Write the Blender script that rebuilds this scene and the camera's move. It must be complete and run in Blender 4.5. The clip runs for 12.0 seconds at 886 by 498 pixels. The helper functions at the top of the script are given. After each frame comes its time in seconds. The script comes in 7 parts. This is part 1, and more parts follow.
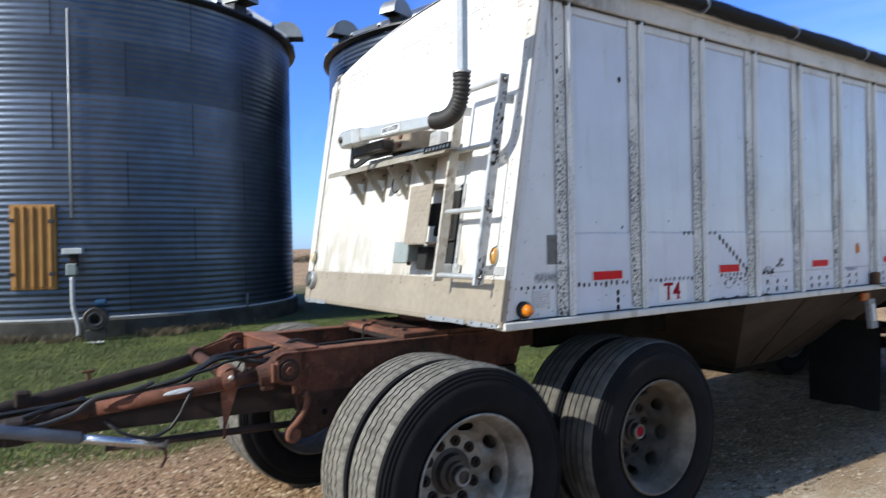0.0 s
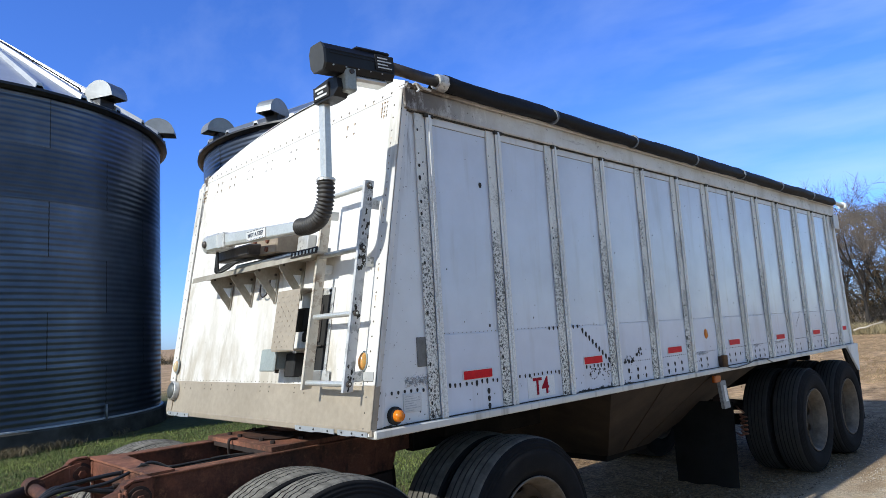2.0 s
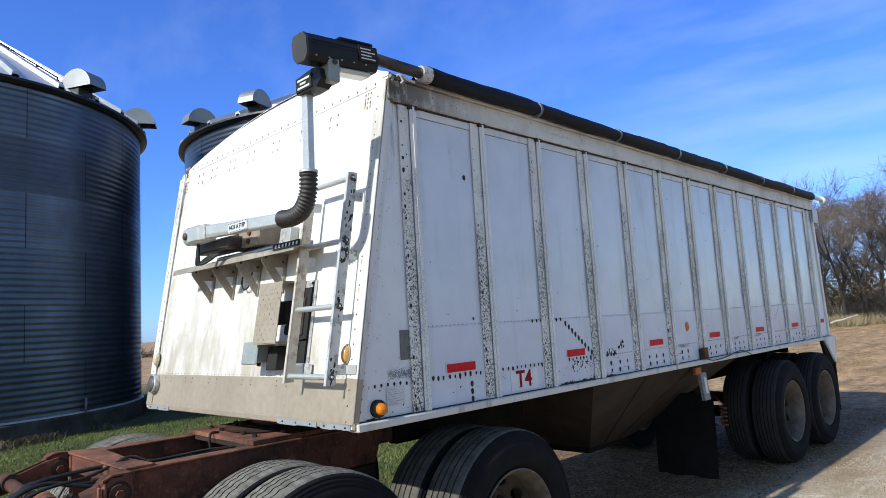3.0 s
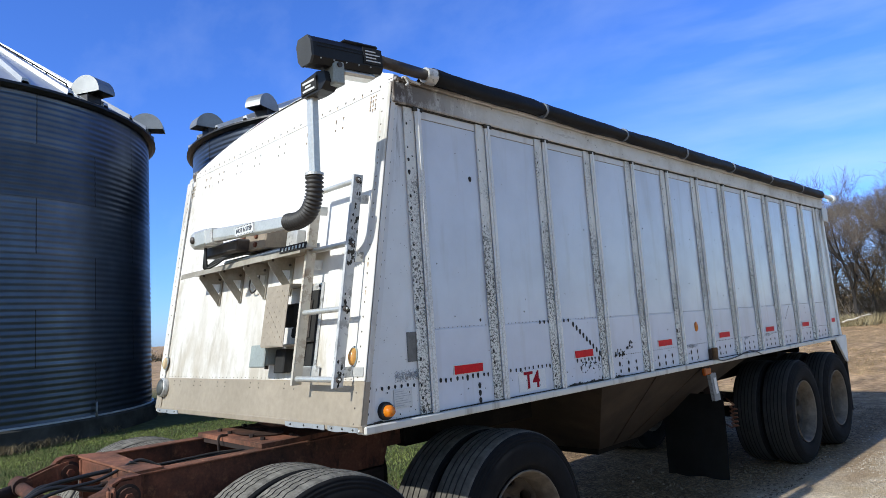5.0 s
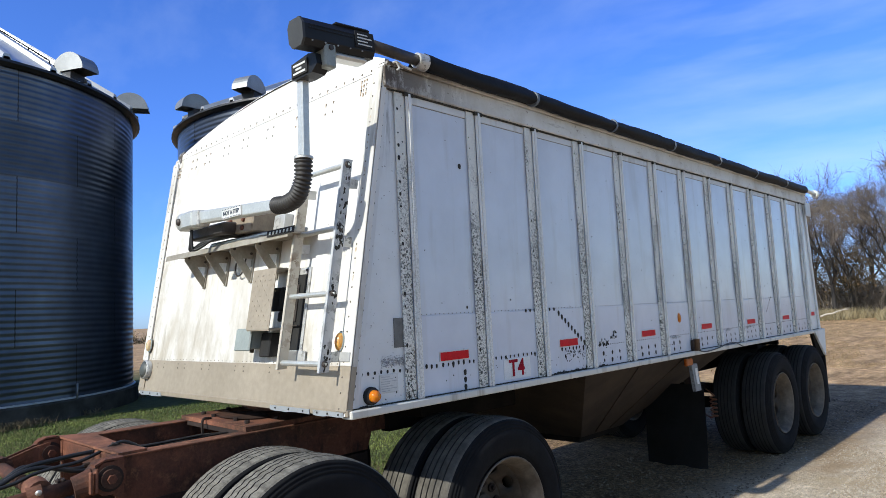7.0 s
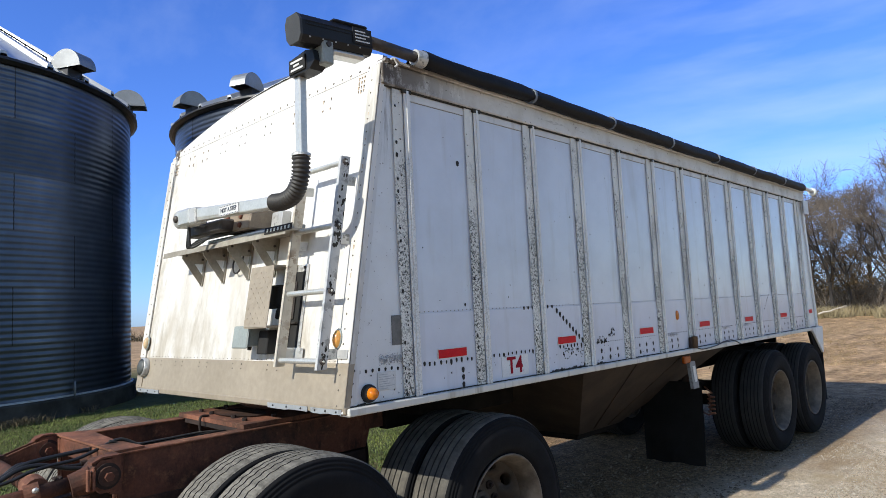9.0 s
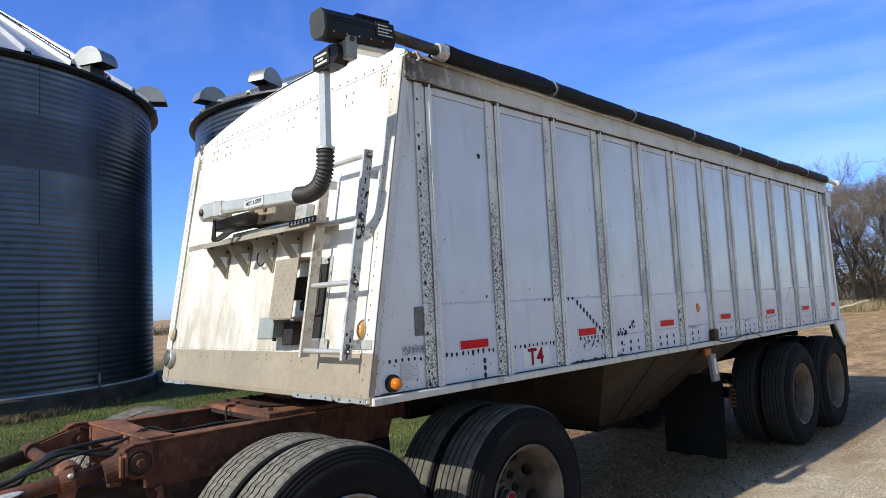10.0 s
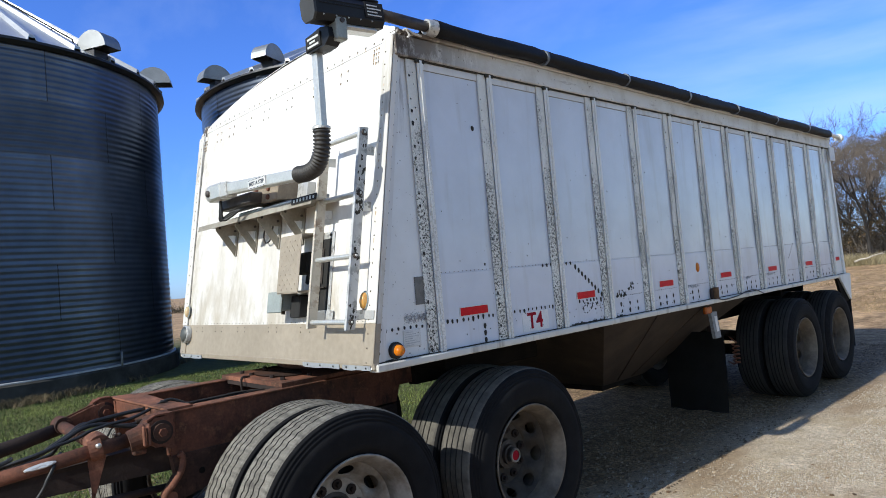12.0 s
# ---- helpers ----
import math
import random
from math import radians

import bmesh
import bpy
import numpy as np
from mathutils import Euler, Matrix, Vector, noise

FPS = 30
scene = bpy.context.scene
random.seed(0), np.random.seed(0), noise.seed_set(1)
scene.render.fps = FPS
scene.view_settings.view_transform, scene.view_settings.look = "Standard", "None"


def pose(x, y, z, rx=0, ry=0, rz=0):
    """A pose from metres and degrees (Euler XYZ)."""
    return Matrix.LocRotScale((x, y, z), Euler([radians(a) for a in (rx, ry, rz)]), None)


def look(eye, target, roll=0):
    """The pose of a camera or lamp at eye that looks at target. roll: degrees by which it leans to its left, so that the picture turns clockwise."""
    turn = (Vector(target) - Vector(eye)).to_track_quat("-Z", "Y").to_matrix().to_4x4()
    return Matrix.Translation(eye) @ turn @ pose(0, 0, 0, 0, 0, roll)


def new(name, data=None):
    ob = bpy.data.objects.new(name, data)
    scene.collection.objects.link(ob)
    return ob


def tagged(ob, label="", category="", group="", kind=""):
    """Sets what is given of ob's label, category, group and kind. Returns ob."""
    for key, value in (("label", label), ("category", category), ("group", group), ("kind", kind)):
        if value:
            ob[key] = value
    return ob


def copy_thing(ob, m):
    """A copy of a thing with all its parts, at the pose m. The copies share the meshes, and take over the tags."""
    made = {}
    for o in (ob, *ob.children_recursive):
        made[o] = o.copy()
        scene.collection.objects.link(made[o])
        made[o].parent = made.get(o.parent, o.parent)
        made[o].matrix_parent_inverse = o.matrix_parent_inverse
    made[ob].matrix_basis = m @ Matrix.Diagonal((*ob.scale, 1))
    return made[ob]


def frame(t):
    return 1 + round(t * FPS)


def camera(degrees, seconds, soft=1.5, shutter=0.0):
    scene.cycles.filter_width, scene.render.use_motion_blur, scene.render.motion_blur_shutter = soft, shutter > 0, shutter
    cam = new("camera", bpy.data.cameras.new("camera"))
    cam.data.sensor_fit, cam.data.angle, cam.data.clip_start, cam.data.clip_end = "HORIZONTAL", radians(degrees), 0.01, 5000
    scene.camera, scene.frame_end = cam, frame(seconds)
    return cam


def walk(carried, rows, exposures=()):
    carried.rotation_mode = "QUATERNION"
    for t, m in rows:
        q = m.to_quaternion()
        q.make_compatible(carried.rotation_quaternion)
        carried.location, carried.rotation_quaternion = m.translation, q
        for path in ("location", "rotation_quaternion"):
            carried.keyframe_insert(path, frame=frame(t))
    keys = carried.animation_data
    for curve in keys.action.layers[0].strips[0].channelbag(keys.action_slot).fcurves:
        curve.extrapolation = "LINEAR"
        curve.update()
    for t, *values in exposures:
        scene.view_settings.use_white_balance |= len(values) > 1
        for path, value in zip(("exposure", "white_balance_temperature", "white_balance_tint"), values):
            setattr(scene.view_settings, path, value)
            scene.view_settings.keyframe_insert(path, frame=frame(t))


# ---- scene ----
cam = camera(67.6, 12.0, soft=0.85, shutter=0.2)
PATH = [
    (0, (-2.017, -2.488, 1.687), (-0.898, -0.83, 1.678), -1.1),
    (0.1, (-2.011, -2.498, 1.697), (-0.82, -0.893, 1.747), -0.9),
    (0.2, (-2.005, -2.509, 1.706), (-0.756, -0.95, 1.804), -0.3),
    (0.3, (-2.0, -2.519, 1.716), (-0.71, -0.999, 1.877), -1.2),
    (0.4, (-1.994, -2.53, 1.725), (-0.682, -1.035, 1.937), -2.0),
    (0.5, (-1.988, -2.54, 1.735), (-0.676, -1.052, 1.99), -3.0),
    (1, (-1.979, -2.554, 1.747), (-0.657, -1.082, 2.039), -3.0),
    (1.5, (-1.972, -2.558, 1.752), (-0.605, -1.123, 2.023), -2.6),
    (2, (-1.956, -2.551, 1.748), (-0.571, -1.13, 1.999), -3.4),
    (2.5, (-1.954, -2.554, 1.755), (-0.546, -1.156, 2.005), -3.4),
    (3, (-1.948, -2.543, 1.75), (-0.527, -1.154, 1.976), -3.4),
    (5, (-1.939, -2.547, 1.747), (-0.535, -1.141, 1.981), -3.8),
    (5.5, (-1.948, -2.551, 1.751), (-0.538, -1.15, 1.974), -2.9),
    (6, (-1.956, -2.544, 1.746), (-0.575, -1.113, 1.954), -2.7),
    (6.5, (-1.963, -2.536, 1.744), (-0.548, -1.138, 1.953), -2.7),
    (7, (-1.95, -2.535, 1.744), (-0.514, -1.157, 1.938), -2.8),
    (9, (-1.945, -2.532, 1.742), (-0.505, -1.157, 1.929), -2.8),
    (9.5, (-1.959, -2.532, 1.737), (-0.55, -1.121, 1.886), -2.4),
    (10, (-1.989, -2.532, 1.729), (-0.583, -1.12, 1.901), -2.8),
    (10.5, (-2.025, -2.572, 1.728), (-0.617, -1.161, 1.896), -3.3),
    (11, (-2.007, -2.653, 1.708), (-0.582, -1.251, 1.774), -3.5),
    (11.5, (-1.995, -2.697, 1.702), (-0.586, -1.279, 1.754), -3.7),
    (12, (-2.025, -2.689, 1.727), (-0.647, -1.242, 1.807), -4.9),
]
# the clip's white balance drifts: seconds, stops, kelvin, tint
TINTS = [(0.0, 0.15, 6120, 6), (0.5, 0.0, 6720, 6), (1.0, 0.0, 6720, 6), (1.5, 0.0, 6200, 5), (2.0, 0.0, 6090, 5), (5.0, 0.0, 6090, 5), (6.5, 0.0, 6090, 5), (7.0, 0.0, 6220, 5), (9.0, 0.0, 6370, 6), (9.5, 0.0, 7270, 8), (10.0, 0.0, 6470, 6), (10.5, 0.0, 6320, 5), (11.0, 0.0, 6120, 5), (11.5, 0.0, 6200, 5), (12.0, 0.0, 6200, 5)]
walk(cam, [(t, look(eye, target, roll)) for t, eye, target, roll in PATH], TINTS)

# ---- world and sun ----
SUN_WAY = Vector((0.84, -0.034, -0.54)).normalized()
world = bpy.data.worlds.new("sky")
scene.world = world
world.use_nodes = True
wt = world.node_tree
sky = wt.nodes.new("ShaderNodeTexSky")
sky.sky_type = "NISHITA"
sky.sun_disc = False
sky.sun_elevation = radians(32.7)
sky.sun_rotation = radians(273)
sky.air_density, sky.dust_density, sky.ozone_density = 1.0, 0.3, 2.5
wgeo = wt.nodes.new("ShaderNodeTexCoord")
wmap = wt.nodes.new("ShaderNodeMapping")
wmap.inputs["Rotation"].default_value = (0.0, 0.0, radians(-8))
wmap.inputs["Scale"].default_value = (4.6, 1.0, 4.6)
wnoise = wt.nodes.new("ShaderNodeTexNoise")
wnoise.inputs["Scale"].default_value = 1.3
wnoise.inputs["Detail"].default_value = 7
wnoise.inputs["Roughness"].default_value = 0.55
wramp = wt.nodes.new("ShaderNodeValToRGB")
wramp.color_ramp.elements[0].position, wramp.color_ramp.elements[1].position = 0.50, 0.92
wramp.color_ramp.elements[1].color = (0.20, 0.20, 0.20, 1)
wmix = wt.nodes.new("ShaderNodeMixRGB")
wmix.inputs[2].default_value = (6.8, 7.5, 9.0, 1)
wt.links.new(wgeo.outputs["Generated"], wmap.inputs["Vector"])
wt.links.new(wmap.outputs["Vector"], wnoise.inputs["Vector"])
wt.links.new(wnoise.outputs["Fac"], wramp.inputs["Fac"])
# streaked high cloud over the field
wside = wt.nodes.new("ShaderNodeVectorMath")
wside.operation = "DOT_PRODUCT"
wside.inputs[1].default_value = (0.955, 0.17, 0.235)
wt.links.new(wgeo.outputs["Generated"], wside.inputs[0])
wband = wt.nodes.new("ShaderNodeMapRange")
wband.interpolation_type = "SMOOTHSTEP"
wband.inputs["From Min"].default_value, wband.inputs["From Max"].default_value = 0.90, 1.0
wband.inputs["To Max"].default_value = 0.26
wt.links.new(wside.outputs["Value"], wband.inputs["Value"])
wmap2 = wt.nodes.new("ShaderNodeMapping")
wmap2.inputs["Rotation"].default_value = (radians(28), 0.0, radians(12))
wmap2.inputs["Scale"].default_value = (1.0, 1.2, 6.0)
wstreak = wt.nodes.new("ShaderNodeTexNoise")
wstreak.inputs["Scale"].default_value, wstreak.inputs["Detail"].default_value = 2.6, 6
wt.links.new(wgeo.outputs["Generated"], wmap2.inputs["Vector"])
wt.links.new(wmap2.outputs["Vector"], wstreak.inputs["Vector"])
wveil = wt.nodes.new("ShaderNodeMapRange")
wveil.inputs["From Min"].default_value, wveil.inputs["From Max"].default_value = 0.36, 0.68
wt.links.new(wstreak.outputs["Fac"], wveil.inputs["Value"])
wcirrus = wt.nodes.new("ShaderNodeMath")
wcirrus.operation = "MULTIPLY_ADD"
wt.links.new(wveil.outputs[0], wcirrus.inputs[0])
wt.links.new(wband.outputs[0], wcirrus.inputs[1])
wt.links.new(wramp.outputs["Color"], wcirrus.inputs[2])
wt.links.new(wcirrus.outputs[0], wmix.inputs[0])
wtint = wt.nodes.new("ShaderNodeMixRGB")
wtint.blend_type = "MULTIPLY"
wtint.inputs[2].default_value = (0.575, 0.845, 1.63, 1)
wdot = wt.nodes.new("ShaderNodeVectorMath")  # blue tint centred on the camera's view, fading out beyond it
wdot.operation = "DOT_PRODUCT"
wdot.inputs[1].default_value = (0.62, 0.58, 0.53)
wnorm = wt.nodes.new("ShaderNodeVectorMath")
wnorm.operation = "NORMALIZE"
wfade = wt.nodes.new("ShaderNodeMapRange")
wfade.interpolation_type = "SMOOTHSTEP"
wfade.inputs["From Min"].default_value, wfade.inputs["From Max"].default_value = 0.28, 0.78
wfade.inputs["To Min"].default_value = 0.14
wt.links.new(wgeo.outputs["Generated"], wnorm.inputs[0])
wt.links.new(wnorm.outputs["Vector"], wdot.inputs[0])
wt.links.new(wdot.outputs["Value"], wfade.inputs["Value"])
wt.links.new(wfade.outputs[0], wtint.inputs[0])
wt.links.new(sky.outputs["Color"], wtint.inputs[1])
wt.links.new(wtint.outputs["Color"], wmix.inputs[1])
wt.links.new(wmix.outputs["Color"], wt.nodes["Background"].inputs["Color"])
wt.nodes["Background"].inputs["Strength"].default_value = 0.14

sun = new("sun", bpy.data.lights.new("sun", "SUN"))
sun.data.energy, sun.data.angle, sun.data.color = 5.0, radians(0.55), (1.0, 0.94, 0.85)
sun.matrix_world = look((0, 0, 30), Vector((0, 0, 30)) + SUN_WAY)


# ---- materials ----
def nodes(name):
    m = bpy.data.materials.new(name)
    m.use_nodes = True
    t = m.node_tree
    return m, t, t.nodes["Principled BSDF"]


def noise_node(t, scale, detail=5, rough=0.6, stretch=None, coord="Object", shift=(0, 0, 0)):
    c = t.nodes.new("ShaderNodeTexCoord")
    n = t.nodes.new("ShaderNodeTexNoise")
    n.inputs["Scale"].default_value, n.inputs["Detail"].default_value, n.inputs["Roughness"].default_value = scale, detail, rough
    mp = t.nodes.new("ShaderNodeMapping")
    mp.inputs["Scale"].default_value = stretch or (1, 1, 1)
    mp.inputs["Location"].default_value = shift
    t.links.new(c.outputs[coord], mp.inputs["Vector"])
    t.links.new(mp.outputs["Vector"], n.inputs["Vector"])
    return n.outputs["Fac"]


def ramp(t, fac, *stops):
    r = t.nodes.new("ShaderNodeValToRGB")
    e = r.color_ramp.elements
    while len(e) < len(stops):
        e.new(0.5)
    for el, (p, c) in zip(e, stops):
        el.position, el.color = p, (*c, 1) if len(c) == 3 else c
    t.links.new(fac, r.inputs["Fac"])
    return r.outputs["Color"]


def grey(v):
    return (v, v, v)


def blend(t, fac, a, b, how="MIX"):
    n = t.nodes.new("ShaderNodeMixRGB")
    n.blend_type = how
    for k, v in ((0, fac), (1, a), (2, b)):
        if isinstance(v, (int, float)):
            n.inputs[k].default_value = v
        elif isinstance(v, tuple):
            n.inputs[k].default_value = (*v, 1)
        else:
            t.links.new(v, n.inputs[k])
    return n.outputs["Color"]


def bumped(t, b, height, strength=0.3, distance=0.01):
    n = t.nodes.new("ShaderNodeBump")
    n.inputs["Strength"].default_value, n.inputs["Distance"].default_value = strength, distance
    t.links.new(height, n.inputs["Height"])
    t.links.new(n.outputs["Normal"], b.inputs["Normal"])


def per_object(t, lo, hi):
    o = t.nodes.new("ShaderNodeObjectInfo")
    return ramp(t, o.outputs["Random"], (0.0, grey(lo)), (1.0, grey(hi)))


def surface(name, base, dark, rough=0.6, metal=0.0, scale=6.0, fine=90.0, bump=0.2, spread=(0.35, 0.7), stretch=None, spec=0.5, coord="Object", vary=None):
    m, t, b = nodes(name)
    big = noise_node(t, scale, 6, 0.6, stretch, coord)
    small = noise_node(t, fine, 3, 0.6, None, coord)
    c = ramp(t, big, (spread[0], dark), (spread[1], base))
    c = blend(t, 0.35, c, ramp(t, small, (0.3, grey(0.55)), (0.7, grey(1.0))), "MULTIPLY")
    if vary:
        c = blend(t, 1.0, c, per_object(t, *vary), "MULTIPLY")
    t.links.new(c, b.inputs["Base Color"])
    b.inputs["Roughness"].default_value, b.inputs["Metallic"].default_value = rough, metal
    b.inputs["Specular IOR Level"].default_value = spec
    if bump:
        bumped(t, b, small, bump, 0.004)
    return m


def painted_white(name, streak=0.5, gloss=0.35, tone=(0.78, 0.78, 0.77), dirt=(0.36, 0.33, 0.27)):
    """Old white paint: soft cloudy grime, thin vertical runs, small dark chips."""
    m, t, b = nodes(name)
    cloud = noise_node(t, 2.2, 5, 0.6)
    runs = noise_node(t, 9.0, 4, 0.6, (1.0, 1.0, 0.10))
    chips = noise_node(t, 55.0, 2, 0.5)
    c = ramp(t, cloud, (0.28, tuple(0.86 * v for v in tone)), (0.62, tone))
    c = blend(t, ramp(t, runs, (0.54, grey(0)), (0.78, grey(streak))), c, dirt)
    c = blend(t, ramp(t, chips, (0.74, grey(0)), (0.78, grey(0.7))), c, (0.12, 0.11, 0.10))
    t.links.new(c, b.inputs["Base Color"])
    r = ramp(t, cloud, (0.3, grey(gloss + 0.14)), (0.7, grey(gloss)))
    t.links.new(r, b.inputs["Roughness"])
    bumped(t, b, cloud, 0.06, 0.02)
    return m


def speckled(name, base, spot, amount=0.5, scale=70.0, rough=0.45, metal=0.3):
    """Pitted, corroded aluminium with dark specks in patches."""
    m, t, b = nodes(name)
    patch = noise_node(t, 5.0, 4, 0.6)
    spots = noise_node(t, scale, 3, 0.65)
    mask = blend(t, 1.0, ramp(t, spots, (0.50, grey(0)), (0.58, grey(1))), ramp(t, patch, (0.62 - 0.35 * amount, grey(0.05)), (0.8 - 0.25 * amount, grey(0.95))), "MULTIPLY")
    c = blend(t, mask, ramp(t, patch, (0.3, tuple(0.8 * v for v in base)), (0.6, base)), spot)
    t.links.new(c, b.inputs["Base Color"])
    b.inputs["Roughness"].default_value, b.inputs["Metallic"].default_value = rough, metal
    bumped(t, b, spots, 0.25, 0.003)
    return m


def corroded(name, base, spot, share=1.0):
    """Aluminium strip peppered with fine black corrosion, dense low down and sparse near the top."""
    m, t, b = nodes(name)
    c0 = t.nodes.new("ShaderNodeTexCoord")
    sep = t.nodes.new("ShaderNodeSeparateXYZ")
    t.links.new(c0.outputs["Object"], sep.inputs["Vector"])
    low = t.nodes.new("ShaderNodeMapRange")
    low.inputs["From Min"].default_value, low.inputs["From Max"].default_value = 3.0, 1.85
    t.links.new(sep.outputs["Z"], low.inputs["Value"])
    spots = noise_node(t, 85.0, 4, 0.75)
    patch = noise_node(t, 4.5, 4, 0.6, (1, 1, 0.6))
    where = blend(t, 0.5, ramp(t, low.outputs[0], (0.0, grey(0.0)), (1.0, grey(0.95))), ramp(t, patch, (0.35, grey(0.0)), (0.65, grey(1.0))))
    mask = blend(t, 1.0, ramp(t, spots, (0.49, grey(0)), (0.56, grey(0.95))), ramp(t, where, (0.32, grey(0.05 * share)), (0.72, grey(share))), "MULTIPLY")
    c = blend(t, ramp(t, patch, (0.4, grey(0)), (0.7, grey(0.5))), base, tuple(0.72 * v for v in base))
    c = blend(t, mask, c, spot)
    t.links.new(c, b.inputs["Base Color"])
    b.inputs["Roughness"].default_value, b.inputs["Metallic"].default_value = 0.55, 0.1
    bumped(t, b, spots, 0.25, 0.003)
    return m


def grimy_end(name):
    """White end sheet with black-brown tears running down from the top corner and a dirty foot."""
    m, t, b = nodes(name)
    c0 = t.nodes.new("ShaderNodeTexCoord")
    sep = t.nodes.new("ShaderNodeSeparateXYZ")
    t.links.new(c0.outputs["Object"], sep.inputs["Vector"])
    high = t.nodes.new("ShaderNodeMapRange")
    high.inputs["From Min"].default_value, high.inputs["From Max"].default_value = 2.45, 2.90
    t.links.new(sep.outputs["Z"], high.inputs["Value"])
    runs = noise_node(t, 22.0, 5, 0.65, (1, 1, 0.12))
    cloud = noise_node(t, 3.0, 5, 0.6)
    c = ramp(t, cloud, (0.3, (0.68, 0.69, 0.69)), (0.6, (0.755, 0.775, 0.79)))
    mask = blend(t, 1.0, ramp(t, runs, (0.42, grey(0)), (0.58, grey(0.75))), high.outputs[0], "MULTIPLY")
    c = blend(t, mask, c, (0.10, 0.075, 0.055))
    c = blend(t, ramp(t, noise_node(t, 60, 2, 0.5), (0.70, grey(0)), (0.76, grey(0.7))), c, (0.10, 0.09, 0.08))
    t.links.new(c, b.inputs["Base Color"])
    b.inputs["Roughness"].default_value = 0.3
    return m


def rusted(name, base, dark, bare):
    """Old red-brown paint gone to rust: dark greasy patches, orange flecks on worn spots."""
    m, t, b = nodes(name)
    big = noise_node(t, 3.5, 7, 0.68)
    mid = noise_node(t, 14, 6, 0.7, shift=(4, 1, 2))
    fine = noise_node(t, 70, 4, 0.7)
    c = ramp(t, big, (0.36, dark), (0.60, base))
    c = blend(t, ramp(t, mid, (0.56, grey(0)), (0.70, grey(0.75))), c, bare)
    c = blend(t, ramp(t, noise_node(t, 9, 5, 0.7, (1, 1, 0.4), shift=(1, 7, 3)), (0.56, grey(0)), (0.68, grey(0.8))), c, tuple(0.7 * v for v in dark))
    c = blend(t, 0.55, c, ramp(t, fine, (0.3, grey(0.45)), (0.7, grey(1.1))), "MULTIPLY")
    t.links.new(c, b.inputs["Base Color"])
    b.inputs["Roughness"].default_value = 0.82
    b.inputs["Specular IOR Level"].default_value = 0.3
    bumped(t, b, mid, 0.5, 0.01)
    return m


def stained_rail(name):
    """Cream-white rail with brown cloudy stains, dark purple-black scuffs and mould along it, worst at the front corner."""
    m, t, b = nodes(name)
    c0 = t.nodes.new("ShaderNodeTexCoord")
    sep = t.nodes.new("ShaderNodeSeparateXYZ")
    t.links.new(c0.outputs["Object"], sep.inputs["Vector"])
    near = t.nodes.new("ShaderNodeMapRange")
    near.inputs["From Min"].default_value, near.inputs["From Max"].default_value = 1.1, 0.35
    t.links.new(sep.outputs["X"], near.inputs["Value"])
    cloud = noise_node(t, 3.0, 6, 0.65)
    scuff = noise_node(t, 9.0, 6, 0.7, (0.45, 1, 2.2))
    specks = noise_node(t, 42.0, 3, 0.6)
    c = ramp(t, cloud, (0.30, (0.50, 0.475, 0.42)), (0.54, (0.70, 0.695, 0.67)))
    c = blend(t, ramp(t, scuff, (0.60, grey(0)), (0.73, grey(0.6))), c, (0.13, 0.10, 0.09))
    corner = blend(t, 1.0, near.outputs[0], ramp(t, noise_node(t, 12, 5, 0.7, (1, 1, 0.5)), (0.36, grey(0.1)), (0.52, grey(0.97))), "MULTIPLY")
    c = blend(t, corner, c, (0.075, 0.055, 0.042))
    c = blend(t, ramp(t, specks, (0.66, grey(0)), (0.72, grey(0.85))), c, (0.08, 0.06, 0.05))
    t.links.new(c, b.inputs["Base Color"])
    b.inputs["Roughness"].default_value = 0.6
    bumped(t, b, cloud, 0.15, 0.02)
    return m


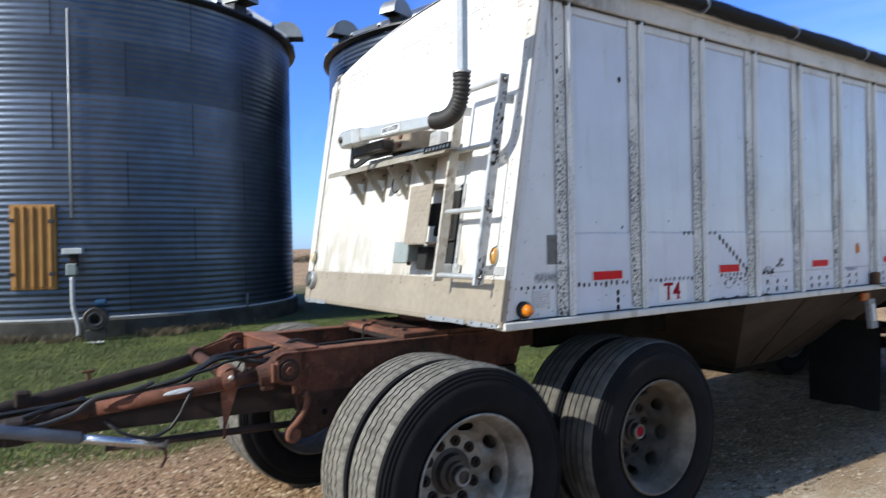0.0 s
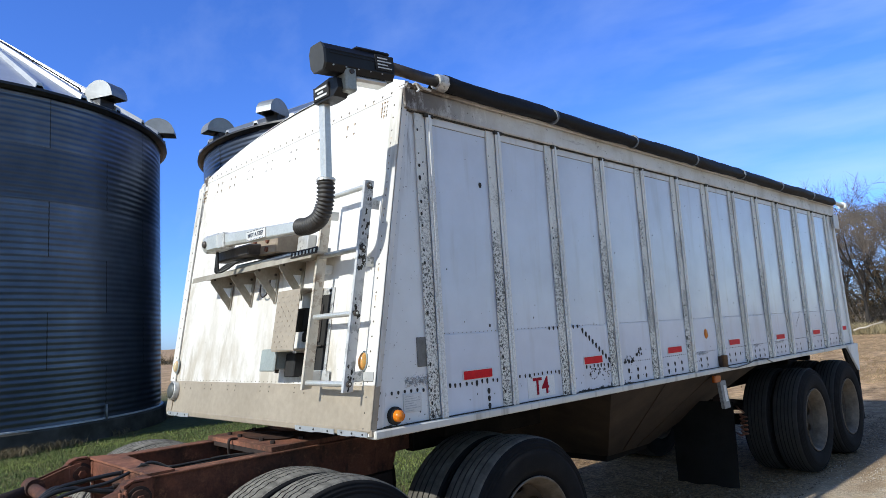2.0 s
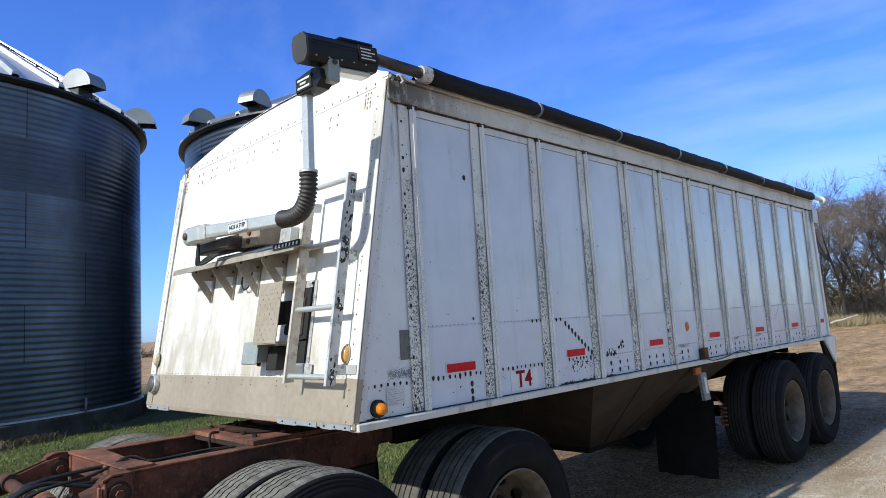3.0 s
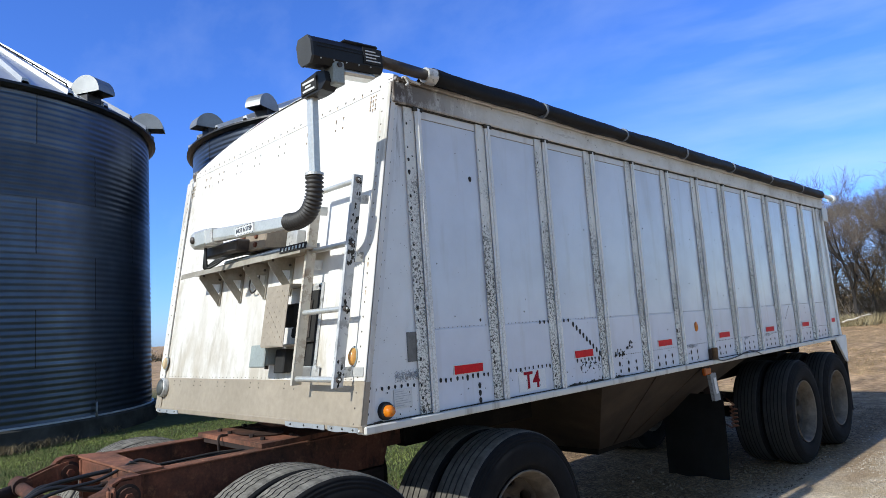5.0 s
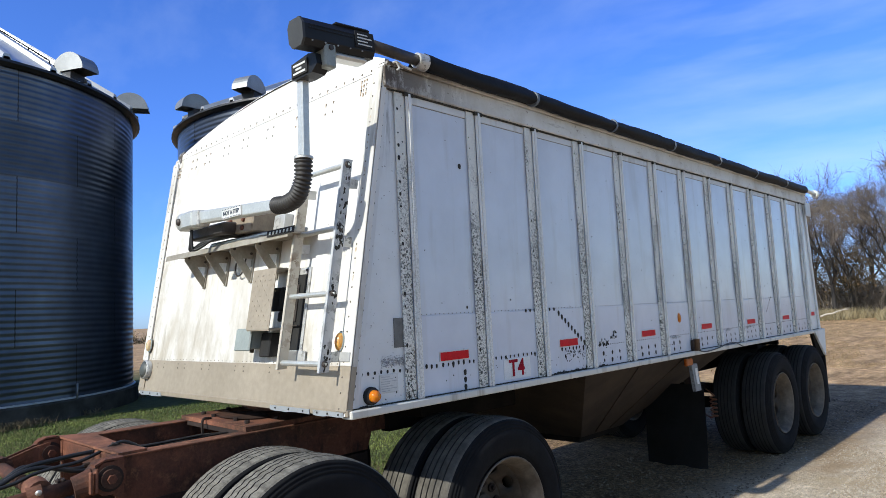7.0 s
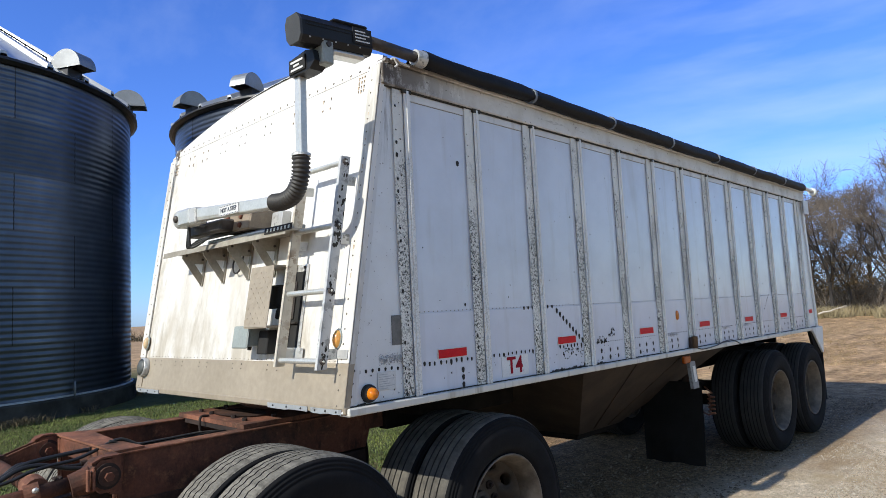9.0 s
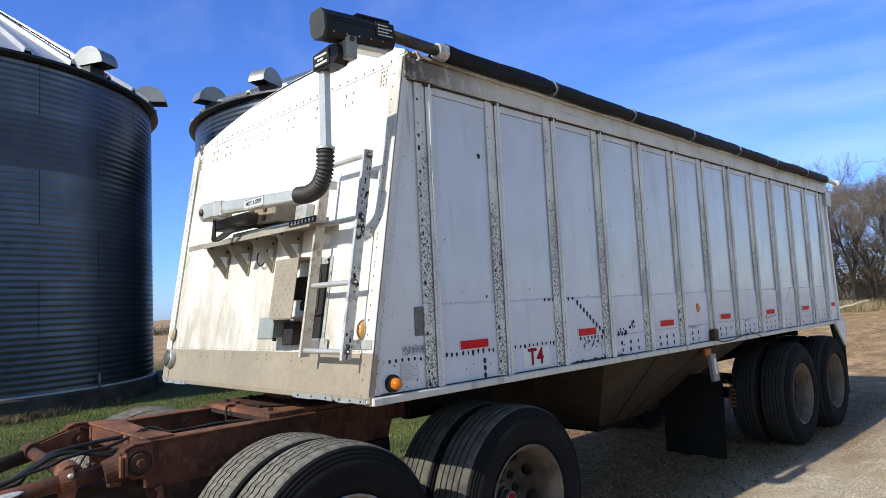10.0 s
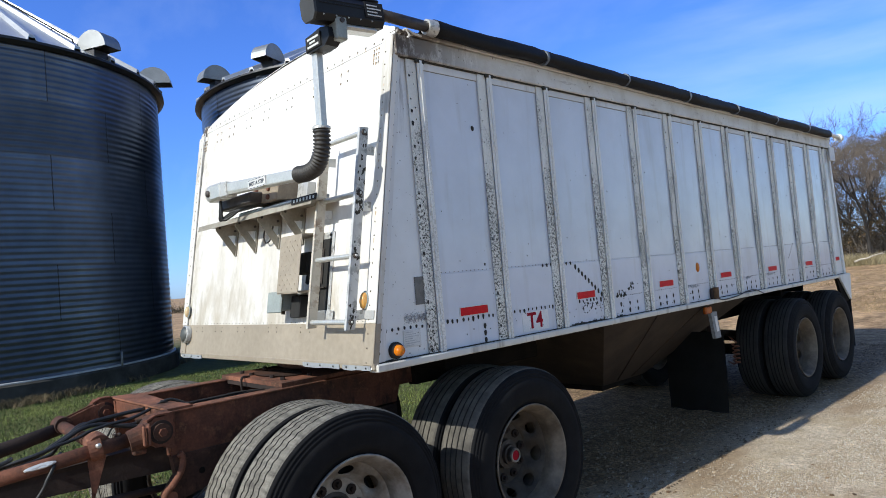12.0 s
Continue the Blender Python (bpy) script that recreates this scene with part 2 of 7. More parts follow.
def road_grime(name, tone=(0.758, 0.742, 0.708)):
    """White wall with brown road spray that climbs from below in blotches and thin runs, and rust tears higher up."""
    m, t, b = nodes(name)
    c = t.nodes.new("ShaderNodeTexCoord")
    sep = t.nodes.new("ShaderNodeSeparateXYZ")
    t.links.new(c.outputs["Object"], sep.inputs["Vector"])
    climb = t.nodes.new("ShaderNodeMapRange")
    climb.inputs["From Min"].default_value, climb.inputs["From Max"].default_value = 2.45, 1.45
    t.links.new(sep.outputs["Z"], climb.inputs["Value"])
    blot = noise_node(t, 4.2, 7, 0.66, (1, 1, 0.38))
    runs = noise_node(t, 17.0, 4, 0.6, (1, 1, 0.07))
    fine = noise_node(t, 75.0, 3, 0.6)
    spray = blend(t, 1.0, climb.outputs[0], ramp(t, blot, (0.36, grey(0.0)), (0.60, grey(1.0))), "MULTIPLY")
    col = blend(t, spray, tone, (0.41, 0.36, 0.28))
    side = t.nodes.new("ShaderNodeMapRange")  # older blotches along the far edge
    side.inputs["From Min"].default_value, side.inputs["From Max"].default_value = 1.55, 2.35
    t.links.new(sep.outputs["Y"], side.inputs["Value"])
    patchy = ramp(t, noise_node(t, 6.5, 7, 0.7, (1, 1, 0.55), shift=(3, 5, 1)), (0.46, grey(0.0)), (0.62, grey(0.75)))
    col = blend(t, blend(t, 1.0, side.outputs[0], patchy, "MULTIPLY"), col, (0.44, 0.385, 0.30))
    mottle = ramp(t, noise_node(t, 24.0, 5, 0.7, (1, 1, 0.5)), (0.52, grey(0.0)), (0.70, grey(0.35)))
    col = blend(t, blend(t, 1.0, climb.outputs[0], mottle, "MULTIPLY"), col, (0.33, 0.30, 0.25))
    tears = blend(t, 1.0, ramp(t, runs, (0.52, grey(0)), (0.72, grey(0.75))), ramp(t, climb.outputs[0], (0.0, grey(0.25)), (0.8, grey(1.0))), "MULTIPLY")
    tears = blend(t, 1.0, tears, ramp(t, noise_node(t, 2.0, 3), (0.40, grey(0.1)), (0.62, grey(1.0))), "MULTIPLY")
    col = blend(t, tears, col, (0.27, 0.225, 0.16))
    col = blend(t, ramp(t, fine, (0.72, grey(0)), (0.76, grey(0.7))), col, (0.10, 0.085, 0.07))
    t.links.new(col, b.inputs["Base Color"])
    b.inputs["Roughness"].default_value = 0.5
    bumped(t, b, blot, 0.08, 0.02)
    return m


M = {}
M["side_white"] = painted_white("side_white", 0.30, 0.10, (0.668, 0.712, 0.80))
M["end_white"] = grimy_end("end_white")
M["front_white"] = road_grime("front_white")
M["trim_white"] = painted_white("trim_white", 0.7, 0.4, (0.725, 0.735, 0.735), (0.27, 0.225, 0.16))
M["corner"] = painted_white("corner_grimy", 0.95, 0.5, (0.66, 0.64, 0.585), (0.20, 0.155, 0.10))
M["rail_white"] = stained_rail("rail_white")
M["kick"] = surface("bare_kick_plate", (0.415, 0.352, 0.270), (0.35, 0.295, 0.222), 0.55, 0.25, 2.0, 25, 0.02)
M["post"] = corroded("post_corroded", (0.80, 0.80, 0.775), (0.14, 0.13, 0.10), 0.35)
M["flange"] = corroded("flange_corroded", (0.76, 0.75, 0.70), (0.036, 0.036, 0.028))
M["alu"] = speckled("ladder_aluminium", (0.58, 0.575, 0.55), (0.07, 0.068, 0.06), 0.50, 32, 0.45, 0.4)
M["alu_clean"] = surface("arm_aluminium", (0.74, 0.74, 0.71), (0.60, 0.60, 0.56), 0.38, 0.5, 4, 80, 0.05)
M["chrome"] = surface("bright_steel", (0.72, 0.75, 0.80), (0.55, 0.58, 0.62), 0.22, 0.95, 5, 70, 0.03)
M["jack_grey"] = surface("jack_grey_paint", (0.20, 0.23, 0.27), (0.13, 0.15, 0.18), 0.45, 0.3, 6, 80, 0.1)
M["rust"] = rusted("rust_paint", (0.165, 0.062, 0.036), (0.045, 0.025, 0.018), (0.27, 0.12, 0.065))
M["rust_light"] = rusted("rust_worn", (0.26, 0.105, 0.062), (0.085, 0.042, 0.027), (0.38, 0.185, 0.105))
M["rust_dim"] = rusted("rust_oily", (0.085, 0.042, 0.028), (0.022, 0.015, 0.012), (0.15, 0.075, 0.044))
M["rust_side"] = surface("rust_fitting", (0.15, 0.075, 0.026), (0.06, 0.032, 0.014), 0.7, 0.0, 22, 90, 0.2)
M["rust_orange"] = surface("rust_orange", (0.42, 0.15, 0.05), (0.24, 0.08, 0.03), 0.8, 0.1, 6.0, 60, 0.3)
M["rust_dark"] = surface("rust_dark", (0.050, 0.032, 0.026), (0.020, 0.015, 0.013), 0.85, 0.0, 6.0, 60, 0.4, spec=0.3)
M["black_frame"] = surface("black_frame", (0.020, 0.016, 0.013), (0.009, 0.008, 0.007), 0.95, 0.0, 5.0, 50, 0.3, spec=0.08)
M["rubber"] = surface("tyre_rubber", (0.015, 0.015, 0.016), (0.009, 0.009, 0.010), 0.9, 0.0, 7.0, 110, 0.25, spec=0.14)
M["tread"] = surface("tyre_tread_dusty", (0.235, 0.218, 0.182), (0.085, 0.077, 0.064), 0.92, 0.0, 40.0, 130, 0.8, (0.30, 0.66), stretch=(1, 0.3, 1))
M["tread_worn"] = surface("tyre_tread_worn", (0.15, 0.137, 0.115), (0.06, 0.055, 0.048), 0.9, 0.0, 12.0, 75, 0.8)
# darker tread copy: shade under the trailer is put into its colour
M["tread_dark"] = surface("tyre_tread_dark", (0.034, 0.032, 0.030), (0.016, 0.016, 0.015), 0.85, 0.0, 6.0, 90, 0.4)
M["groove"] = surface("tyre_groove", (0.045, 0.042, 0.038), (0.02, 0.02, 0.018), 0.95, 0.0, 9.0, 90, 0.3)
M["rim"] = surface("rim_painted", (0.36, 0.345, 0.315), (0.15, 0.125, 0.095), 0.55, 0.25, 7.0, 45, 0.2, (0.34, 0.58))
M["disc_brown"] = surface("disc_oily_brown", (0.085, 0.066, 0.050), (0.03, 0.024, 0.018), 0.7, 0.1, 8.0, 50, 0.2)
M["rim_brown"] = surface("rim_dusty_brown", (0.23, 0.19, 0.145), (0.085, 0.068, 0.05), 0.7, 0.1, 6.0, 50, 0.2)
M["hub"] = surface("hub_dark", (0.10, 0.085, 0.075), (0.045, 0.038, 0.034), 0.55, 0.4, 12, 60, 0.3)
M["tarp"] = surface("tarp_black", (0.010, 0.010, 0.011), (0.005, 0.005, 0.006), 0.6, 0.0, 7.0, 30, 0.6, stretch=(1, 1, 2.5), spec=0.22)
M["black_plastic"] = surface("motor_cover_black", (0.012, 0.012, 0.013), (0.006, 0.006, 0.007), 0.5, 0.0, 8, 120, 0.15, spec=0.35)
M["bare"] = speckled("bare_worn_metal", (0.60, 0.61, 0.62), (0.16, 0.10, 0.07), 0.45, 40, 0.55, 0.3)
M["flap_plate"] = speckled("flap_plate", (0.24, 0.25, 0.26), (0.04, 0.035, 0.03), 0.5, 30, 0.6, 0.2)
M["motor_end"] = surface("motor_end_grey", (0.055, 0.056, 0.056), (0.035, 0.036, 0.036), 0.6, 0.0, 8, 120, 0.15)
M["bellows"] = surface("bellows_rubber", (0.045, 0.041, 0.038), (0.024, 0.022, 0.020), 0.6, 0.0, 8, 90, 0.2)
M["red"] = surface("reflector_red", (0.72, 0.006, 0.014), (0.56, 0.004, 0.010), 0.5, 0.0, 20, 160, 0.1, spec=0.2)
M["red_text"] = surface("decal_red", (0.36, 0.006, 0.022), (0.27, 0.005, 0.016), 0.7, 0.0, 20, 120, 0.05, spec=0.15)
M["white_decal"] = surface("decal_white", (0.74, 0.74, 0.73), (0.62, 0.62, 0.60), 0.5, 0.0, 12, 120, 0.03)
M["number_white"] = surface("number_patch", (0.80, 0.81, 0.82), (0.72, 0.73, 0.74), 0.4, 0.0, 9, 120, 0.03)
M["dark_decal"] = surface("decal_dark", (0.06, 0.07, 0.10), (0.04, 0.05, 0.07), 0.5, 0.0, 20, 120, 0.03)
M["grey_decal"] = surface("decal_grey", (0.19, 0.185, 0.17), (0.13, 0.127, 0.118), 0.55, 0.0, 30, 150, 0.05)
M["soot"] = surface("rivet_grime", (0.045, 0.043, 0.038), (0.020, 0.020, 0.018), 0.8, 0.1, 30, 150, 0.2)
M["rivet"] = surface("rivet_head", (0.22, 0.19, 0.15), (0.10, 0.08, 0.06), 0.6, 0.2, 30, 150, 0.1)
M["box_grey"] = surface("box_grey_green", (0.34, 0.38, 0.36), (0.27, 0.30, 0.285), 0.5, 0.05, 6, 90, 0.08)
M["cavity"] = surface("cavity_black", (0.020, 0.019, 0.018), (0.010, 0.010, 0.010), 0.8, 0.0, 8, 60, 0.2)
M["concrete"] = surface("concrete", (0.105, 0.100, 0.088), (0.05, 0.047, 0.040), 0.95, 0.0, 2.5, 70, 0.4, spec=0.1)
M["door_tan"] = surface("door_tan", (0.46, 0.23, 0.055), (0.36, 0.17, 0.04), 0.5, 0.05, 3, 60, 0.06)
M["blue"] = surface("motor_blue", (0.03, 0.10, 0.20), (0.02, 0.06, 0.12), 0.45, 0.1, 9, 90, 0.1)
M["white_pipe"] = surface("pipe_white", (0.66, 0.67, 0.68), (0.5, 0.5, 0.5), 0.45, 0.1, 6, 80, 0.05)
M["hose"] = surface("hose_black", (0.018, 0.018, 0.019), (0.010, 0.010, 0.010), 0.5, 0.0, 10, 60, 0.1)
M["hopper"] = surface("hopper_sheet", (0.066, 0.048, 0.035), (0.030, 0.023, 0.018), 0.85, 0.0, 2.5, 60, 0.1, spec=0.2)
M["flap"] = surface("flap_rubber", (0.020, 0.020, 0.019), (0.012, 0.012, 0.011), 0.85, 0.0, 5, 60, 0.1, spec=0.3)
M["seal"] = surface("seam_grime", (0.07, 0.065, 0.05), (0.02, 0.02, 0.016), 0.9, 0.0, 14, 90, 0.1)
M["ladder"] = speckled("ladder_scuffed", (0.58, 0.58, 0.57), (0.075, 0.07, 0.065), 0.5, 22, 0.5, 0.25)
M["ladder_brown"] = speckled("ladder_rusty", (0.56, 0.52, 0.44), (0.20, 0.135, 0.085), 0.6, 26, 0.6, 0.1)
M["shelf_grey"] = surface("shelf_grey", (0.44, 0.41, 0.35), (0.25, 0.22, 0.17), 0.6, 0.2, 8, 70, 0.15)
M["bracket_brown"] = surface("bracket_brown", (0.40, 0.335, 0.255), (0.24, 0.19, 0.135), 0.65, 0.2, 6, 60, 0.2)
M["tear"] = surface("rust_tear", (0.62, 0.51, 0.38), (0.40, 0.28, 0.17), 0.7, 0, 40, 150, 0.0)
M["plate_grey"] = speckled("plate_grey", (0.34, 0.36, 0.38), (0.10, 0.09, 0.08), 0.4, 30, 0.6, 0.2)
M["smudge"] = surface("grey_smudge", (0.52, 0.53, 0.55), (0.40, 0.41, 0.42), 0.7, 0, 30, 150, 0.0)
M["seam_grey"] = surface("seam_grey", (0.36, 0.35, 0.32), (0.20, 0.19, 0.17), 0.8, 0, 20, 90, 0.0)
M["bark"] = surface("bark", (0.060, 0.050, 0.043), (0.024, 0.021, 0.019), 0.9, 0.0, 5, 40, 0.6)
M["twig"] = surface("twigs", (0.27, 0.222, 0.182), (0.11, 0.092, 0.077), 0.9, 0.0, 0.9, 6, 0.0)
M["brush"] = surface("brush", (0.135, 0.105, 0.06), (0.05, 0.044, 0.024), 0.9, 0.0, 0.5, 5, 0.0)
M["stubble"] = surface("dry_grass", (0.42, 0.31, 0.175), (0.22, 0.145, 0.07), 0.9, 0.0, 0.8, 6, 0.0)
M["dead_wood"] = surface("dead_wood", (0.62, 0.56, 0.48), (0.40, 0.35, 0.29), 0.85, 0.0, 6, 40, 0.3)
M["weed"] = surface("dry_weed", (0.26, 0.195, 0.11), (0.09, 0.075, 0.038), 0.9, 0.0, 2.5, 9, 0.0)
M["pale_grass"] = surface("pale_tall_grass", (0.44, 0.36, 0.215), (0.22, 0.18, 0.095), 0.9, 0.0, 0.5, 6, 0.0)
M["grass"] = surface("grass", (0.215, 0.255, 0.055), (0.050, 0.085, 0.018), 0.75, 0.0, 0.9, 9, 0.0)


def loose(name, *tones):
    """Loose stones, chips or leaves: every piece has a tone of its own out of the row given, with a fine grain."""
    m, t, b = nodes(name)
    g = t.nodes.new("ShaderNodeNewGeometry")
    n = len(tones)
    c = ramp(t, g.outputs["Random Per Island"], *[(k / (n - 1), tone) for k, tone in enumerate(tones)])
    grain = noise_node(t, 160, 3, 0.6)
    c = blend(t, 0.5, c, ramp(t, grain, (0.3, grey(0.6)), (0.7, grey(1.1))), "MULTIPLY")
    t.links.new(c, b.inputs["Base Color"])
    b.inputs["Roughness"].default_value = 0.9
    b.inputs["Specular IOR Level"].default_value = 0.25
    return m


M["stone"] = loose("gravel_stone", (0.22, 0.175, 0.125), (0.33, 0.27, 0.20), (0.42, 0.36, 0.28), (0.52, 0.465, 0.385))
M["litter"] = loose("brown_litter", (0.09, 0.062, 0.038), (0.15, 0.105, 0.062), (0.22, 0.16, 0.10), (0.32, 0.245, 0.16))
M["thicket"] = loose("thicket_leaf", (0.05, 0.042, 0.022), (0.095, 0.072, 0.036), (0.16, 0.105, 0.055), (0.22, 0.15, 0.085))
M["leaf"] = loose("fallen_leaves", (0.10, 0.058, 0.03), (0.22, 0.135, 0.07), (0.38, 0.255, 0.145), (0.62, 0.48, 0.32))


def lamp_plastic(name, colour):
    m, t, b = nodes(name)
    c = blend(t, ramp(t, noise_node(t, 60, 2), (0.35, grey(0)), (0.7, grey(0.4))), colour, tuple(0.5 * v for v in colour))
    t.links.new(c, b.inputs["Base Color"])
    b.inputs["Roughness"].default_value = 0.18
    b.inputs["Subsurface Weight"].default_value = 0.15
    return m


M["amber"] = lamp_plastic("amber_lens", (0.62, 0.185, 0.006))
M["amber_pale"] = lamp_plastic("amber_sunbleached", (0.66, 0.34, 0.09))
M["faded"] = lamp_plastic("faded_lens", (0.62, 0.47, 0.27))
M["amber_brown"] = lamp_plastic("amber_dirty", (0.33, 0.075, 0.010))
M["clear"] = surface("dull_lens", (0.085, 0.09, 0.085), (0.05, 0.055, 0.05), 0.5, 0.0, 12, 90, 0.05)


def galvanised(name, gain):
    """Weathered galvanised sheet: each ring and sheet has its own tone, with spangle and faint runs."""
    m, t, b = nodes(name)
    cloud = noise_node(t, 1.3, 5, 0.6)
    runs = noise_node(t, 3.0, 4, 0.6, (1, 1, 0.07))
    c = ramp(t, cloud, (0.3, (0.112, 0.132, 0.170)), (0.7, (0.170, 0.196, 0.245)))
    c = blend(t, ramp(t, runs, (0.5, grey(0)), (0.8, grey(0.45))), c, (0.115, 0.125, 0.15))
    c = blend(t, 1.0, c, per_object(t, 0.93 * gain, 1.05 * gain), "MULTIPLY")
    t.links.new(c, b.inputs["Base Color"])
    b.inputs["Metallic"].default_value = 0.85
    t.links.new(ramp(t, cloud, (0.3, grey(0.40)), (0.7, grey(0.31))), b.inputs["Roughness"])
    return m


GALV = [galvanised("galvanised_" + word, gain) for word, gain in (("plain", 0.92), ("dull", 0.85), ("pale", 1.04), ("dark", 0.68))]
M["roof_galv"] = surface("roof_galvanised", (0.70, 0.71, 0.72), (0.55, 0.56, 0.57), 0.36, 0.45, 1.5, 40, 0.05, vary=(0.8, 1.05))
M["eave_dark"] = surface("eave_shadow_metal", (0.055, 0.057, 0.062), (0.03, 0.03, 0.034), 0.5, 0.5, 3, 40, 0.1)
M["vent"] = surface("vent_galvanised", (0.34, 0.35, 0.355), (0.26, 0.27, 0.275), 0.5, 0.6, 3, 40, 0.05)


def earth():
    """Ground: gravel drive, leaf-strewn dirt, mown grass, dry stubble, by where they lie."""
    m, t, b = nodes("earth")
    c = t.nodes.new("ShaderNodeTexCoord")
    sep = t.nodes.new("ShaderNodeSeparateXYZ")
    t.links.new(c.outputs["Object"], sep.inputs["Vector"])
    wob = noise_node(t, 0.55, 4, 0.6)
    fine = noise_node(t, 38, 6, 0.75)
    mid = noise_node(t, 5.0, 6, 0.7)
    wide = noise_node(t, 0.35, 5, 0.6)

    def calc(op, a, bb):
        n = t.nodes.new("ShaderNodeMath")
        n.operation = op
        for k, v in ((0, a), (1, bb)):
            if isinstance(v, (int, float)):
                n.inputs[k].default_value = v
            else:
                t.links.new(v, n.inputs[k])
        return n.outputs[0]

    def edge(value, at, soft, wobble=1.4):
        v = calc("ADD", value, calc("MULTIPLY", calc("SUBTRACT", wob, 0.5), wobble))
        v = calc("ADD", v, calc("MULTIPLY", calc("SUBTRACT", mid, 0.5), 0.6))
        n = t.nodes.new("ShaderNodeMapRange")
        n.inputs["From Min"].default_value, n.inputs["From Max"].default_value = at - soft, at + soft
        t.links.new(v, n.inputs["Value"])
        return n.outputs[0]

    gravel = blend(t, 0.6, ramp(t, mid, (0.3, (0.50, 0.40, 0.275)), (0.7, (0.84, 0.705, 0.53))), ramp(t, fine, (0.3, grey(0.35)), (0.7, grey(1.25))), "MULTIPLY")
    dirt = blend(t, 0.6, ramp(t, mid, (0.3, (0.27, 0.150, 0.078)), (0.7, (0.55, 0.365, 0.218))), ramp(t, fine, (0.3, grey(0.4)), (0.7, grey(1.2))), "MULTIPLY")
    green = blend(t, 0.6, ramp(t, mid, (0.3, (0.055, 0.068, 0.022)), (0.7, (0.155, 0.155, 0.058))), ramp(t, fine, (0.3, grey(0.45)), (0.7, grey(1.15))), "MULTIPLY")
    straw = blend(t, 0.75, ramp(t, mid, (0.32, (0.24, 0.145, 0.072)), (0.62, (0.60, 0.40, 0.215))), ramp(t, noise_node(t, 1.1, 6, 0.7, (0.5, 1.6, 1)), (0.36, grey(0.38)), (0.62, grey(1.25))), "MULTIPLY")
    cells = t.nodes.new("ShaderNodeTexVoronoi")
    cells.inputs["Scale"].default_value = 46
    t.links.new(c.outputs["Object"], cells.inputs["Vector"])
    tone = t.nodes.new("ShaderNodeSeparateColor")
    t.links.new(cells.outputs["Color"], tone.inputs["Color"])
    gravel = blend(t, 0.75, gravel, ramp(t, tone.outputs[0], (0.0, grey(0.70)), (0.55, grey(0.97)), (1.0, grey(1.20))), "MULTIPLY")
    soil_bits = ramp(t, tone.outputs[1], (0.0, grey(0.45)), (0.7, grey(1.0)), (1.0, grey(1.8)))
    gravel = blend(t, ramp(t, noise_node(t, 0.8, 6, 0.72, (0.6, 1.3, 1)), (0.50, grey(0.0)), (0.62, grey(0.7))), gravel, (0.36, 0.25, 0.145))
    gravel = blend(t, ramp(t, noise_node(t, 1.7, 6, 0.7), (0.50, grey(0.0)), (0.66, grey(0.75))), gravel, (0.47, 0.36, 0.22))
    # brown ground under the trailer, with the shade there painted into its tone
    shade_soil = blend(t, 0.6, ramp(t, mid, (0.3, (0.155, 0.096, 0.048)), (0.7, (0.39, 0.26, 0.138))), ramp(t, fine, (0.3, grey(0.5)), (0.7, grey(1.2))), "MULTIPLY")
    shade_soil = blend(t, 0.8, shade_soil, soil_bits, "MULTIPLY")
    shade_edge = calc("ADD", sep.outputs["Y"], calc("MULTIPLY", sep.outputs["X"], 0.095))  # darker ground's edge slanted to follow the trailer's cast shadow
    col = blend(t, edge(sep.outputs["X"], 0.3, 1.3), dirt, blend(t, edge(shade_edge, 0.32, 0.35, 0.9), gravel, shade_soil))
    col = blend(t, edge(sep.outputs["Y"], 3.3, 0.5), col, green)
    col = blend(t, edge(sep.outputs["X"], 11.5, 2.0), col, straw)
    col = blend(t, edge(sep.outputs["Y"], 22, 3.0), col, straw)
    t.links.new(col, b.inputs["Base Color"])
    b.inputs["Roughness"].default_value = 0.95
    b.inputs["Specular IOR Level"].default_value = 0.2
    bumped(t, b, fine, 0.7, 0.02)
    return m


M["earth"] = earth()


# ---- mesh helpers ----
def part(name, bm, material, parent=None, label="", smooth=False):
    me = bpy.data.meshes.new(name)
    bm.normal_update()
    bm.to_mesh(me)
    bm.free()
    for mat_ in material if isinstance(material, (list, tuple)) else [material]:
        me.materials.append(mat_)
    if smooth:
        for p in me.polygons:
            p.use_smooth = True
    ob = new(name, me)
    if parent is not None:
        ob.parent = parent
    if label:
        ob["label"] = label
    return ob


def again(ob, m, parent=None):
    """One more piece on the same mesh."""
    o = new(ob.name.split(".")[0], ob.data)
    o.parent = parent if parent is not None else ob.parent
    o.matrix_basis = m
    if "label" in ob:
        o["label"] = ob["label"]
    return o


def thing(name, label, category, place=(0, 0, 0), group="", kind=""):
    ob = new(name)
    ob.empty_display_size = 0.2
    ob.location = place
    return tagged(ob, label, category, group, kind)


def put_box(bm, lo, hi, bevel=0.0, m=None, mat_index=0):
    """A box from corner to corner, its edges bevelled."""
    lo, hi = Vector(lo), Vector(hi)
    r = bmesh.ops.create_cube(bm, size=1.0)
    mm = Matrix.Translation((lo + hi) / 2) @ Matrix.Diagonal((*(hi - lo), 1))
    bmesh.ops.transform(bm, matrix=mm, verts=r["verts"])
    vs = r["verts"]
    faces = list({f for v in vs for f in v.link_faces})
    if bevel:
        edges = list({e for v in vs for e in v.link_edges})
        out = bmesh.ops.bevel(bm, geom=edges, offset=bevel, segments=1, affect="EDGES")
        faces = list({f for f in out["faces"]} | {f for f in faces if f.is_valid})
        vs = list({v for f in faces for v in f.verts})
    for f in faces:
        f.material_index = mat_index
    if m is not None:
        bmesh.ops.transform(bm, matrix=m, verts=vs)
    return vs


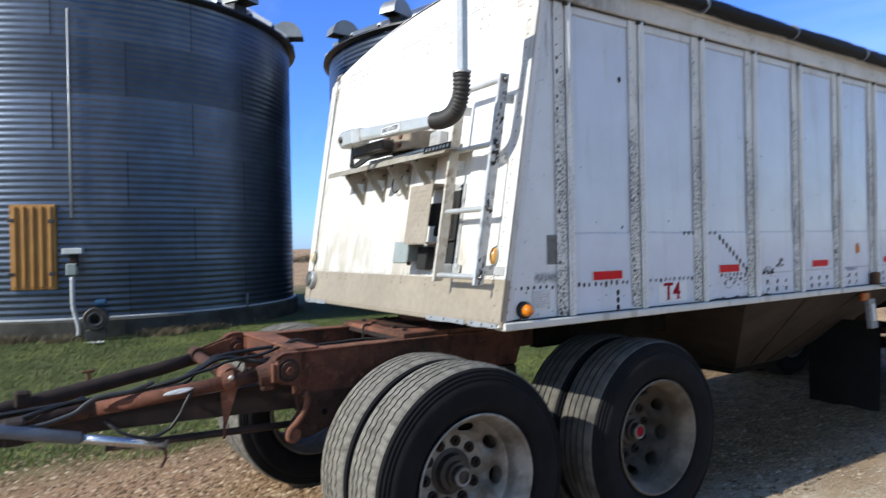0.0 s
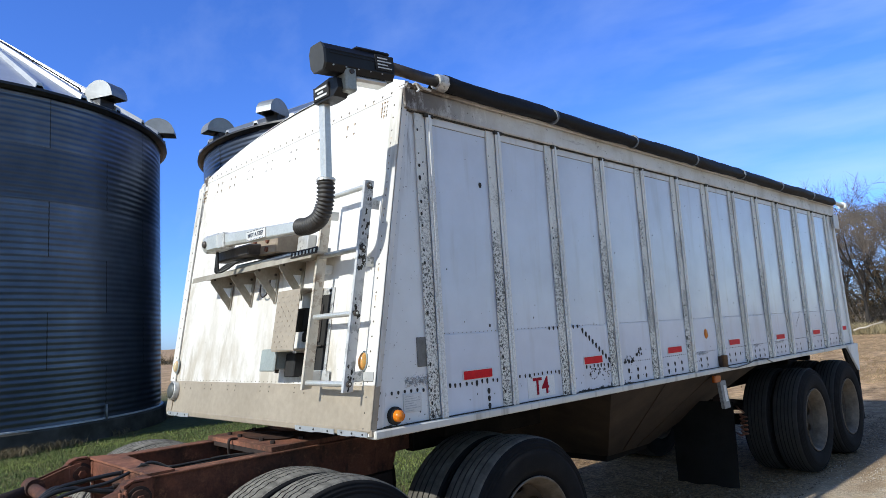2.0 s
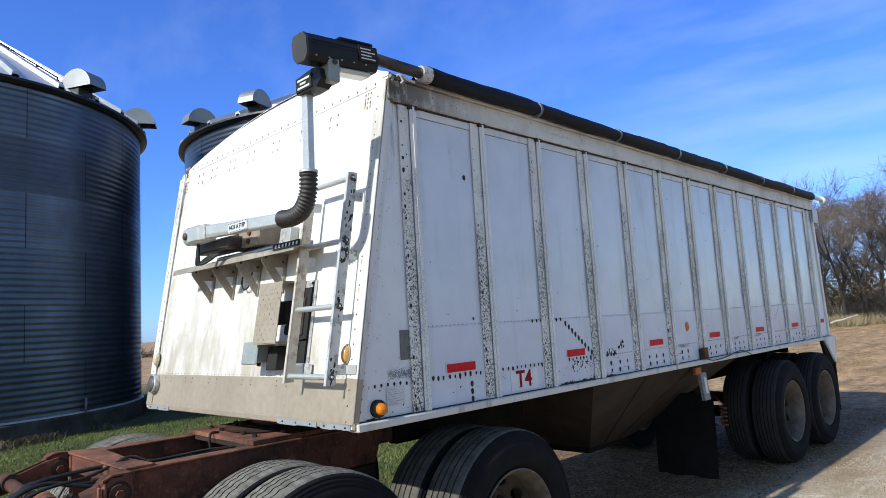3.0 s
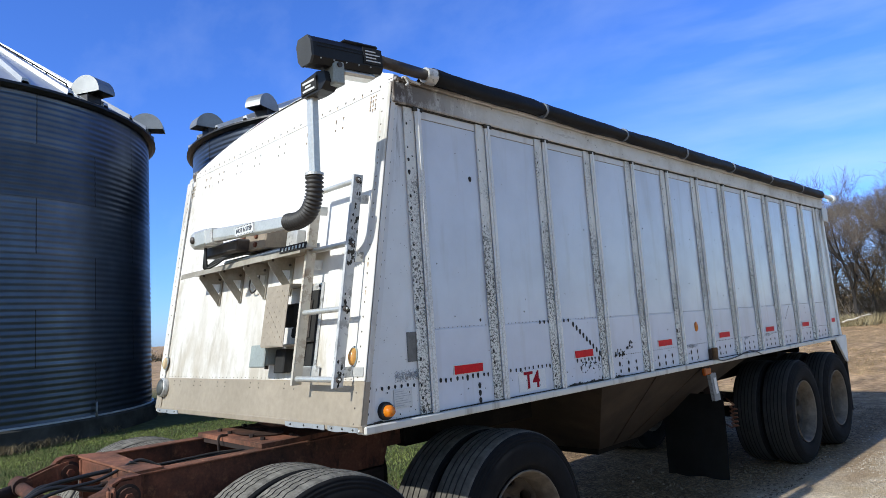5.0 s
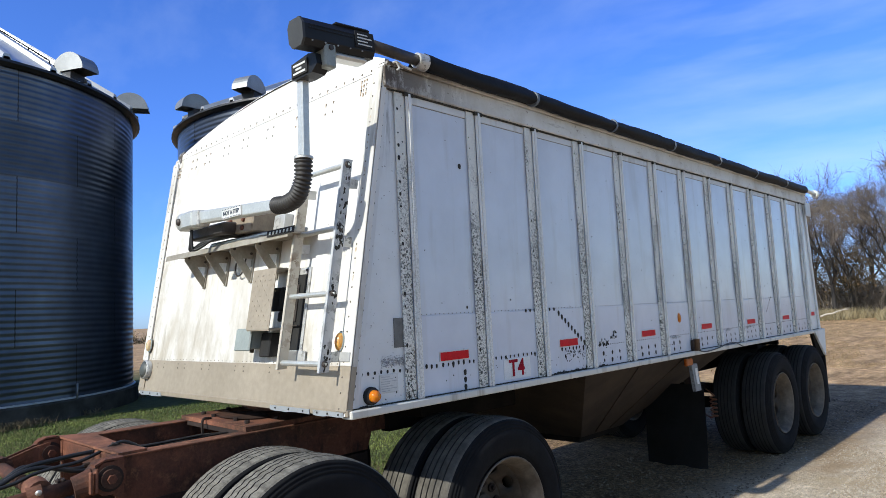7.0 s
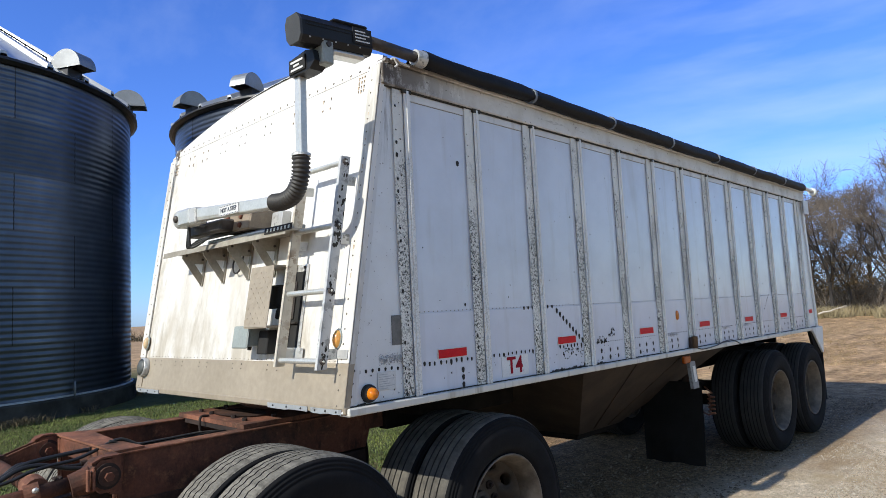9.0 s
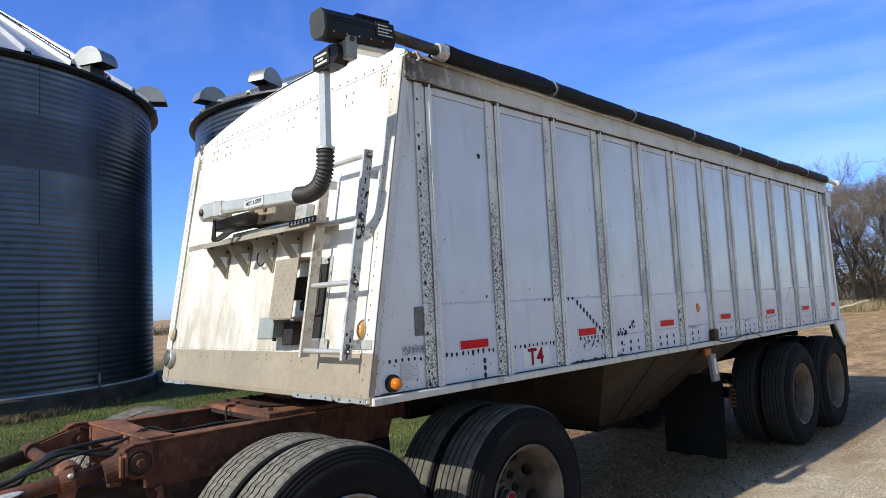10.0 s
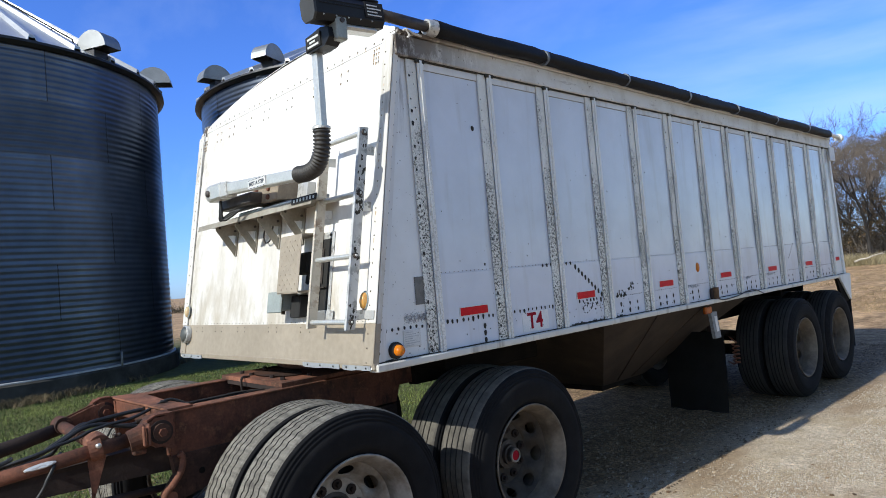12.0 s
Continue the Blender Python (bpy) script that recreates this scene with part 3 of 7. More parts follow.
def box(lo, hi, bevel=0.004, m=None):
    bm = bmesh.new()
    put_box(bm, lo, hi, bevel, m)
    return bm


def put_tube(bm, path, radii, sides=12, caps=True):
    """A tube along points; radii may be one number or one per point."""
    path = [Vector(p) for p in path]
    if isinstance(radii, (int, float)):
        radii = [radii] * len(path)
    rings, ref = [], None
    for i, p in enumerate(path):
        d = (path[min(i + 1, len(path) - 1)] - path[max(i - 1, 0)]).normalized()
        if ref is None:
            ref = Vector((0, 0, 1)) if abs(d.z) < 0.9 else Vector((1, 0, 0))
        u = d.cross(ref).normalized()
        w = u.cross(d).normalized()
        ref = w
        rings.append([bm.verts.new(p + radii[i] * (math.cos(a) * u + math.sin(a) * w)) for a in (2 * math.pi * k / sides for k in range(sides))])
    for a, b in zip(rings, rings[1:]):
        for k in range(sides):
            bm.faces.new((a[k], a[(k + 1) % sides], b[(k + 1) % sides], b[k]))
    if caps:
        bm.faces.new(list(reversed(rings[0])))
        bm.faces.new(rings[-1])


def tube(path, radii, sides=12):
    bm = bmesh.new()
    put_tube(bm, path, radii, sides)
    return bm


def put_lathe(bm, profile, segments=48, closed=False, index=None):
    """Turns (radius, along y) points round the y axis."""
    rings = []
    for k in range(segments):
        a = 2 * math.pi * k / segments
        rings.append([bm.verts.new((r * math.cos(a), y, r * math.sin(a))) for r, y in profile])
    n = len(profile)
    for k in range(segments):
        a, b = rings[k], rings[(k + 1) % segments]
        for i in range(n if closed else n - 1):
            j = (i + 1) % n
            f = bm.faces.new((a[i], a[j], b[j], b[i]))
            if index:
                f.material_index = index[i]


def lathe(profile, segments=48, closed=False):
    bm = bmesh.new()
    put_lathe(bm, profile, segments, closed)
    return bm


def bend(points, steps=8):
    """A smooth curve through points (Catmull-Rom)."""
    p = [Vector(q) for q in points]
    p = [2 * p[0] - p[1], *p, 2 * p[-1] - p[-2]]
    out = []
    for i in range(1, len(p) - 2):
        for s in range(steps):
            t = s / steps
            a, b, c, d = p[i - 1 : i + 3]
            out.append(0.5 * (2 * b + (c - a) * t + (2 * a - 5 * b + 4 * c - d) * t * t + (3 * b - a - 3 * c + d) * t ** 3))
    return out + [p[-2]]


def prism(outline, direction):
    """A flat outline thickened along a direction."""
    bm = bmesh.new()
    a = [bm.verts.new(p) for p in outline]
    b = [bm.verts.new(Vector(p) + Vector(direction)) for p in outline]
    bm.faces.new(a)
    bm.faces.new(list(reversed(b)))
    for i in range(len(a)):
        j = (i + 1) % len(a)
        bm.faces.new((a[j], a[i], b[i], b[j]))
    bmesh.ops.recalc_face_normals(bm, faces=bm.faces)
    return bm


def lettering(text, size, material, m, parent, name, label=""):
    cu = bpy.data.curves.new(name, "FONT")
    cu.body, cu.size, cu.extrude, cu.offset = text, size, 0.0008, size * 0.022
    cu.align_x, cu.align_y = "CENTER", "CENTER"
    tmp = bpy.data.objects.new(name, cu)
    me = bpy.data.meshes.new_from_object(tmp)
    bpy.data.objects.remove(tmp)
    me.materials.clear()
    me.materials.append(material)
    ob = new(name, me)
    ob.parent = parent
    ob.matrix_basis = m
    if label:
        ob["label"] = label
    return ob


# ---- ground ----
def ground_height(x, y):
    h = 0.02 + 0.03 * noise.noise((x * 0.22, y * 0.22, 3.1)) * min(1.0, abs(y - 1.2) / 6 + abs(x - 3) / 25)
    h += 0.17 * min(1.0, max(0.0, (y - 3.5) / 5.0))
    return h


def build_ground():
    bm = bmesh.new()
    ticks = [-2400, -900, -350, -150, -70, -35, -20, -12, *[-8 + 0.5 * k for k in range(65)], 26, 29, 33, 40, 50, 70, 110, 200, 450, 1000, 2400]
    grid = [[bm.verts.new((x, y, ground_height(x, y) if max(abs(x), abs(y)) < 400 else 0.0)) for y in ticks] for x in ticks]
    for i in range(len(ticks) - 1):
        for j in range(len(ticks) - 1):
            bm.faces.new((grid[i][j], grid[i + 1][j], grid[i + 1][j + 1], grid[i][j + 1]))
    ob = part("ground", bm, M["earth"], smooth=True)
    return tagged(ob, "gravel yard with leaf litter, grass and dry stubble beyond", "ground", kind="structure")


build_ground()

# ---- wheels ----
TYRE_R, TYRE_W = 0.525, 0.27
WHEEL_SCALE = 1.055


def tyre_mesh(zigzag=True, lands=5, groove=0.014):
    """Ribbed truck tyre round y, its outer wall at y = 0, zigzag grooves cut into the tread."""
    half = TYRE_W / 2
    bm = bmesh.new()
    wall = [(0.300, 0.030), (0.318, 0.012), (0.335, 0.002), (0.338, -0.002), (0.360, -0.006), (0.400, -0.013), (0.430, -0.013), (0.455, -0.009), (0.458, -0.0045), (0.463, -0.004), (0.466, -0.007), (0.472, -0.005), (0.475, 0.000), (0.480, 0.001), (0.483, -0.002), (0.489, 0.001), (0.492, 0.007), (0.497, 0.008), (0.500, 0.006), (0.506, 0.012), (0.511, 0.022)]
    cols = []  # radius, y, zigzag amount, material
    for r, y in wall:
        cols.append((r, y, 0.0, 1 if r > 0.508 else 0))
    g = 0.009
    y0, y1 = 0.030, TYRE_W - 0.030
    step = (y1 - y0) / lands
    for k in range(lands):
        a, b = y0 + k * step, y0 + (k + 1) * step
        crown = lambda y: TYRE_R - 0.012 * ((y - half) / half) ** 2
        za, zb = (0.0055 if k else 0.0), (0.0055 if k < lands - 1 else 0.0)
        cols.append((crown(a), a + (g / 2 if k else 0), za, 1))
        cols.append((crown(b), b - (g / 2 if k < lands - 1 else 0), zb, 1))
        if k < lands - 1:
            cols.append((crown(b) - groove, b - g / 4, zb, 2))
            cols.append((crown(b) - groove, b + g / 4, zb, 2))
    for r, y in reversed(wall):
        cols.append((r, TYRE_W - y, 0.0, 1 if r > 0.508 else 0))
    seg = 240
    rings = []
    for k in range(seg):
        a = 2 * math.pi * k / seg
        s = (-0.9, 0.1, 0.9, -0.1)[k % 4] if zigzag else 0
        rings.append([bm.verts.new((r * math.cos(a), y + s * z, r * math.sin(a))) for r, y, z, _ in cols])
    for k in range(seg):
        p, q = rings[k], rings[(k + 1) % seg]
        for i in range(len(cols) - 1):
            f = bm.faces.new((p[i], q[i], q[i + 1], p[i + 1]))
            ia, ib = cols[i][3], cols[i + 1][3]
            f.material_index = 2 if 2 in (ia, ib) else (1 if ia == ib == 1 else 0)
            f.smooth = f.material_index == 0
    bmesh.ops.recalc_face_normals(bm, faces=bm.faces)
    return bm


def disc_mesh(hub_r=0.11, rim_r=0.262, holes=8):
    """Wheel disc: flat bolt face deep inside, coned outwards to the rim, oval hand holes cut through the cone."""
    bm = bmesh.new()
    line = ((0.0, 0.184), (0.160, 0.180), (0.176, 0.172), (0.200, 0.128), (0.235, 0.092), (0.270, 0.070))

    def pt(r, a):
        for (r0, y0), (r1, y1) in zip(line, line[1:]):
            if r <= r1:
                break
        return (r * math.cos(a), y0 + (y1 - y0) * (r - r0) / (r1 - r0), r * math.sin(a))

    sector = 2 * math.pi / holes
    ri, ro = 0.176, rim_r
    for k in range(holes):
        c = k * sector
        n = 24
        inner, outer = [], []
        for i in range(n):
            th = 2 * math.pi * i / n
            cx, cy = math.cos(th), math.sin(th)
            s = 1 / max(abs(cx), abs(cy))
            outer.append(bm.verts.new(pt((ri + ro) / 2 + cx * s * (ro - ri) / 2, c + cy * s * sector / 2)))
            inner.append(bm.verts.new(pt((ri + ro) / 2 + cx * 0.024, c + cy * 0.205)))
        back = [bm.verts.new(v.co + Vector((0, 0.012, 0))) for v in inner]
        for i in range(n):
            j = (i + 1) % n
            bm.faces.new((outer[i], outer[j], inner[j], inner[i]))
            bm.faces.new((inner[i], inner[j], back[j], back[i]))
    put_lathe(bm, [(0.176, pt(0.176, 0)[1]), (0.15, pt(0.15, 0)[1]), (0.13, pt(0.13, 0)[1]), (hub_r, pt(hub_r, 0)[1]), (0.02, pt(hub_r, 0)[1] + 0.004)], 60)
    bmesh.ops.remove_doubles(bm, verts=bm.verts, dist=0.002)
    bmesh.ops.recalc_face_normals(bm, faces=bm.faces)
    return bm


def rim_mesh():
    prof = [(0.296, 0.030), (0.309, 0.012), (0.313, 0.003), (0.309, -0.002), (0.302, 0.001), (0.296, 0.012), (0.288, 0.030), (0.272, 0.050), (0.264, 0.085), (0.261, 0.16), (0.262, 0.235), (0.285, 0.245), (0.305, 0.262), (0.300, 0.240)]
    return lathe(prof, 64)


TYRE_DATA = {}


def put_wheel(owner, x, y, z, outward=-1, style="grey", detail=True, cap="steel", turn=0.0, sunk=0.12, inset=0.05):
    """A wheel under a vehicle: rim > tyre, disc, hub, nuts. Its outer wall stands at y and faces outward."""
    m = pose(x, y, z, 0, turn, 0 if outward < 0 else 180) @ Matrix.Scale(WHEEL_SCALE, 4)
    rim_mat = M["rim"] if style == "grey" else M["rim_brown"]
    key = ("rim", style)
    if key not in TYRE_DATA:
        TYRE_DATA[key] = part("wheel", rim_mesh(), rim_mat, owner, smooth=True)
        w = TYRE_DATA[key]
    else:
        w = again(TYRE_DATA[key], Matrix.Identity(4), owner)
    w.matrix_basis = owner.matrix_basis.inverted() @ m
    kind_ = ("tyre_dusty" if x < 0 else "tyre_worn") if owner.name.startswith("converter") else "tyre_shaded"
    if kind_ not in TYRE_DATA:
        if kind_ == "tyre_dusty":
            TYRE_DATA[kind_] = part("tyre", tyre_mesh(), [M["rubber"], M["tread"], M["groove"]], w, "worn black tyre with zigzag ribs and dusty tread")
        elif kind_ == "tyre_worn":
            TYRE_DATA[kind_] = part("tyre", tyre_mesh(False, 5, 0.010), [M["rubber"], M["tread_worn"], M["groove"]], w, "worn black tyre with straight ribs")
        else:
            TYRE_DATA[kind_] = part("tyre", tyre_mesh(False, 6, 0.004), [M["rubber"], M["tread_dark"], M["rubber"]], w, "black tyre with shallow straight ribs")
    else:
        again(TYRE_DATA[kind_], Matrix.Identity(4), w)
    if detail:
        deep = Matrix.Translation((0, sunk, 0))
        key = ("disc", style)
        if key not in TYRE_DATA:
            TYRE_DATA[key] = part("disc", disc_mesh(), rim_mat if style == "grey" else M["disc_brown"], w, smooth=True)
            disc = TYRE_DATA[key]
        else:
            disc = again(TYRE_DATA[key], Matrix.Identity(4), w)
        disc.matrix_basis = Matrix.Translation((0, inset, 0))
        if "hub" not in TYRE_DATA:
            TYRE_DATA["hub"] = part("hub", lathe([(0.001, 0.020), (0.030, 0.021), (0.044, 0.026), (0.046, 0.050), (0.058, 0.052), (0.060, 0.074), (0.084, 0.078), (0.088, 0.112), (0.108, 0.118), (0.114, 0.17)], 32), M["hub"], w, "dark greasy wheel hub")
            hub = TYRE_DATA["hub"]
        else:
            hub = again(TYRE_DATA["hub"], Matrix.Identity(4), w)
        hub.matrix_basis = deep
        if "drum" not in TYRE_DATA:
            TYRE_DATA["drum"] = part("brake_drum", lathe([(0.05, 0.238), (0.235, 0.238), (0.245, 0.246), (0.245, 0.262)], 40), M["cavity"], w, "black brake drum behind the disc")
        else:
            again(TYRE_DATA["drum"], Matrix.Identity(4), w)
        if cap == "red":
            ring = part("hub_cap", lathe([(0.030, 0.016), (0.036, 0.012), (0.041, 0.016), (0.042, 0.032)], 24), M["rim"], w, "bare steel hub ring round a red cap")
            ring.matrix_basis = deep
            part("cap", lathe([(0.001, 0.014), (0.020, 0.015), (0.029, 0.019), (0.029, 0.03)], 20), M["red_text"], ring, "dark red hub cap")
        else:
            part("hub_cap", lathe([(0.030, 0.014), (0.037, 0.010), (0.043, 0.014), (0.043, 0.032)], 24), M["rim"], w, "bare steel hub ring").matrix_basis = deep
        if "nut" not in TYRE_DATA:
            bm = bmesh.new()
            # wide dark disc below each nut stands for the shaded bolt hole
            put_tube(bm, [(0, 0.102, 0), (0, 0.125, 0)], 0.026, 14)
            put_tube(bm, [(0, 0.085, 0), (0, 0.102, 0)], 0.013, 6)
            TYRE_DATA["nut"] = part("wheel_nut", bm, M["rust_dark"], w)
            first = TYRE_DATA["nut"]
        else:
            first = again(TYRE_DATA["nut"], Matrix.Identity(4), w)
        for k in range(10):
            a = 2 * math.pi * (k + 0.5) / 10
            mm = Matrix.Translation((0.145 * math.cos(a), inset + 0.066, 0.142 * math.sin(a)))
            if k == 0:
                first.matrix_basis = mm
            else:
                again(TYRE_DATA["nut"], mm, w)
    return w


# ---- grain trailer ----
W, ZB, LEAN_K, FOOT_X = 2.425, 1.285, 0.181, -0.010
XR, XR_TOP = 7.78, 7.63
POSTS = [0.436 + 0.574 * k for k in range(13)]
trailer = thing("grain_trailer", "white hopper-bottom grain trailer with corroded aluminium posts, parked on a dolly", "trailer")


def face_x(z):
    return FOOT_X + LEAN_K * (z - ZB)


def on_face(y, z, off=0.0):
    return Vector((face_x(z) - off, y, z))


FACE_TURN = Matrix.Rotation(math.atan(LEAN_K), 4, "Y")


def face_box(y0, y1, z0, z1, out0, out1, bevel=0.003):
    """A box laid on the sloping front wall; out: metres in front of its skin."""
    bm = bmesh.new()
    put_box(bm, (-out1, y0, z0), (-out0, y1, z1), bevel)
    for v in bm.verts:
        v.co.x += face_x(v.co.z)
    return bm


def crown(y):
    """Height of the arched top of the front wall."""
    u = y - 0.95
    return 3.256 - (0.152 * (-u / 0.95) ** 3 if u < 0 else 0.094 * u ** 2)


def far_edge(z):
    """The far edge of the front wall, spread towards its top to fit the camera's view."""
    return W + 0.041 * (z - ZB)


def build_body():
    # front wall
    ys = [far_edge(3.0) * k / 24 for k in range(25)]
    outline = [on_face(0, 1.512), *[on_face(y, crown(y)) for y in ys], on_face(far_edge(1.512), 1.512)]
    part("front_panel", prism(outline, (0.03, 0, 0)), M["front_white"], trailer, "sun-bleached white front wall streaked with dirt")
    outline = [on_face(0.01, 3.045, 0.0035), *[on_face(y, crown(y) - 0.004, 0.0035) for y in ys[1:-1]], on_face(far_edge(3.0) - 0.012, 3.022, 0.0035)]
    part("upper_panel", prism(outline, (0.003, 0, 0)), M["front_white"], trailer, "white upper front sheet lapped over the lower one")
    part("kick_plate", face_box(0.0, W + 0.005, ZB, 1.515, -0.03, 0.004), M["kick"], trailer, "dull bare aluminium kick plate")
    bm = bmesh.new()
    put_box(bm, (-0.014, -0.005, ZB - 0.004), (0.02, W + 0.005, ZB + 0.030), 0.004)
    part("front_sill", bm, M["kick"], trailer, "bent and grimy white front sill")
    rng = random.Random(4)
    for y0, y1 in ((0.02, 0.265), (0.295, 0.66), (2.04, 2.39)):
        ys2 = [y0 + (y1 - y0) * k / 9 for k in range(10)]
        low_ = [ZB - 0.004 - rng.uniform(0, 0.006) for _ in ys2]
        ol = [(-0.019, y, ZB + 0.018) for y in ys2] + [(-0.019, y, z) for y, z in reversed(list(zip(ys2, low_)))]
        plate = part("sill_plate", prism(ol, (0.004, 0, 0)), M["plate_grey"], trailer, "scuffed and bent grey sill plate")
        for k in range(3):
            part("bolt", tube([(-0.0225, y0 + (y1 - y0) * (0.15 + 0.35 * k), ZB + 0.008), (-0.0192, y0 + (y1 - y0) * (0.15 + 0.35 * k), ZB + 0.006)], 0.005, 8), M["soot"], plate)
    part("corner_post", face_box(0.0, 0.085, 1.516, 3.06, 0.004, 0.012, 0.003), M["corner"], trailer)
    part("corner_foot", face_box(0.0, 0.085, ZB + 0.020, 1.5155, 0.0045, 0.012, 0.003), M["kick"], trailer)
    outline = [on_face(far_edge(z) - d, z, 0.012) for z, d in ((1.516, 0.085), (3.0, 0.085), (3.0, 0.0), (1.516, 0.0))]
    part("corner_post", prism(outline, (0.008, 0, 0)), M["corner"], trailer)
    part("corner_foot", face_box(W - 0.085, W + 0.004, ZB + 0.020, 1.5155, 0.0045, 0.012, 0.003), M["kick"], trailer)
    # near and far side
    for side in (0, 1):
        f = (lambda y: y) if side == 0 else (lambda y: W - y)

        def slab(x0, x1, z0, z1, y0, y1, bevel=0.002):
            a, b = sorted((f(y0), f(y1)))
            return box((x0, a, z0), (x1, b, z1), bevel)

        # wedge bays at both ends
        for name, pts in (("end_panel", [(face_x(ZB), ZB), (POSTS[0], ZB), (POSTS[0], 2.96), (face_x(2.96), 2.96)]), ("end_panel", [(POSTS[-1], ZB), (XR, ZB), (XR_TOP, 2.96), (POSTS[-1], 2.96)])):
            ol = [(x, f(0.022), z) for x, z in pts]
            part(name, prism(ol, (0, 0.02 if side == 0 else -0.02, 0)), M["end_white"], trailer)
        # corner angle along the sloped front edge
        ol = [(face_x(z) + dx, f(0.012), z) for z, dx in ((ZB, -0.006), (3.04, -0.006), (3.04, 0.055), (ZB, 0.075))]
        part("corner_angle", prism(ol, (0, 0.009 if side == 0 else -0.009, 0)), M["trim_white"], trailer)
        ol = [(XR + (XR_TOP - XR) * (z - ZB) / (2.96 - ZB) + dx, f(0.004), z) for z, dx in ((ZB, -0.06), (2.96, -0.05), (2.96, 0.01), (ZB, 0.01))]
        part("corner_angle", prism(ol, (0, 0.016 if side == 0 else -0.016, 0)), M["post"], trailer)
        for k, (a, b) in enumerate(zip(POSTS, POSTS[1:])):
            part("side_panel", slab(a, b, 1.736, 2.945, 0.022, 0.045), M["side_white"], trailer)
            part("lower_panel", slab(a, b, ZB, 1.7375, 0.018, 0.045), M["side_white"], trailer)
            part("header_strip", slab(a + 0.077, b - 0.056, 2.898, 2.94, 0.016, 0.0215), M["trim_white"], trailer)
            part("header_seam", slab(a + 0.077, b - 0.056, 2.8945, 2.8978, 0.0185, 0.0218, 0.0), M["seam_grey"], trailer)
        for k, x in enumerate(POSTS):
            part("post_flange", slab(x - 0.055, x + 0.0175, ZB + 0.024, 2.945, 0.008, 0.0175, 0.002), M["flange"], trailer, "pitted aluminium flange with grimy rivets")
            post = part("side_post", slab(x + 0.018, x + 0.064, ZB + 0.024, 2.945, -0.007, 0.0075, 0.005), M["post"], trailer)
            part("post_foot", slab(x + 0.0645, x + 0.076, ZB + 0.024, 2.945, 0.009, 0.0175, 0.002), M["post"], post)
            part("post_rib", slab(x + 0.031, x + 0.049, ZB + 0.026, 2.94, -0.012, -0.0073, 0.002), M["post"], post)
            part("post_grime", slab(x + 0.004, x + 0.072, 2.924, 2.9465, -0.0105, 0.0045, 0.002), M["seal"], post, "black band where the post meets the rail")
        part("top_rail", slab(face_x(3.0), XR_TOP + 0.01, 2.947, 3.064, -0.012, 0.05, 0.006), M["rail_white"], trailer, "stained white top rail")
        part("top_lip", slab(face_x(3.08), XR_TOP + 0.01, 3.066, 3.088, -0.024, 0.06, 0.004), M["rail_white"], trailer)
        part("bottom_rail", slab(0.0, XR + 0.06, ZB - 0.016, ZB + 0.023, -0.02, 0.06, 0.006), M["corner"], trailer, "chipped white bottom rail")
        part("rail_seam", slab(0.03, XR + 0.04, ZB + 0.0235, ZB + 0.0285, 0.004, 0.0178, 0.0), M["seal"], trailer, "grimy seam above the bottom rail")
        # dark strip for both contact shade and grime below the overhanging rail
        part("header_seam", slab(face_x(2.94), XR_TOP, 2.9405, 2.9468, 0.002, 0.0155, 0.0), M["seal"], trailer)
    # rear wall and floor
    ol = [(XR - 0.02, 0.05, ZB), (XR - 0.02, W - 0.05, ZB), (XR_TOP - 0.02, W - 0.05, 3.06), (XR_TOP - 0.02, 0.05, 3.06)]
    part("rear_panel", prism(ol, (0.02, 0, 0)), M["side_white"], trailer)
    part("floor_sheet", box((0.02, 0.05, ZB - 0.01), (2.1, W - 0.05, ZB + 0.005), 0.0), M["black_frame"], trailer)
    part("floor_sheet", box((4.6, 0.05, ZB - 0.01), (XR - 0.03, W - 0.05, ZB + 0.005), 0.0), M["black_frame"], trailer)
    # arched tarp over the top
    bm = bmesh.new()
    n = 20
    rows_ = [0.33 + 7.27 * i / 28 for i in range(29)]
    grid = []
    for i, x in enumerate(rows_):
        sag = 0.03 * math.sin(math.pi * (i % 4) / 4.0)
        grid.append([bm.verts.new((x, W * j / n, crown(W * j / n) - 0.014 - (sag if 0 < j < n else 0) + 0.006 * noise.noise((x * 3, j, 0)))) for j in range(n + 1)])
    for a, b in zip(grid, grid[1:]):
        for j in range(n):
            bm.faces.new((a[j], b[j], b[j + 1], a[j + 1]))
    part("roof_tarp", bm, M["tarp"], trailer, "black vinyl roof tarp", smooth=True)
    # underside: hopper and frame
    top, low = ZB - 0.02, 0.62
    A = [(2.1, 0.03, top), (4.7, 0.03, top), (4.7, W - 0.03, top), (2.1, W - 0.03, top)]
    B = [(3.05, 0.72, low), (3.75, 0.72, low), (3.75, W - 0.72, low), (3.05, W - 0.72, low)]
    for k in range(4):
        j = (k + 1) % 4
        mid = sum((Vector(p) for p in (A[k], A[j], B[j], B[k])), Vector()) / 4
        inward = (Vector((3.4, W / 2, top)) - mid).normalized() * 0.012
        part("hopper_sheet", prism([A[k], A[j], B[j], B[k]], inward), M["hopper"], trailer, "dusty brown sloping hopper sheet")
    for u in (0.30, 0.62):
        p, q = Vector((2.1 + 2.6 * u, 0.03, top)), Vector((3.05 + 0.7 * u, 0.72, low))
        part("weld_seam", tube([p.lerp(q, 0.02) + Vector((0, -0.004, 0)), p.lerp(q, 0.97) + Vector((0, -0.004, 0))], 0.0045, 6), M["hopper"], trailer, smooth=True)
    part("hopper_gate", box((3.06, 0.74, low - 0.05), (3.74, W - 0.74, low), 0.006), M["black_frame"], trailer)
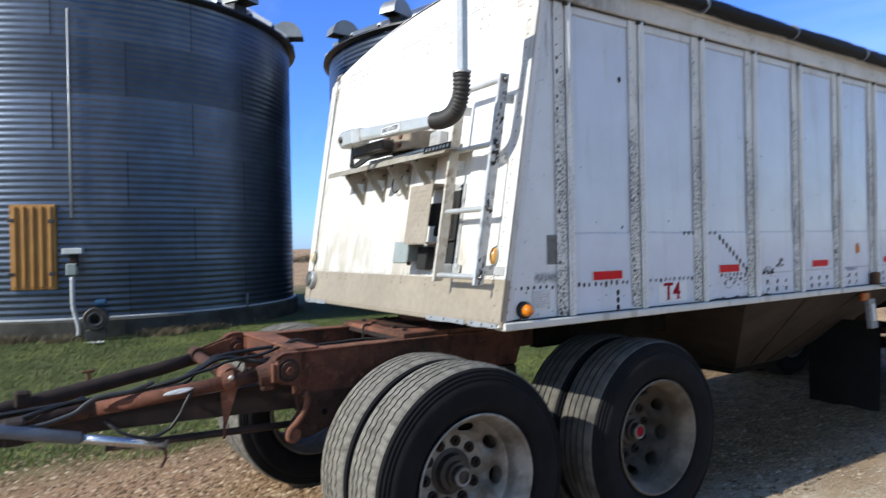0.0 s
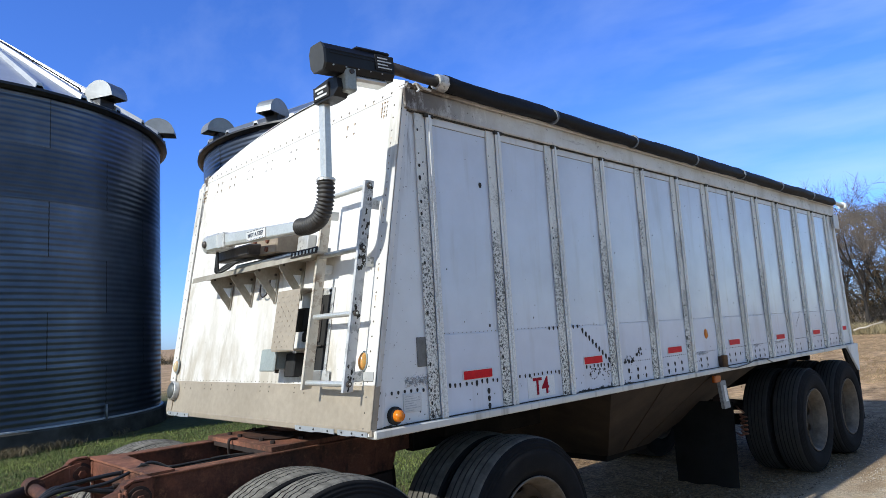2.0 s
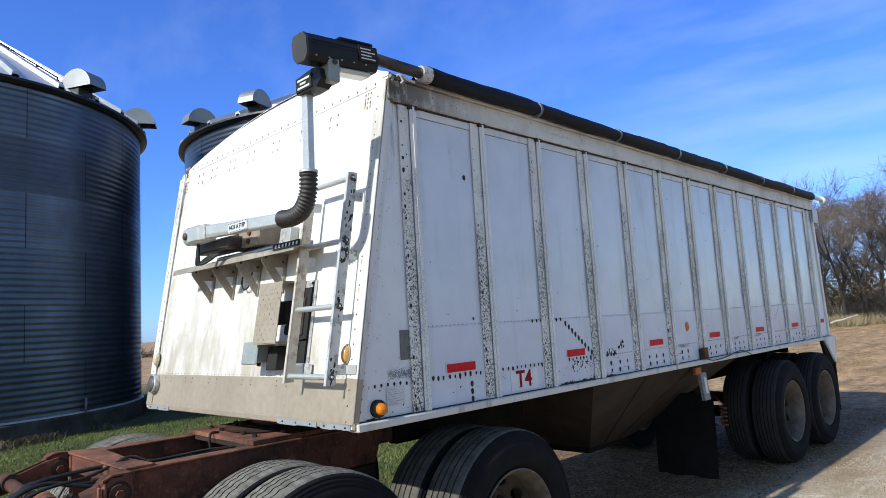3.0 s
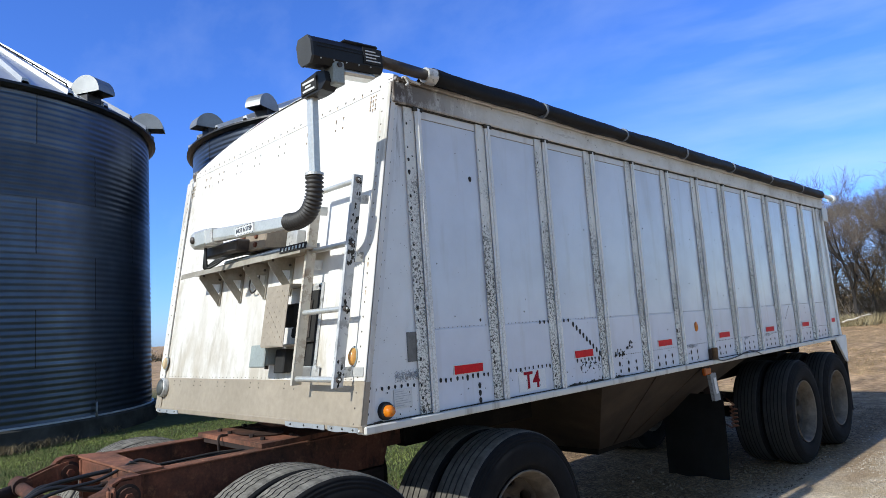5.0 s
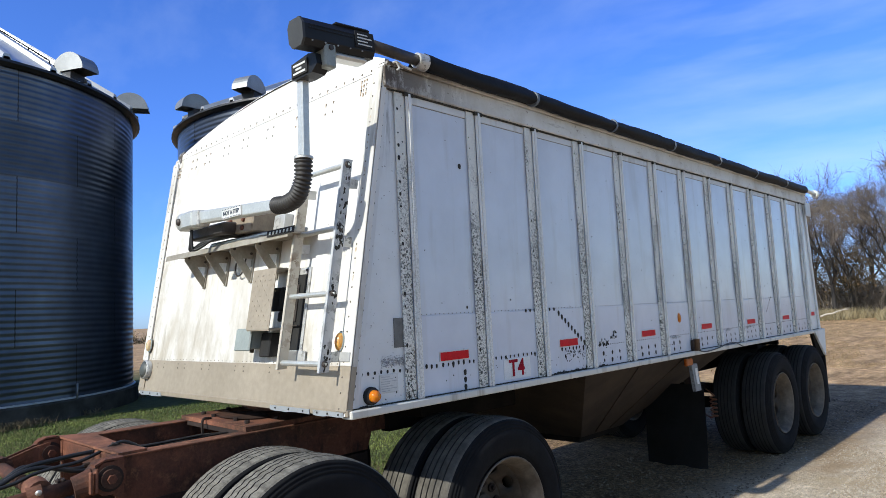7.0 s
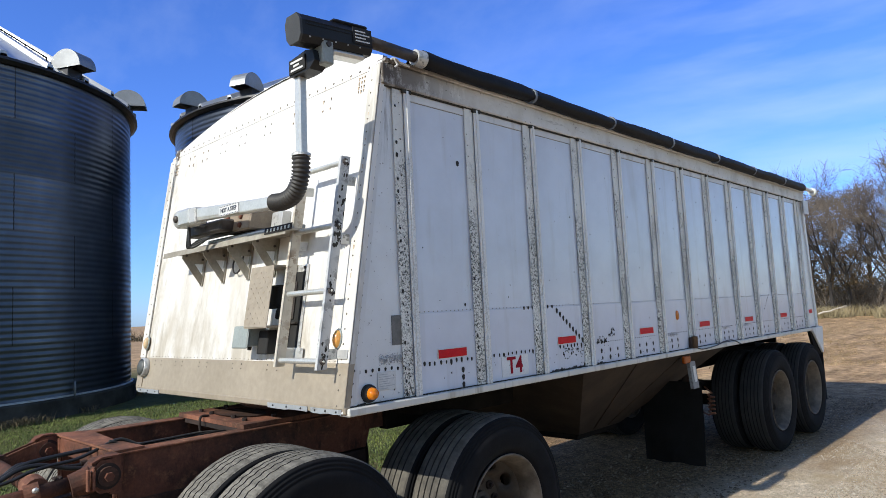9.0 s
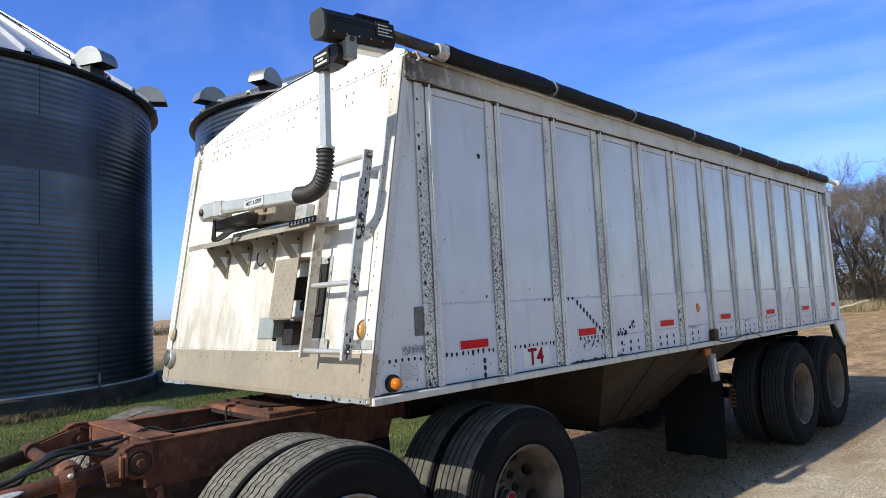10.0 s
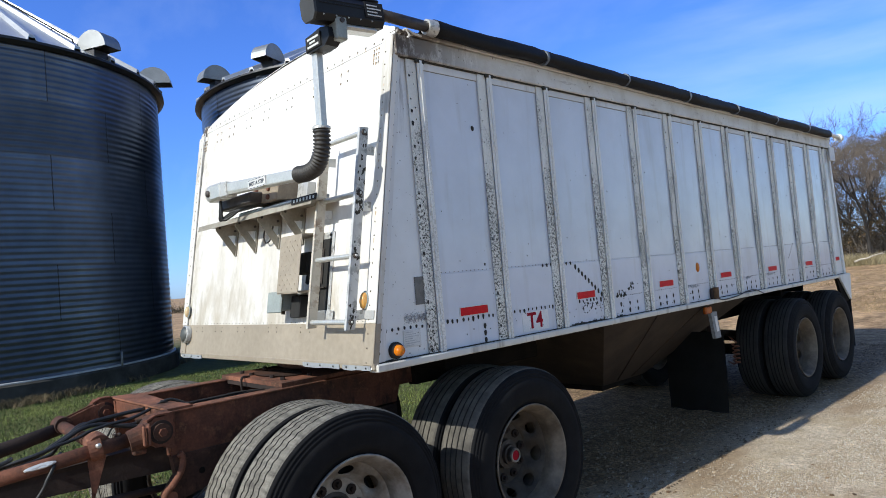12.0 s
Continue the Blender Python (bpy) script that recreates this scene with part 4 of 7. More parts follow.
    for y in (0.70, W - 0.78):
        part("chassis_rail", box((0.85, y, 1.02), (2.15, y + 0.08, ZB - 0.012), 0.006), M["black_frame"], trailer)
        part("chassis_rail", box((4.1, y, 0.95), (XR, y + 0.08, ZB - 0.012), 0.006), M["black_frame"], trailer)
    for x in (0.9, 4.45, 5.4, 6.7, 7.45):
        part("cross_member", box((x, 0.45, 1.12), (x + 0.06, W - 0.45, ZB - 0.014), 0.005), M["black_frame"], trailer)
    for x in (6.03, 7.26):
        bm = tube([(x, 0.3, 0.54), (x, W - 0.3, 0.54)], 0.065, 16)
        part("axle", bm, M["black_frame"], trailer)
        for y in (0.68, W - 0.76):
            part("spring_hanger", box((x - 0.75, y, 0.72), (x - 0.63, y + 0.1, 1.0), 0.01), M["rust_dark"], trailer)
            part("leaf_spring", prism([(x - 0.55, y, 0.80), (x, y, 0.66), (x + 0.55, y, 0.80), (x + 0.55, y, 0.84), (x, y, 0.76), (x - 0.55, y, 0.84)], (0, 0.09, 0)), M["rust_dark"], trailer)
    coil = [(5.30 + 0.034 * math.cos(k * 0.9), 0.475 + 0.034 * math.sin(k * 0.9), 0.71 - 0.0062 * k) for k in range(38)]
    part("air_line_coil", tube([(5.34, 0.56, 0.78)] + coil + [(5.36, 0.60, 0.50)], 0.009, 6), M["rust_light"], trailer, "dirty orange coiled air line", smooth=True)
    # bracket and flaps at the tail
    ol = [(7.44, -0.0225, 1.258), (7.46, -0.0225, 1.293), (7.865, -0.0225, 1.303), (7.815, -0.0225, 0.965), (7.785, -0.0225, 0.970)]
    part("tail_bracket", prism(ol, (0, 0.022, 0)), M["trim_white"], trailer, "white triangular tail bracket")
    part("tail_gusset", prism([(7.38, 0.004, 1.262), (7.46, 0.004, 1.262), (7.81, 0.004, 0.962), (7.79, 0.004, 0.948), (7.55, 0.004, 0.965)], (0, 0.03, 0)), M["black_frame"], trailer, "black gusset behind the tail bracket")
    for y in (-0.005, W - 0.615):
        part("rear_mud_flap", box((XR + 0.046, y, 0.35), (XR + 0.058, y + 0.62, 0.985), 0.003), M["black_plastic"], trailer)
    bm = bmesh.new()
    grid = []
    for i in range(9):
        z = 0.99 - 0.0915 * i
        row_ = []
        for j in range(9):
            y = 0.02 + 0.0725 * j
            low_edge = 0.03 * noise.noise((y * 6, 2, 0)) if i == 8 else 0.0
            row_.append(bm.verts.new((4.02 + 0.018 * math.sin(9 * y + 1.2 * i * 0.3) * i / 8 - 0.006 * i, y + 0.008 * noise.noise((i * 0.6, j, 1)), z + low_edge)))
        grid.append(row_)
    for p, q in zip(grid, grid[1:]):
        for j in range(8):
            bm.faces.new((p[j], p[j + 1], q[j + 1], q[j]))
    bmesh.ops.solidify(bm, geom=bm.faces[:], thickness=0.012)
    part("mud_flap", bm, M["flap"], trailer, "black rubber mud flap hanging ahead of the wheels")
    part("flap_bracket", prism([(3.80, 0.018, 1.19), (3.915, 0.018, 1.19), (3.965, 0.018, 0.95), (3.85, 0.018, 0.95)], (0, 0.03, 0)), M["flap_plate"], trailer, "dented grey flap bracket with a pale sticker")
    part("bracket_sticker", prism([(3.855, 0.0135, 1.15), (3.90, 0.0135, 1.15), (3.925, 0.0135, 1.01), (3.882, 0.0135, 1.01)], (0, 0.004, 0)), M["white_decal"], trailer)


build_body()


def build_side_details():
    # red reflectors on white backing: place along the side, height, length
    for x, z, w in ((0.645, 1.487, 0.228), (1.789, 1.485, 0.212), (2.933, 1.484, 0.222), (4.075, 1.486, 0.222), (5.22, 1.482, 0.222), (6.345, 1.482, 0.225), (7.46, 1.488, 0.14)):
        ref = part("reflector", box((x, 0.0105, z), (x + w, 0.0135, z + 0.046), 0.001), M["red"], trailer, "red reflective strip")
        part("backing", box((x - 0.007, 0.0138, z - 0.003), (x + w + 0.007, 0.0176, z + 0.052), 0.0), M["white_decal"], ref)
    part("grey_sticker", box((0.319, 0.016, 1.582), (0.402, 0.0205, 1.733), 0.001), M["grey_decal"], trailer, "faded grey square sticker")
    part("number_panel", box((1.185, 0.0155, 1.328), (1.45, 0.0176, 1.45), 0.0), M["number_white"], trailer, "cleaner white patch behind the lettering")
    lettering("T4", 0.140, M["red_text"], pose(1.312, 0.0140, 1.388, 90, 0, 0), trailer, "unit_lettering", "dark red T4 lettering")
    # paper label with bars for its print
    lab = part("paper_label", box((0.211, 0.016, 1.364), (0.332, 0.0205, 1.455), 0.001), M["white_decal"], trailer, "weathered white data label")
    for k in range(7):
        part("print_bar", box((0.22, 0.0142, 1.372 + 0.0115 * k), (0.22 + 0.055 + 0.045 * ((k * 5) % 3) / 2, 0.0156, 1.375 + 0.0115 * k), 0.0), M["smudge"], lab)
    # amber marker lamps
    for x, z, r in ((0.150, 1.361, 0.042),):
        base = part("marker_lamp", lathe([(0.001, -0.002), (0.046, 0.0), (0.050, 0.010), (0.050, 0.030)], 28), M["cavity"], trailer, "round amber marker lamp on a black grommet", smooth=True)
        base.matrix_basis = Matrix.Translation((x, -0.004, z)) @ Matrix.Diagonal((0.88, 0.95, 0.88, 1.0))
        part("lens", lathe([(0.001, -0.042), (0.014, -0.040), (0.025, -0.034), (0.032, -0.022), (0.034, -0.002)], 28), M["amber"], base, "amber lens", smooth=True)
    plate = part("marker_lamp", lathe([(0.001, 0.004), (0.022, 0.006), (0.026, 0.012), (0.026, 0.016)], 20), M["amber"], trailer, "small oval amber marker", smooth=True)
    plate.matrix_basis = Matrix.Translation((3.625, 0.002, 1.608)) @ Matrix.Diagonal((1.0, 1.0, 1.6, 1.0))
    fit = part("junction_lamp", tube([(3.868, -0.016, 1.31), (3.864, -0.016, 1.41)], [0.026, 0.029], 14), M["rust_side"], trailer, "rusty brown side fitting")
    # added box that gives the fitting its dark left side
    part("fitting_clip", box((3.805, -0.010, 1.312), (3.842, 0.014, 1.405), 0.006), M["rust_dark"], fit, "dark left side of the side fitting")
    part("wire", tube(bend([(3.86, -0.02, 1.32), (3.99, -0.03, 1.29), (4.30, -0.03, 1.30), (4.52, -0.028, 1.325), (4.72, -0.028, 1.325), (4.95, -0.02, 1.27)], 6), 0.005, 6), M["hose"], trailer, "thin dangling wire")
    part("side_marker", box((3.648, -0.012, 1.188), (3.768, 0.02, 1.250), 0.008), M["amber_brown"], trailer, "amber side marker lamp under the rail")
    # grimy rivets
    rng = random.Random(5)
    bm = bmesh.new()

    def dot(x, z, r=0.008, y=0.016, tall=1.5):
        n, r = 8, r * 1.0
        top = bm.verts.new((x, y - 0.004, z))
        ring = [bm.verts.new((x + r * math.cos(2 * math.pi * i / n), y + 0.0005, z + r * (tall if math.sin(2 * math.pi * i / n) < 0 else 1.0) * math.sin(2 * math.pi * i / n))) for i in range(n)]
        for i in range(n):
            bm.faces.new((ring[i], ring[(i + 1) % n], top))

    x = 0.10
    while x < 0.41:
        dot(x, 1.468 + rng.uniform(-0.003, 0.003), 0.008, 0.020)
        x += 0.042
    for a, e, z, r in ((0.535, 0.96, 1.470, 0.0085), (1.124, 1.53, 1.467, 0.0085), (1.815, 2.11, 1.469, 0.010)):
        x = a
        while x < e:
            dot(x + rng.uniform(-0.005, 0.005), z + rng.uniform(-0.003, 0.003), r * rng.uniform(0.75, 1.25), 0.016, rng.uniform(1.5, 2.6))
            x += 0.043
    for k in range(3):
        dot(0.841, 1.332 + 0.041 * k, 0.013, 0.016, 1.7)
    for k in range(9):
        dot(1.800 + 0.0365 * k, 1.715 - 0.0265 * k, 0.0125, 0.016, 2.2)
    for x in (1.70, 1.75, 1.44, 1.485, 1.53, 1.575):
        dot(x, 1.740, 0.010, 0.017, 1.6)
    for bay in range(3, 12):
        cols = 2 if bay in (5, 9) else 3
        for i in range(cols):
            for j in range(2):
                if rng.random() < (0.97 if bay < 10 else 0.7):
                    dot(POSTS[bay] + 0.185 + 0.115 * i + rng.uniform(-0.006, 0.006), 1.352 + 0.052 * j, 0.0125 * rng.uniform(0.8, 1.15), 0.016, 1.7)
        for i in range(12):
            dot(POSTS[bay] + 0.12 + 0.033 * i, 1.462, 0.0035, 0.016, 1.4)
    for k in range(6):
        dot(5.83 + 0.034 * k, 1.60 + 0.030 * k, 0.008)
    for k in range(34):
        dot(2.29 + rng.uniform(0, 0.13), 1.472 + rng.gauss(0, 0.012), rng.uniform(0.003, 0.010))
    for k in range(16):
        dot(2.50 + rng.gauss(0, 0.03), 1.525 + rng.gauss(0, 0.02), rng.uniform(0.003, 0.009), 0.016, 2.0)
    for k in range(46):
        dot(rng.uniform(1.84, 2.10), 1.455 - abs(rng.gauss(0, 0.035)), rng.uniform(0.002, 0.006), 0.016, 2.0)
    for k in range(90):
        dot(rng.uniform(0.5, 7.2), rng.uniform(1.35, 2.8), rng.uniform(0.002, 0.005), 0.018)
    for k in range(60):
        dot(rng.uniform(0.09, 4.4), rng.uniform(1.33, 1.47), rng.uniform(0.002, 0.004), 0.016)
    dot(0.885, 2.60, 0.014, 0.020)
    dot(0.89, 1.775, 0.008, 0.020)
    # ragged chips of peeled paint above the bottom rail
    for a, e, tall in ((1.70, 2.14, 0.024), (2.27, 2.38, 0.02), (2.83, 3.06, 0.008), (0.075, 0.13, 0.012)):
        x = a
        while x < e:
            w = rng.uniform(0.010, 0.022)
            hgt = tall * (0.25 + 0.75 * abs(noise.noise((x * 14, 3, 1))) * 1.8)
            v = [bm.verts.new(p) for p in ((x, 0.0172, 1.312), (x + w, 0.0172, 1.312), (x + w, 0.0172, 1.312 + hgt * rng.uniform(0.5, 1)), (x + w * 0.5, 0.0172, 1.312 + hgt * rng.uniform(0.9, 1.6)), (x, 0.0172, 1.312 + hgt * rng.uniform(0.5, 1)))]
            bm.faces.new(v)
            x += w
    part("grimy_rivets", bm, M["soot"], trailer, "dark grime-streaked rivet heads")["kind"] = "stuff"
    bm = bmesh.new()
    for k in range(420):
        dot(rng.uniform(0.225, 0.385), 1.514 + rng.gauss(0, 0.013), rng.uniform(0.0008, 0.0026), 0.0195, 1.0)
    for k in range(260):
        dot(rng.choice((3.49, 3.52, 4.66, 5.25)) + rng.gauss(0, 0.05), 1.45 + rng.gauss(0, 0.008), rng.uniform(0.001, 0.004), 0.016, 1.0)
    part("scuff_mark", bm, M["smudge"], trailer, "grey scuffed smear on the paint")["kind"] = "stuff"
    # fine seam rivets and post rivets
    bm = bmesh.new()
    for bay in range(12):
        a = POSTS[bay] + 0.055
        for k in range(14):
            dot(a + 0.034 * k, 1.744, 0.0032, 0.020, 1.0)
    part("seam_rivets", bm, M["rivet"], trailer)["kind"] = "stuff"
    bm = bmesh.new()
    for i, x in enumerate(POSTS):
        z = 1.33
        while z < 2.91:
            if rng.random() < 0.7:
                dot(x - 0.042 + rng.uniform(-0.004, 0.004), z, rng.uniform(0.003, 0.009) * (1.15 if z < 1.6 or i == 0 else 0.7), 0.006, rng.uniform(1.2, 2.2))
            if i == 0 and rng.random() < 0.5:
                dot(x - 0.012, z + 0.02, rng.uniform(0.002, 0.005), 0.006)
            z += 0.066
    z = 1.36
    while z < 2.99:
        dot(face_x(z) + 0.035, z, 0.006, 0.010)
        z += 0.06
    part("post_rivets", bm, M["soot"], trailer)["kind"] = "stuff"


build_side_details()


def build_front_details():
    # rivet rows of the front wall
    bm = bmesh.new()
    rng = random.Random(9)

    def stud(y, z, r=0.006, off=0.0):
        n = 8
        c = on_face(y, z, off)
        top = bm.verts.new(c + Vector((-0.005, 0, 0)))
        ring = [bm.verts.new(c + Vector((LEAN_K * r * math.sin(a) - 0.0005, r * math.cos(a), r * math.sin(a)))) for a in (2 * math.pi * i / n for i in range(n))]
        for i in range(n):
            bm.faces.new((ring[i], ring[(i + 1) % n], top))

    seam = [(0.10 + 0.0785 * k, 3.062 - 0.010 * k / 29) for k in range(30)]
    for y, z in seam:
        stud(y, z, 0.0075, 0.0035)
    pairs = (0.46, 0.76, 1.09, 1.40, 1.66, 1.93, 2.14)
    for y in pairs:
        for dy in (-0.035, 0.035):
            for z in (2.915, 2.975):
                stud(y + dy, z, 0.0075)
    block = [(0.132 + 0.022 * k, 2.945 + 0.026 * j) for k in range(3) for j in range(4)]
    block += [(2.36 + 0.022 * k, 2.88 + 0.026 * j) for k in range(3) for j in range(4)]
    for y, z in block:
        stud(y, z, 0.005)
    stud(0.256, 3.139, 0.011)
    stud(1.628, 3.110, 0.009)
    for k in range(46):
        stud(0.12 + 0.048 * k, 1.524, 0.003)
    for y in (0.62, 0.72, 1.0, 1.1, 1.42, 1.52, 1.76, 1.86, 2.08, 2.18):
        for z in (1.470, 1.496):
            stud(y, z, 0.005, 0.004)
    for k in range(24):
        z = 1.32 + 0.072 * k
        stud(0.055, z, 0.005, 0.012)
        stud(far_edge(z) - 0.05, z, 0.005, 0.012)
    part("front_rivets", bm, M["rivet"], trailer)["kind"] = "stuff"
    bm = bmesh.new()
    tears = block + [(y + dy, z) for y in pairs[:2] + pairs[5:] for dy in (-0.035, 0.035) for z in (2.915, 2.975)] + [p for k, p in enumerate(seam) if k % 3 != 1]
    tears += [(0.055, 1.95 + 0.14 * k) for k in range(7)] + [(W, 1.95 + 0.14 * k) for k in range(7)]
    for y, z in tears:
        off = 0.0128 if y < 0.08 or y > W - 0.02 else 0.0042
        wd, ln = rng.uniform(0.003, 0.0065), rng.uniform(0.008, 0.026)
        v = [bm.verts.new(on_face(y + dy, z + dz, off)) for dy, dz in ((-wd, 0.004), (wd, 0.004), (wd * 0.7, -ln * 0.6), (0, -ln), (-wd * 0.7, -ln * 0.6))]
        bm.faces.new(v)
    part("rust_staining", bm, M["tear"], trailer, "brown rust tears below the rivets")["kind"] = "stuff"
    # lamps of the front wall
    for y, z, mat_, r, n in ((0.098, 1.632, "amber_pale", 0.036, "tall amber reflector lamp"), (2.345, 1.616, "faded", 0.034, "faded pale amber reflector")):
        lamp = part("front_lamp", lathe([(r + 0.005, 0.0), (r + 0.005, -0.006), (r, -0.008)], 24), M["box_grey"], trailer, n, smooth=True)
        lamp.matrix_basis = Matrix.Translation(on_face(y, z, 0.012)) @ FACE_TURN @ pose(0, 0, 0, 0, 0, -90) @ Matrix.Diagonal((0.75, 1, 1.25, 1))
        part("lens", lathe([(0.001, -0.030), (r * 0.5, -0.028), (r * 0.9, -0.018), (r, -0.004)], 24), M[mat_], lamp, "amber lens", smooth=True)
    lamp = part("round_lamp", lathe([(0.066, 0.0), (0.066, -0.030), (0.058, -0.036)], 28), M["alu"], trailer, "round grey lamp in a pale ring", smooth=True)
    lamp.matrix_basis = Matrix.Translation(on_face(2.325, 1.447, 0.006)) @ FACE_TURN @ pose(0, 0, 0, 0, 0, -90)
    part("lens", lathe([(0.001, -0.050), (0.035, -0.047), (0.058, -0.034), (0.060, -0.02)], 28), M["clear"], lamp, "dull grey lens", smooth=True)
    # hose shelf and its brackets
    shelf = part("hose_shelf", face_box(0.42, 1.90, 2.205, 2.219, 0.0, 0.185, 0.002), M["shelf_grey"], trailer, "narrow aluminium shelf along the front wall")
    part("shelf_lip", face_box(0.42, 1.90, 2.183, 2.217, 0.186, 0.190, 0.001), M["shelf_grey"], shelf)
    for y in (1.645, 1.355, 1.05, 0.765):
        br = part("shelf_bracket", face_box(y, y + 0.028, 1.985, 2.204, 0.001, 0.012, 0.002), M["shelf_grey"], shelf)
        part("strut", prism([on_face(y + 0.006, z, o) for z, o in ((2.204, 0.17), (2.167, 0.17), (1.985, 0.012), (2.05, 0.012), (2.167, 0.11), (2.204, 0.11))], (0, 0.006, 0)), M["shelf_grey"], br)
        part("gusset", prism([on_face(y + 0.007, z, o) for z, o in ((2.204, 0.109), (2.167, 0.1095), (2.13, 0.08), (2.13, 0.013), (2.204, 0.013))], (0, 0.004, 0)), M["shelf_grey"], br)
        for z, o in ((2.185, 0.145), (2.16, 0.03)):
            part("bolt", tube([on_face(y + 0.0005, z, o), on_face(y + 0.0135, z, o)], 0.008, 8), M["hub"], br)
    part("step_plank", face_box(0.47, 1.36, 2.2205, 2.249, 0.035, 0.150, 0.004), M["jack_grey"], shelf, "dusty grey plank lying on the shelf")
    part("plank_lip", face_box(0.47, 1.30, 2.2205, 2.234, 0.1505, 0.183, 0.003), M["alu_clean"], shelf, "worn bright shelf edge")
    strip = part("grip_strip", face_box(0.36, 0.62, 2.200, 2.236, 0.1905, 0.196, 0.001), M["cavity"], shelf, "dark serrated grip strip")
    for i in range(7):
        part("grip_tooth", face_box(0.375 + 0.034 * i, 0.390 + 0.034 * i, 2.209, 2.227, 0.1965, 0.199, 0.001), M["alu_clean"], strip)
    loop = bend([on_face(1.21, 2.19, 0.02), on_face(1.225, 2.09, 0.03), on_face(1.19, 2.035, 0.03), on_face(1.135, 2.05, 0.03), on_face(1.115, 2.12, 0.03), on_face(1.12, 2.19, 0.02)], 6)
    part("wire_loop", tube(loop, 0.005, 6), M["hub"], shelf, "thin hanging wire loop", smooth=True)
    # checker-plate cover over a dark fitting
    cov = part("plate_cover", face_box(0.533, 0.763, 1.705, 2.030, 0.155, 0.160, 0.001), M["kick"], trailer, "bent checker-plate cover standing off the wall")
    part("cover_return", face_box(0.533, 0.763, 2.019, 2.031, 0.0, 0.155, 0.001), M["kick"], cov)
    part("cover_return", face_box(0.533, 0.763, 1.699, 1.711, 0.0, 0.155, 0.001), M["kick"], cov)
    for i in range(8):
        for j in range(11):
            if (i + j) % 2 == 0:
                part("plate_stud", face_box(0.543 + 0.027 * i, 0.561 + 0.027 * i, 1.722 + 0.027 * j, 1.730 + 0.027 * j, 0.160, 0.1618, 0.0), M["kick"], cov)
    fit = part("air_fitting", face_box(0.575, 0.685, 1.80, 1.928, 0.0, 0.085, 0.012), M["cavity"], trailer, "black air fitting behind the cover")
    part("fitting_neck", face_box(0.545, 0.605, 1.742, 1.80, 0.0, 0.075, 0.010), M["cavity"], fit)
    # framed opening behind the ladder; a black sheet stands for the shade inside
    rec = part("recess_frame", face_box(0.432, 0.612, 1.535, 2.030, 0.0, 0.010, 0.003), M["alu"], trailer, "framed opening in the front wall, its shade a black sheet")
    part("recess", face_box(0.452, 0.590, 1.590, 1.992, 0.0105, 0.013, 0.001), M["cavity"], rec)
    part("recess_shelf", face_box(0.46, 0.585, 1.715, 1.722, 0.013, 0.03, 0.001), M["hub"], rec)
    part("recess_rib", face_box(0.508, 0.530, 1.74, 1.94, 0.0132, 0.022, 0.002), M["hub"], rec)
    part("bolt", tube([on_face(0.462, 2.013, 0.0101), on_face(0.462, 2.013, 0.017)], 0.008, 8), M["hub"], rec)
    # grey junction box
    jb = part("junction_box", face_box(0.766, 0.910, 1.600, 1.706, 0.012, 0.115, 0.008), M["box_grey"], trailer, "grey-green junction box")
    part("lid", face_box(0.757, 0.919, 1.592, 1.714, 0.116, 0.130, 0.006), M["box_grey"], jb)
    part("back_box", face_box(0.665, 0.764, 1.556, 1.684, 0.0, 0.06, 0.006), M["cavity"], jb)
    part("cable_gland", tube([on_face(0.84, 1.600, 0.06), on_face(0.84, 1.578, 0.06)], 0.012, 10), M["hub"], jb)
    # ladder
    lad = part("ladder", face_box(0.385, 0.462, 1.536, 1.588, 0.0105, 0.016, 0.002), M["alu"], trailer, "scuffed aluminium ladder bolted to the front wall")
    part("foot_plate", face_box(0.010, 0.108, 1.537, 1.582, 0.0125, 0.018, 0.002), M["alu"], lad)
    for y, z in ((0.094, 2.40), (0.094, 1.537), (0.458, 1.537), (0.094, 2.10), (0.458, 2.10), (0.458, 2.40)):
        part("standoff", face_box(y - 0.004, y + 0.003, z, z + 0.05, 0.018, 0.07, 0.002), M["alu"], lad)
    for y, low_, high_ in ((0.096, 1.492, 2.552), (0.458, 1.500, 2.545)):
        metal = M["ladder"] if y < 0.2 else M["ladder_brown"]
        part("stringer", face_box(y - 0.004, y + 0.003, low_, high_, 0.066, 0.121, 0.002), metal, lad)
        part("stringer_web", face_box(y - 0.004, y + 0.014, low_, high_, 0.1212, 0.126, 0.002), metal, lad)
    for z in (1.532, 1.869, 2.196, 2.523):
        part("rung", tube([on_face(0.0925, z, 0.098), on_face(0.455, z, 0.098)], 0.0145, 12), M["alu_clean"], lad)
        b = part("bolt", lathe([(0.001, 0.0), (0.012, 0.001), (0.016, 0.006), (0.016, 0.012)], 12), M["hub"], lad)
        b.matrix_basis = Matrix.Translation(on_face(0.080, z, 0.098))
        part("bolt_hole", lathe([(0.001, -0.0015), (0.006, -0.001), (0.007, 0.001)], 10), M["alu_clean"], b)


build_front_details()


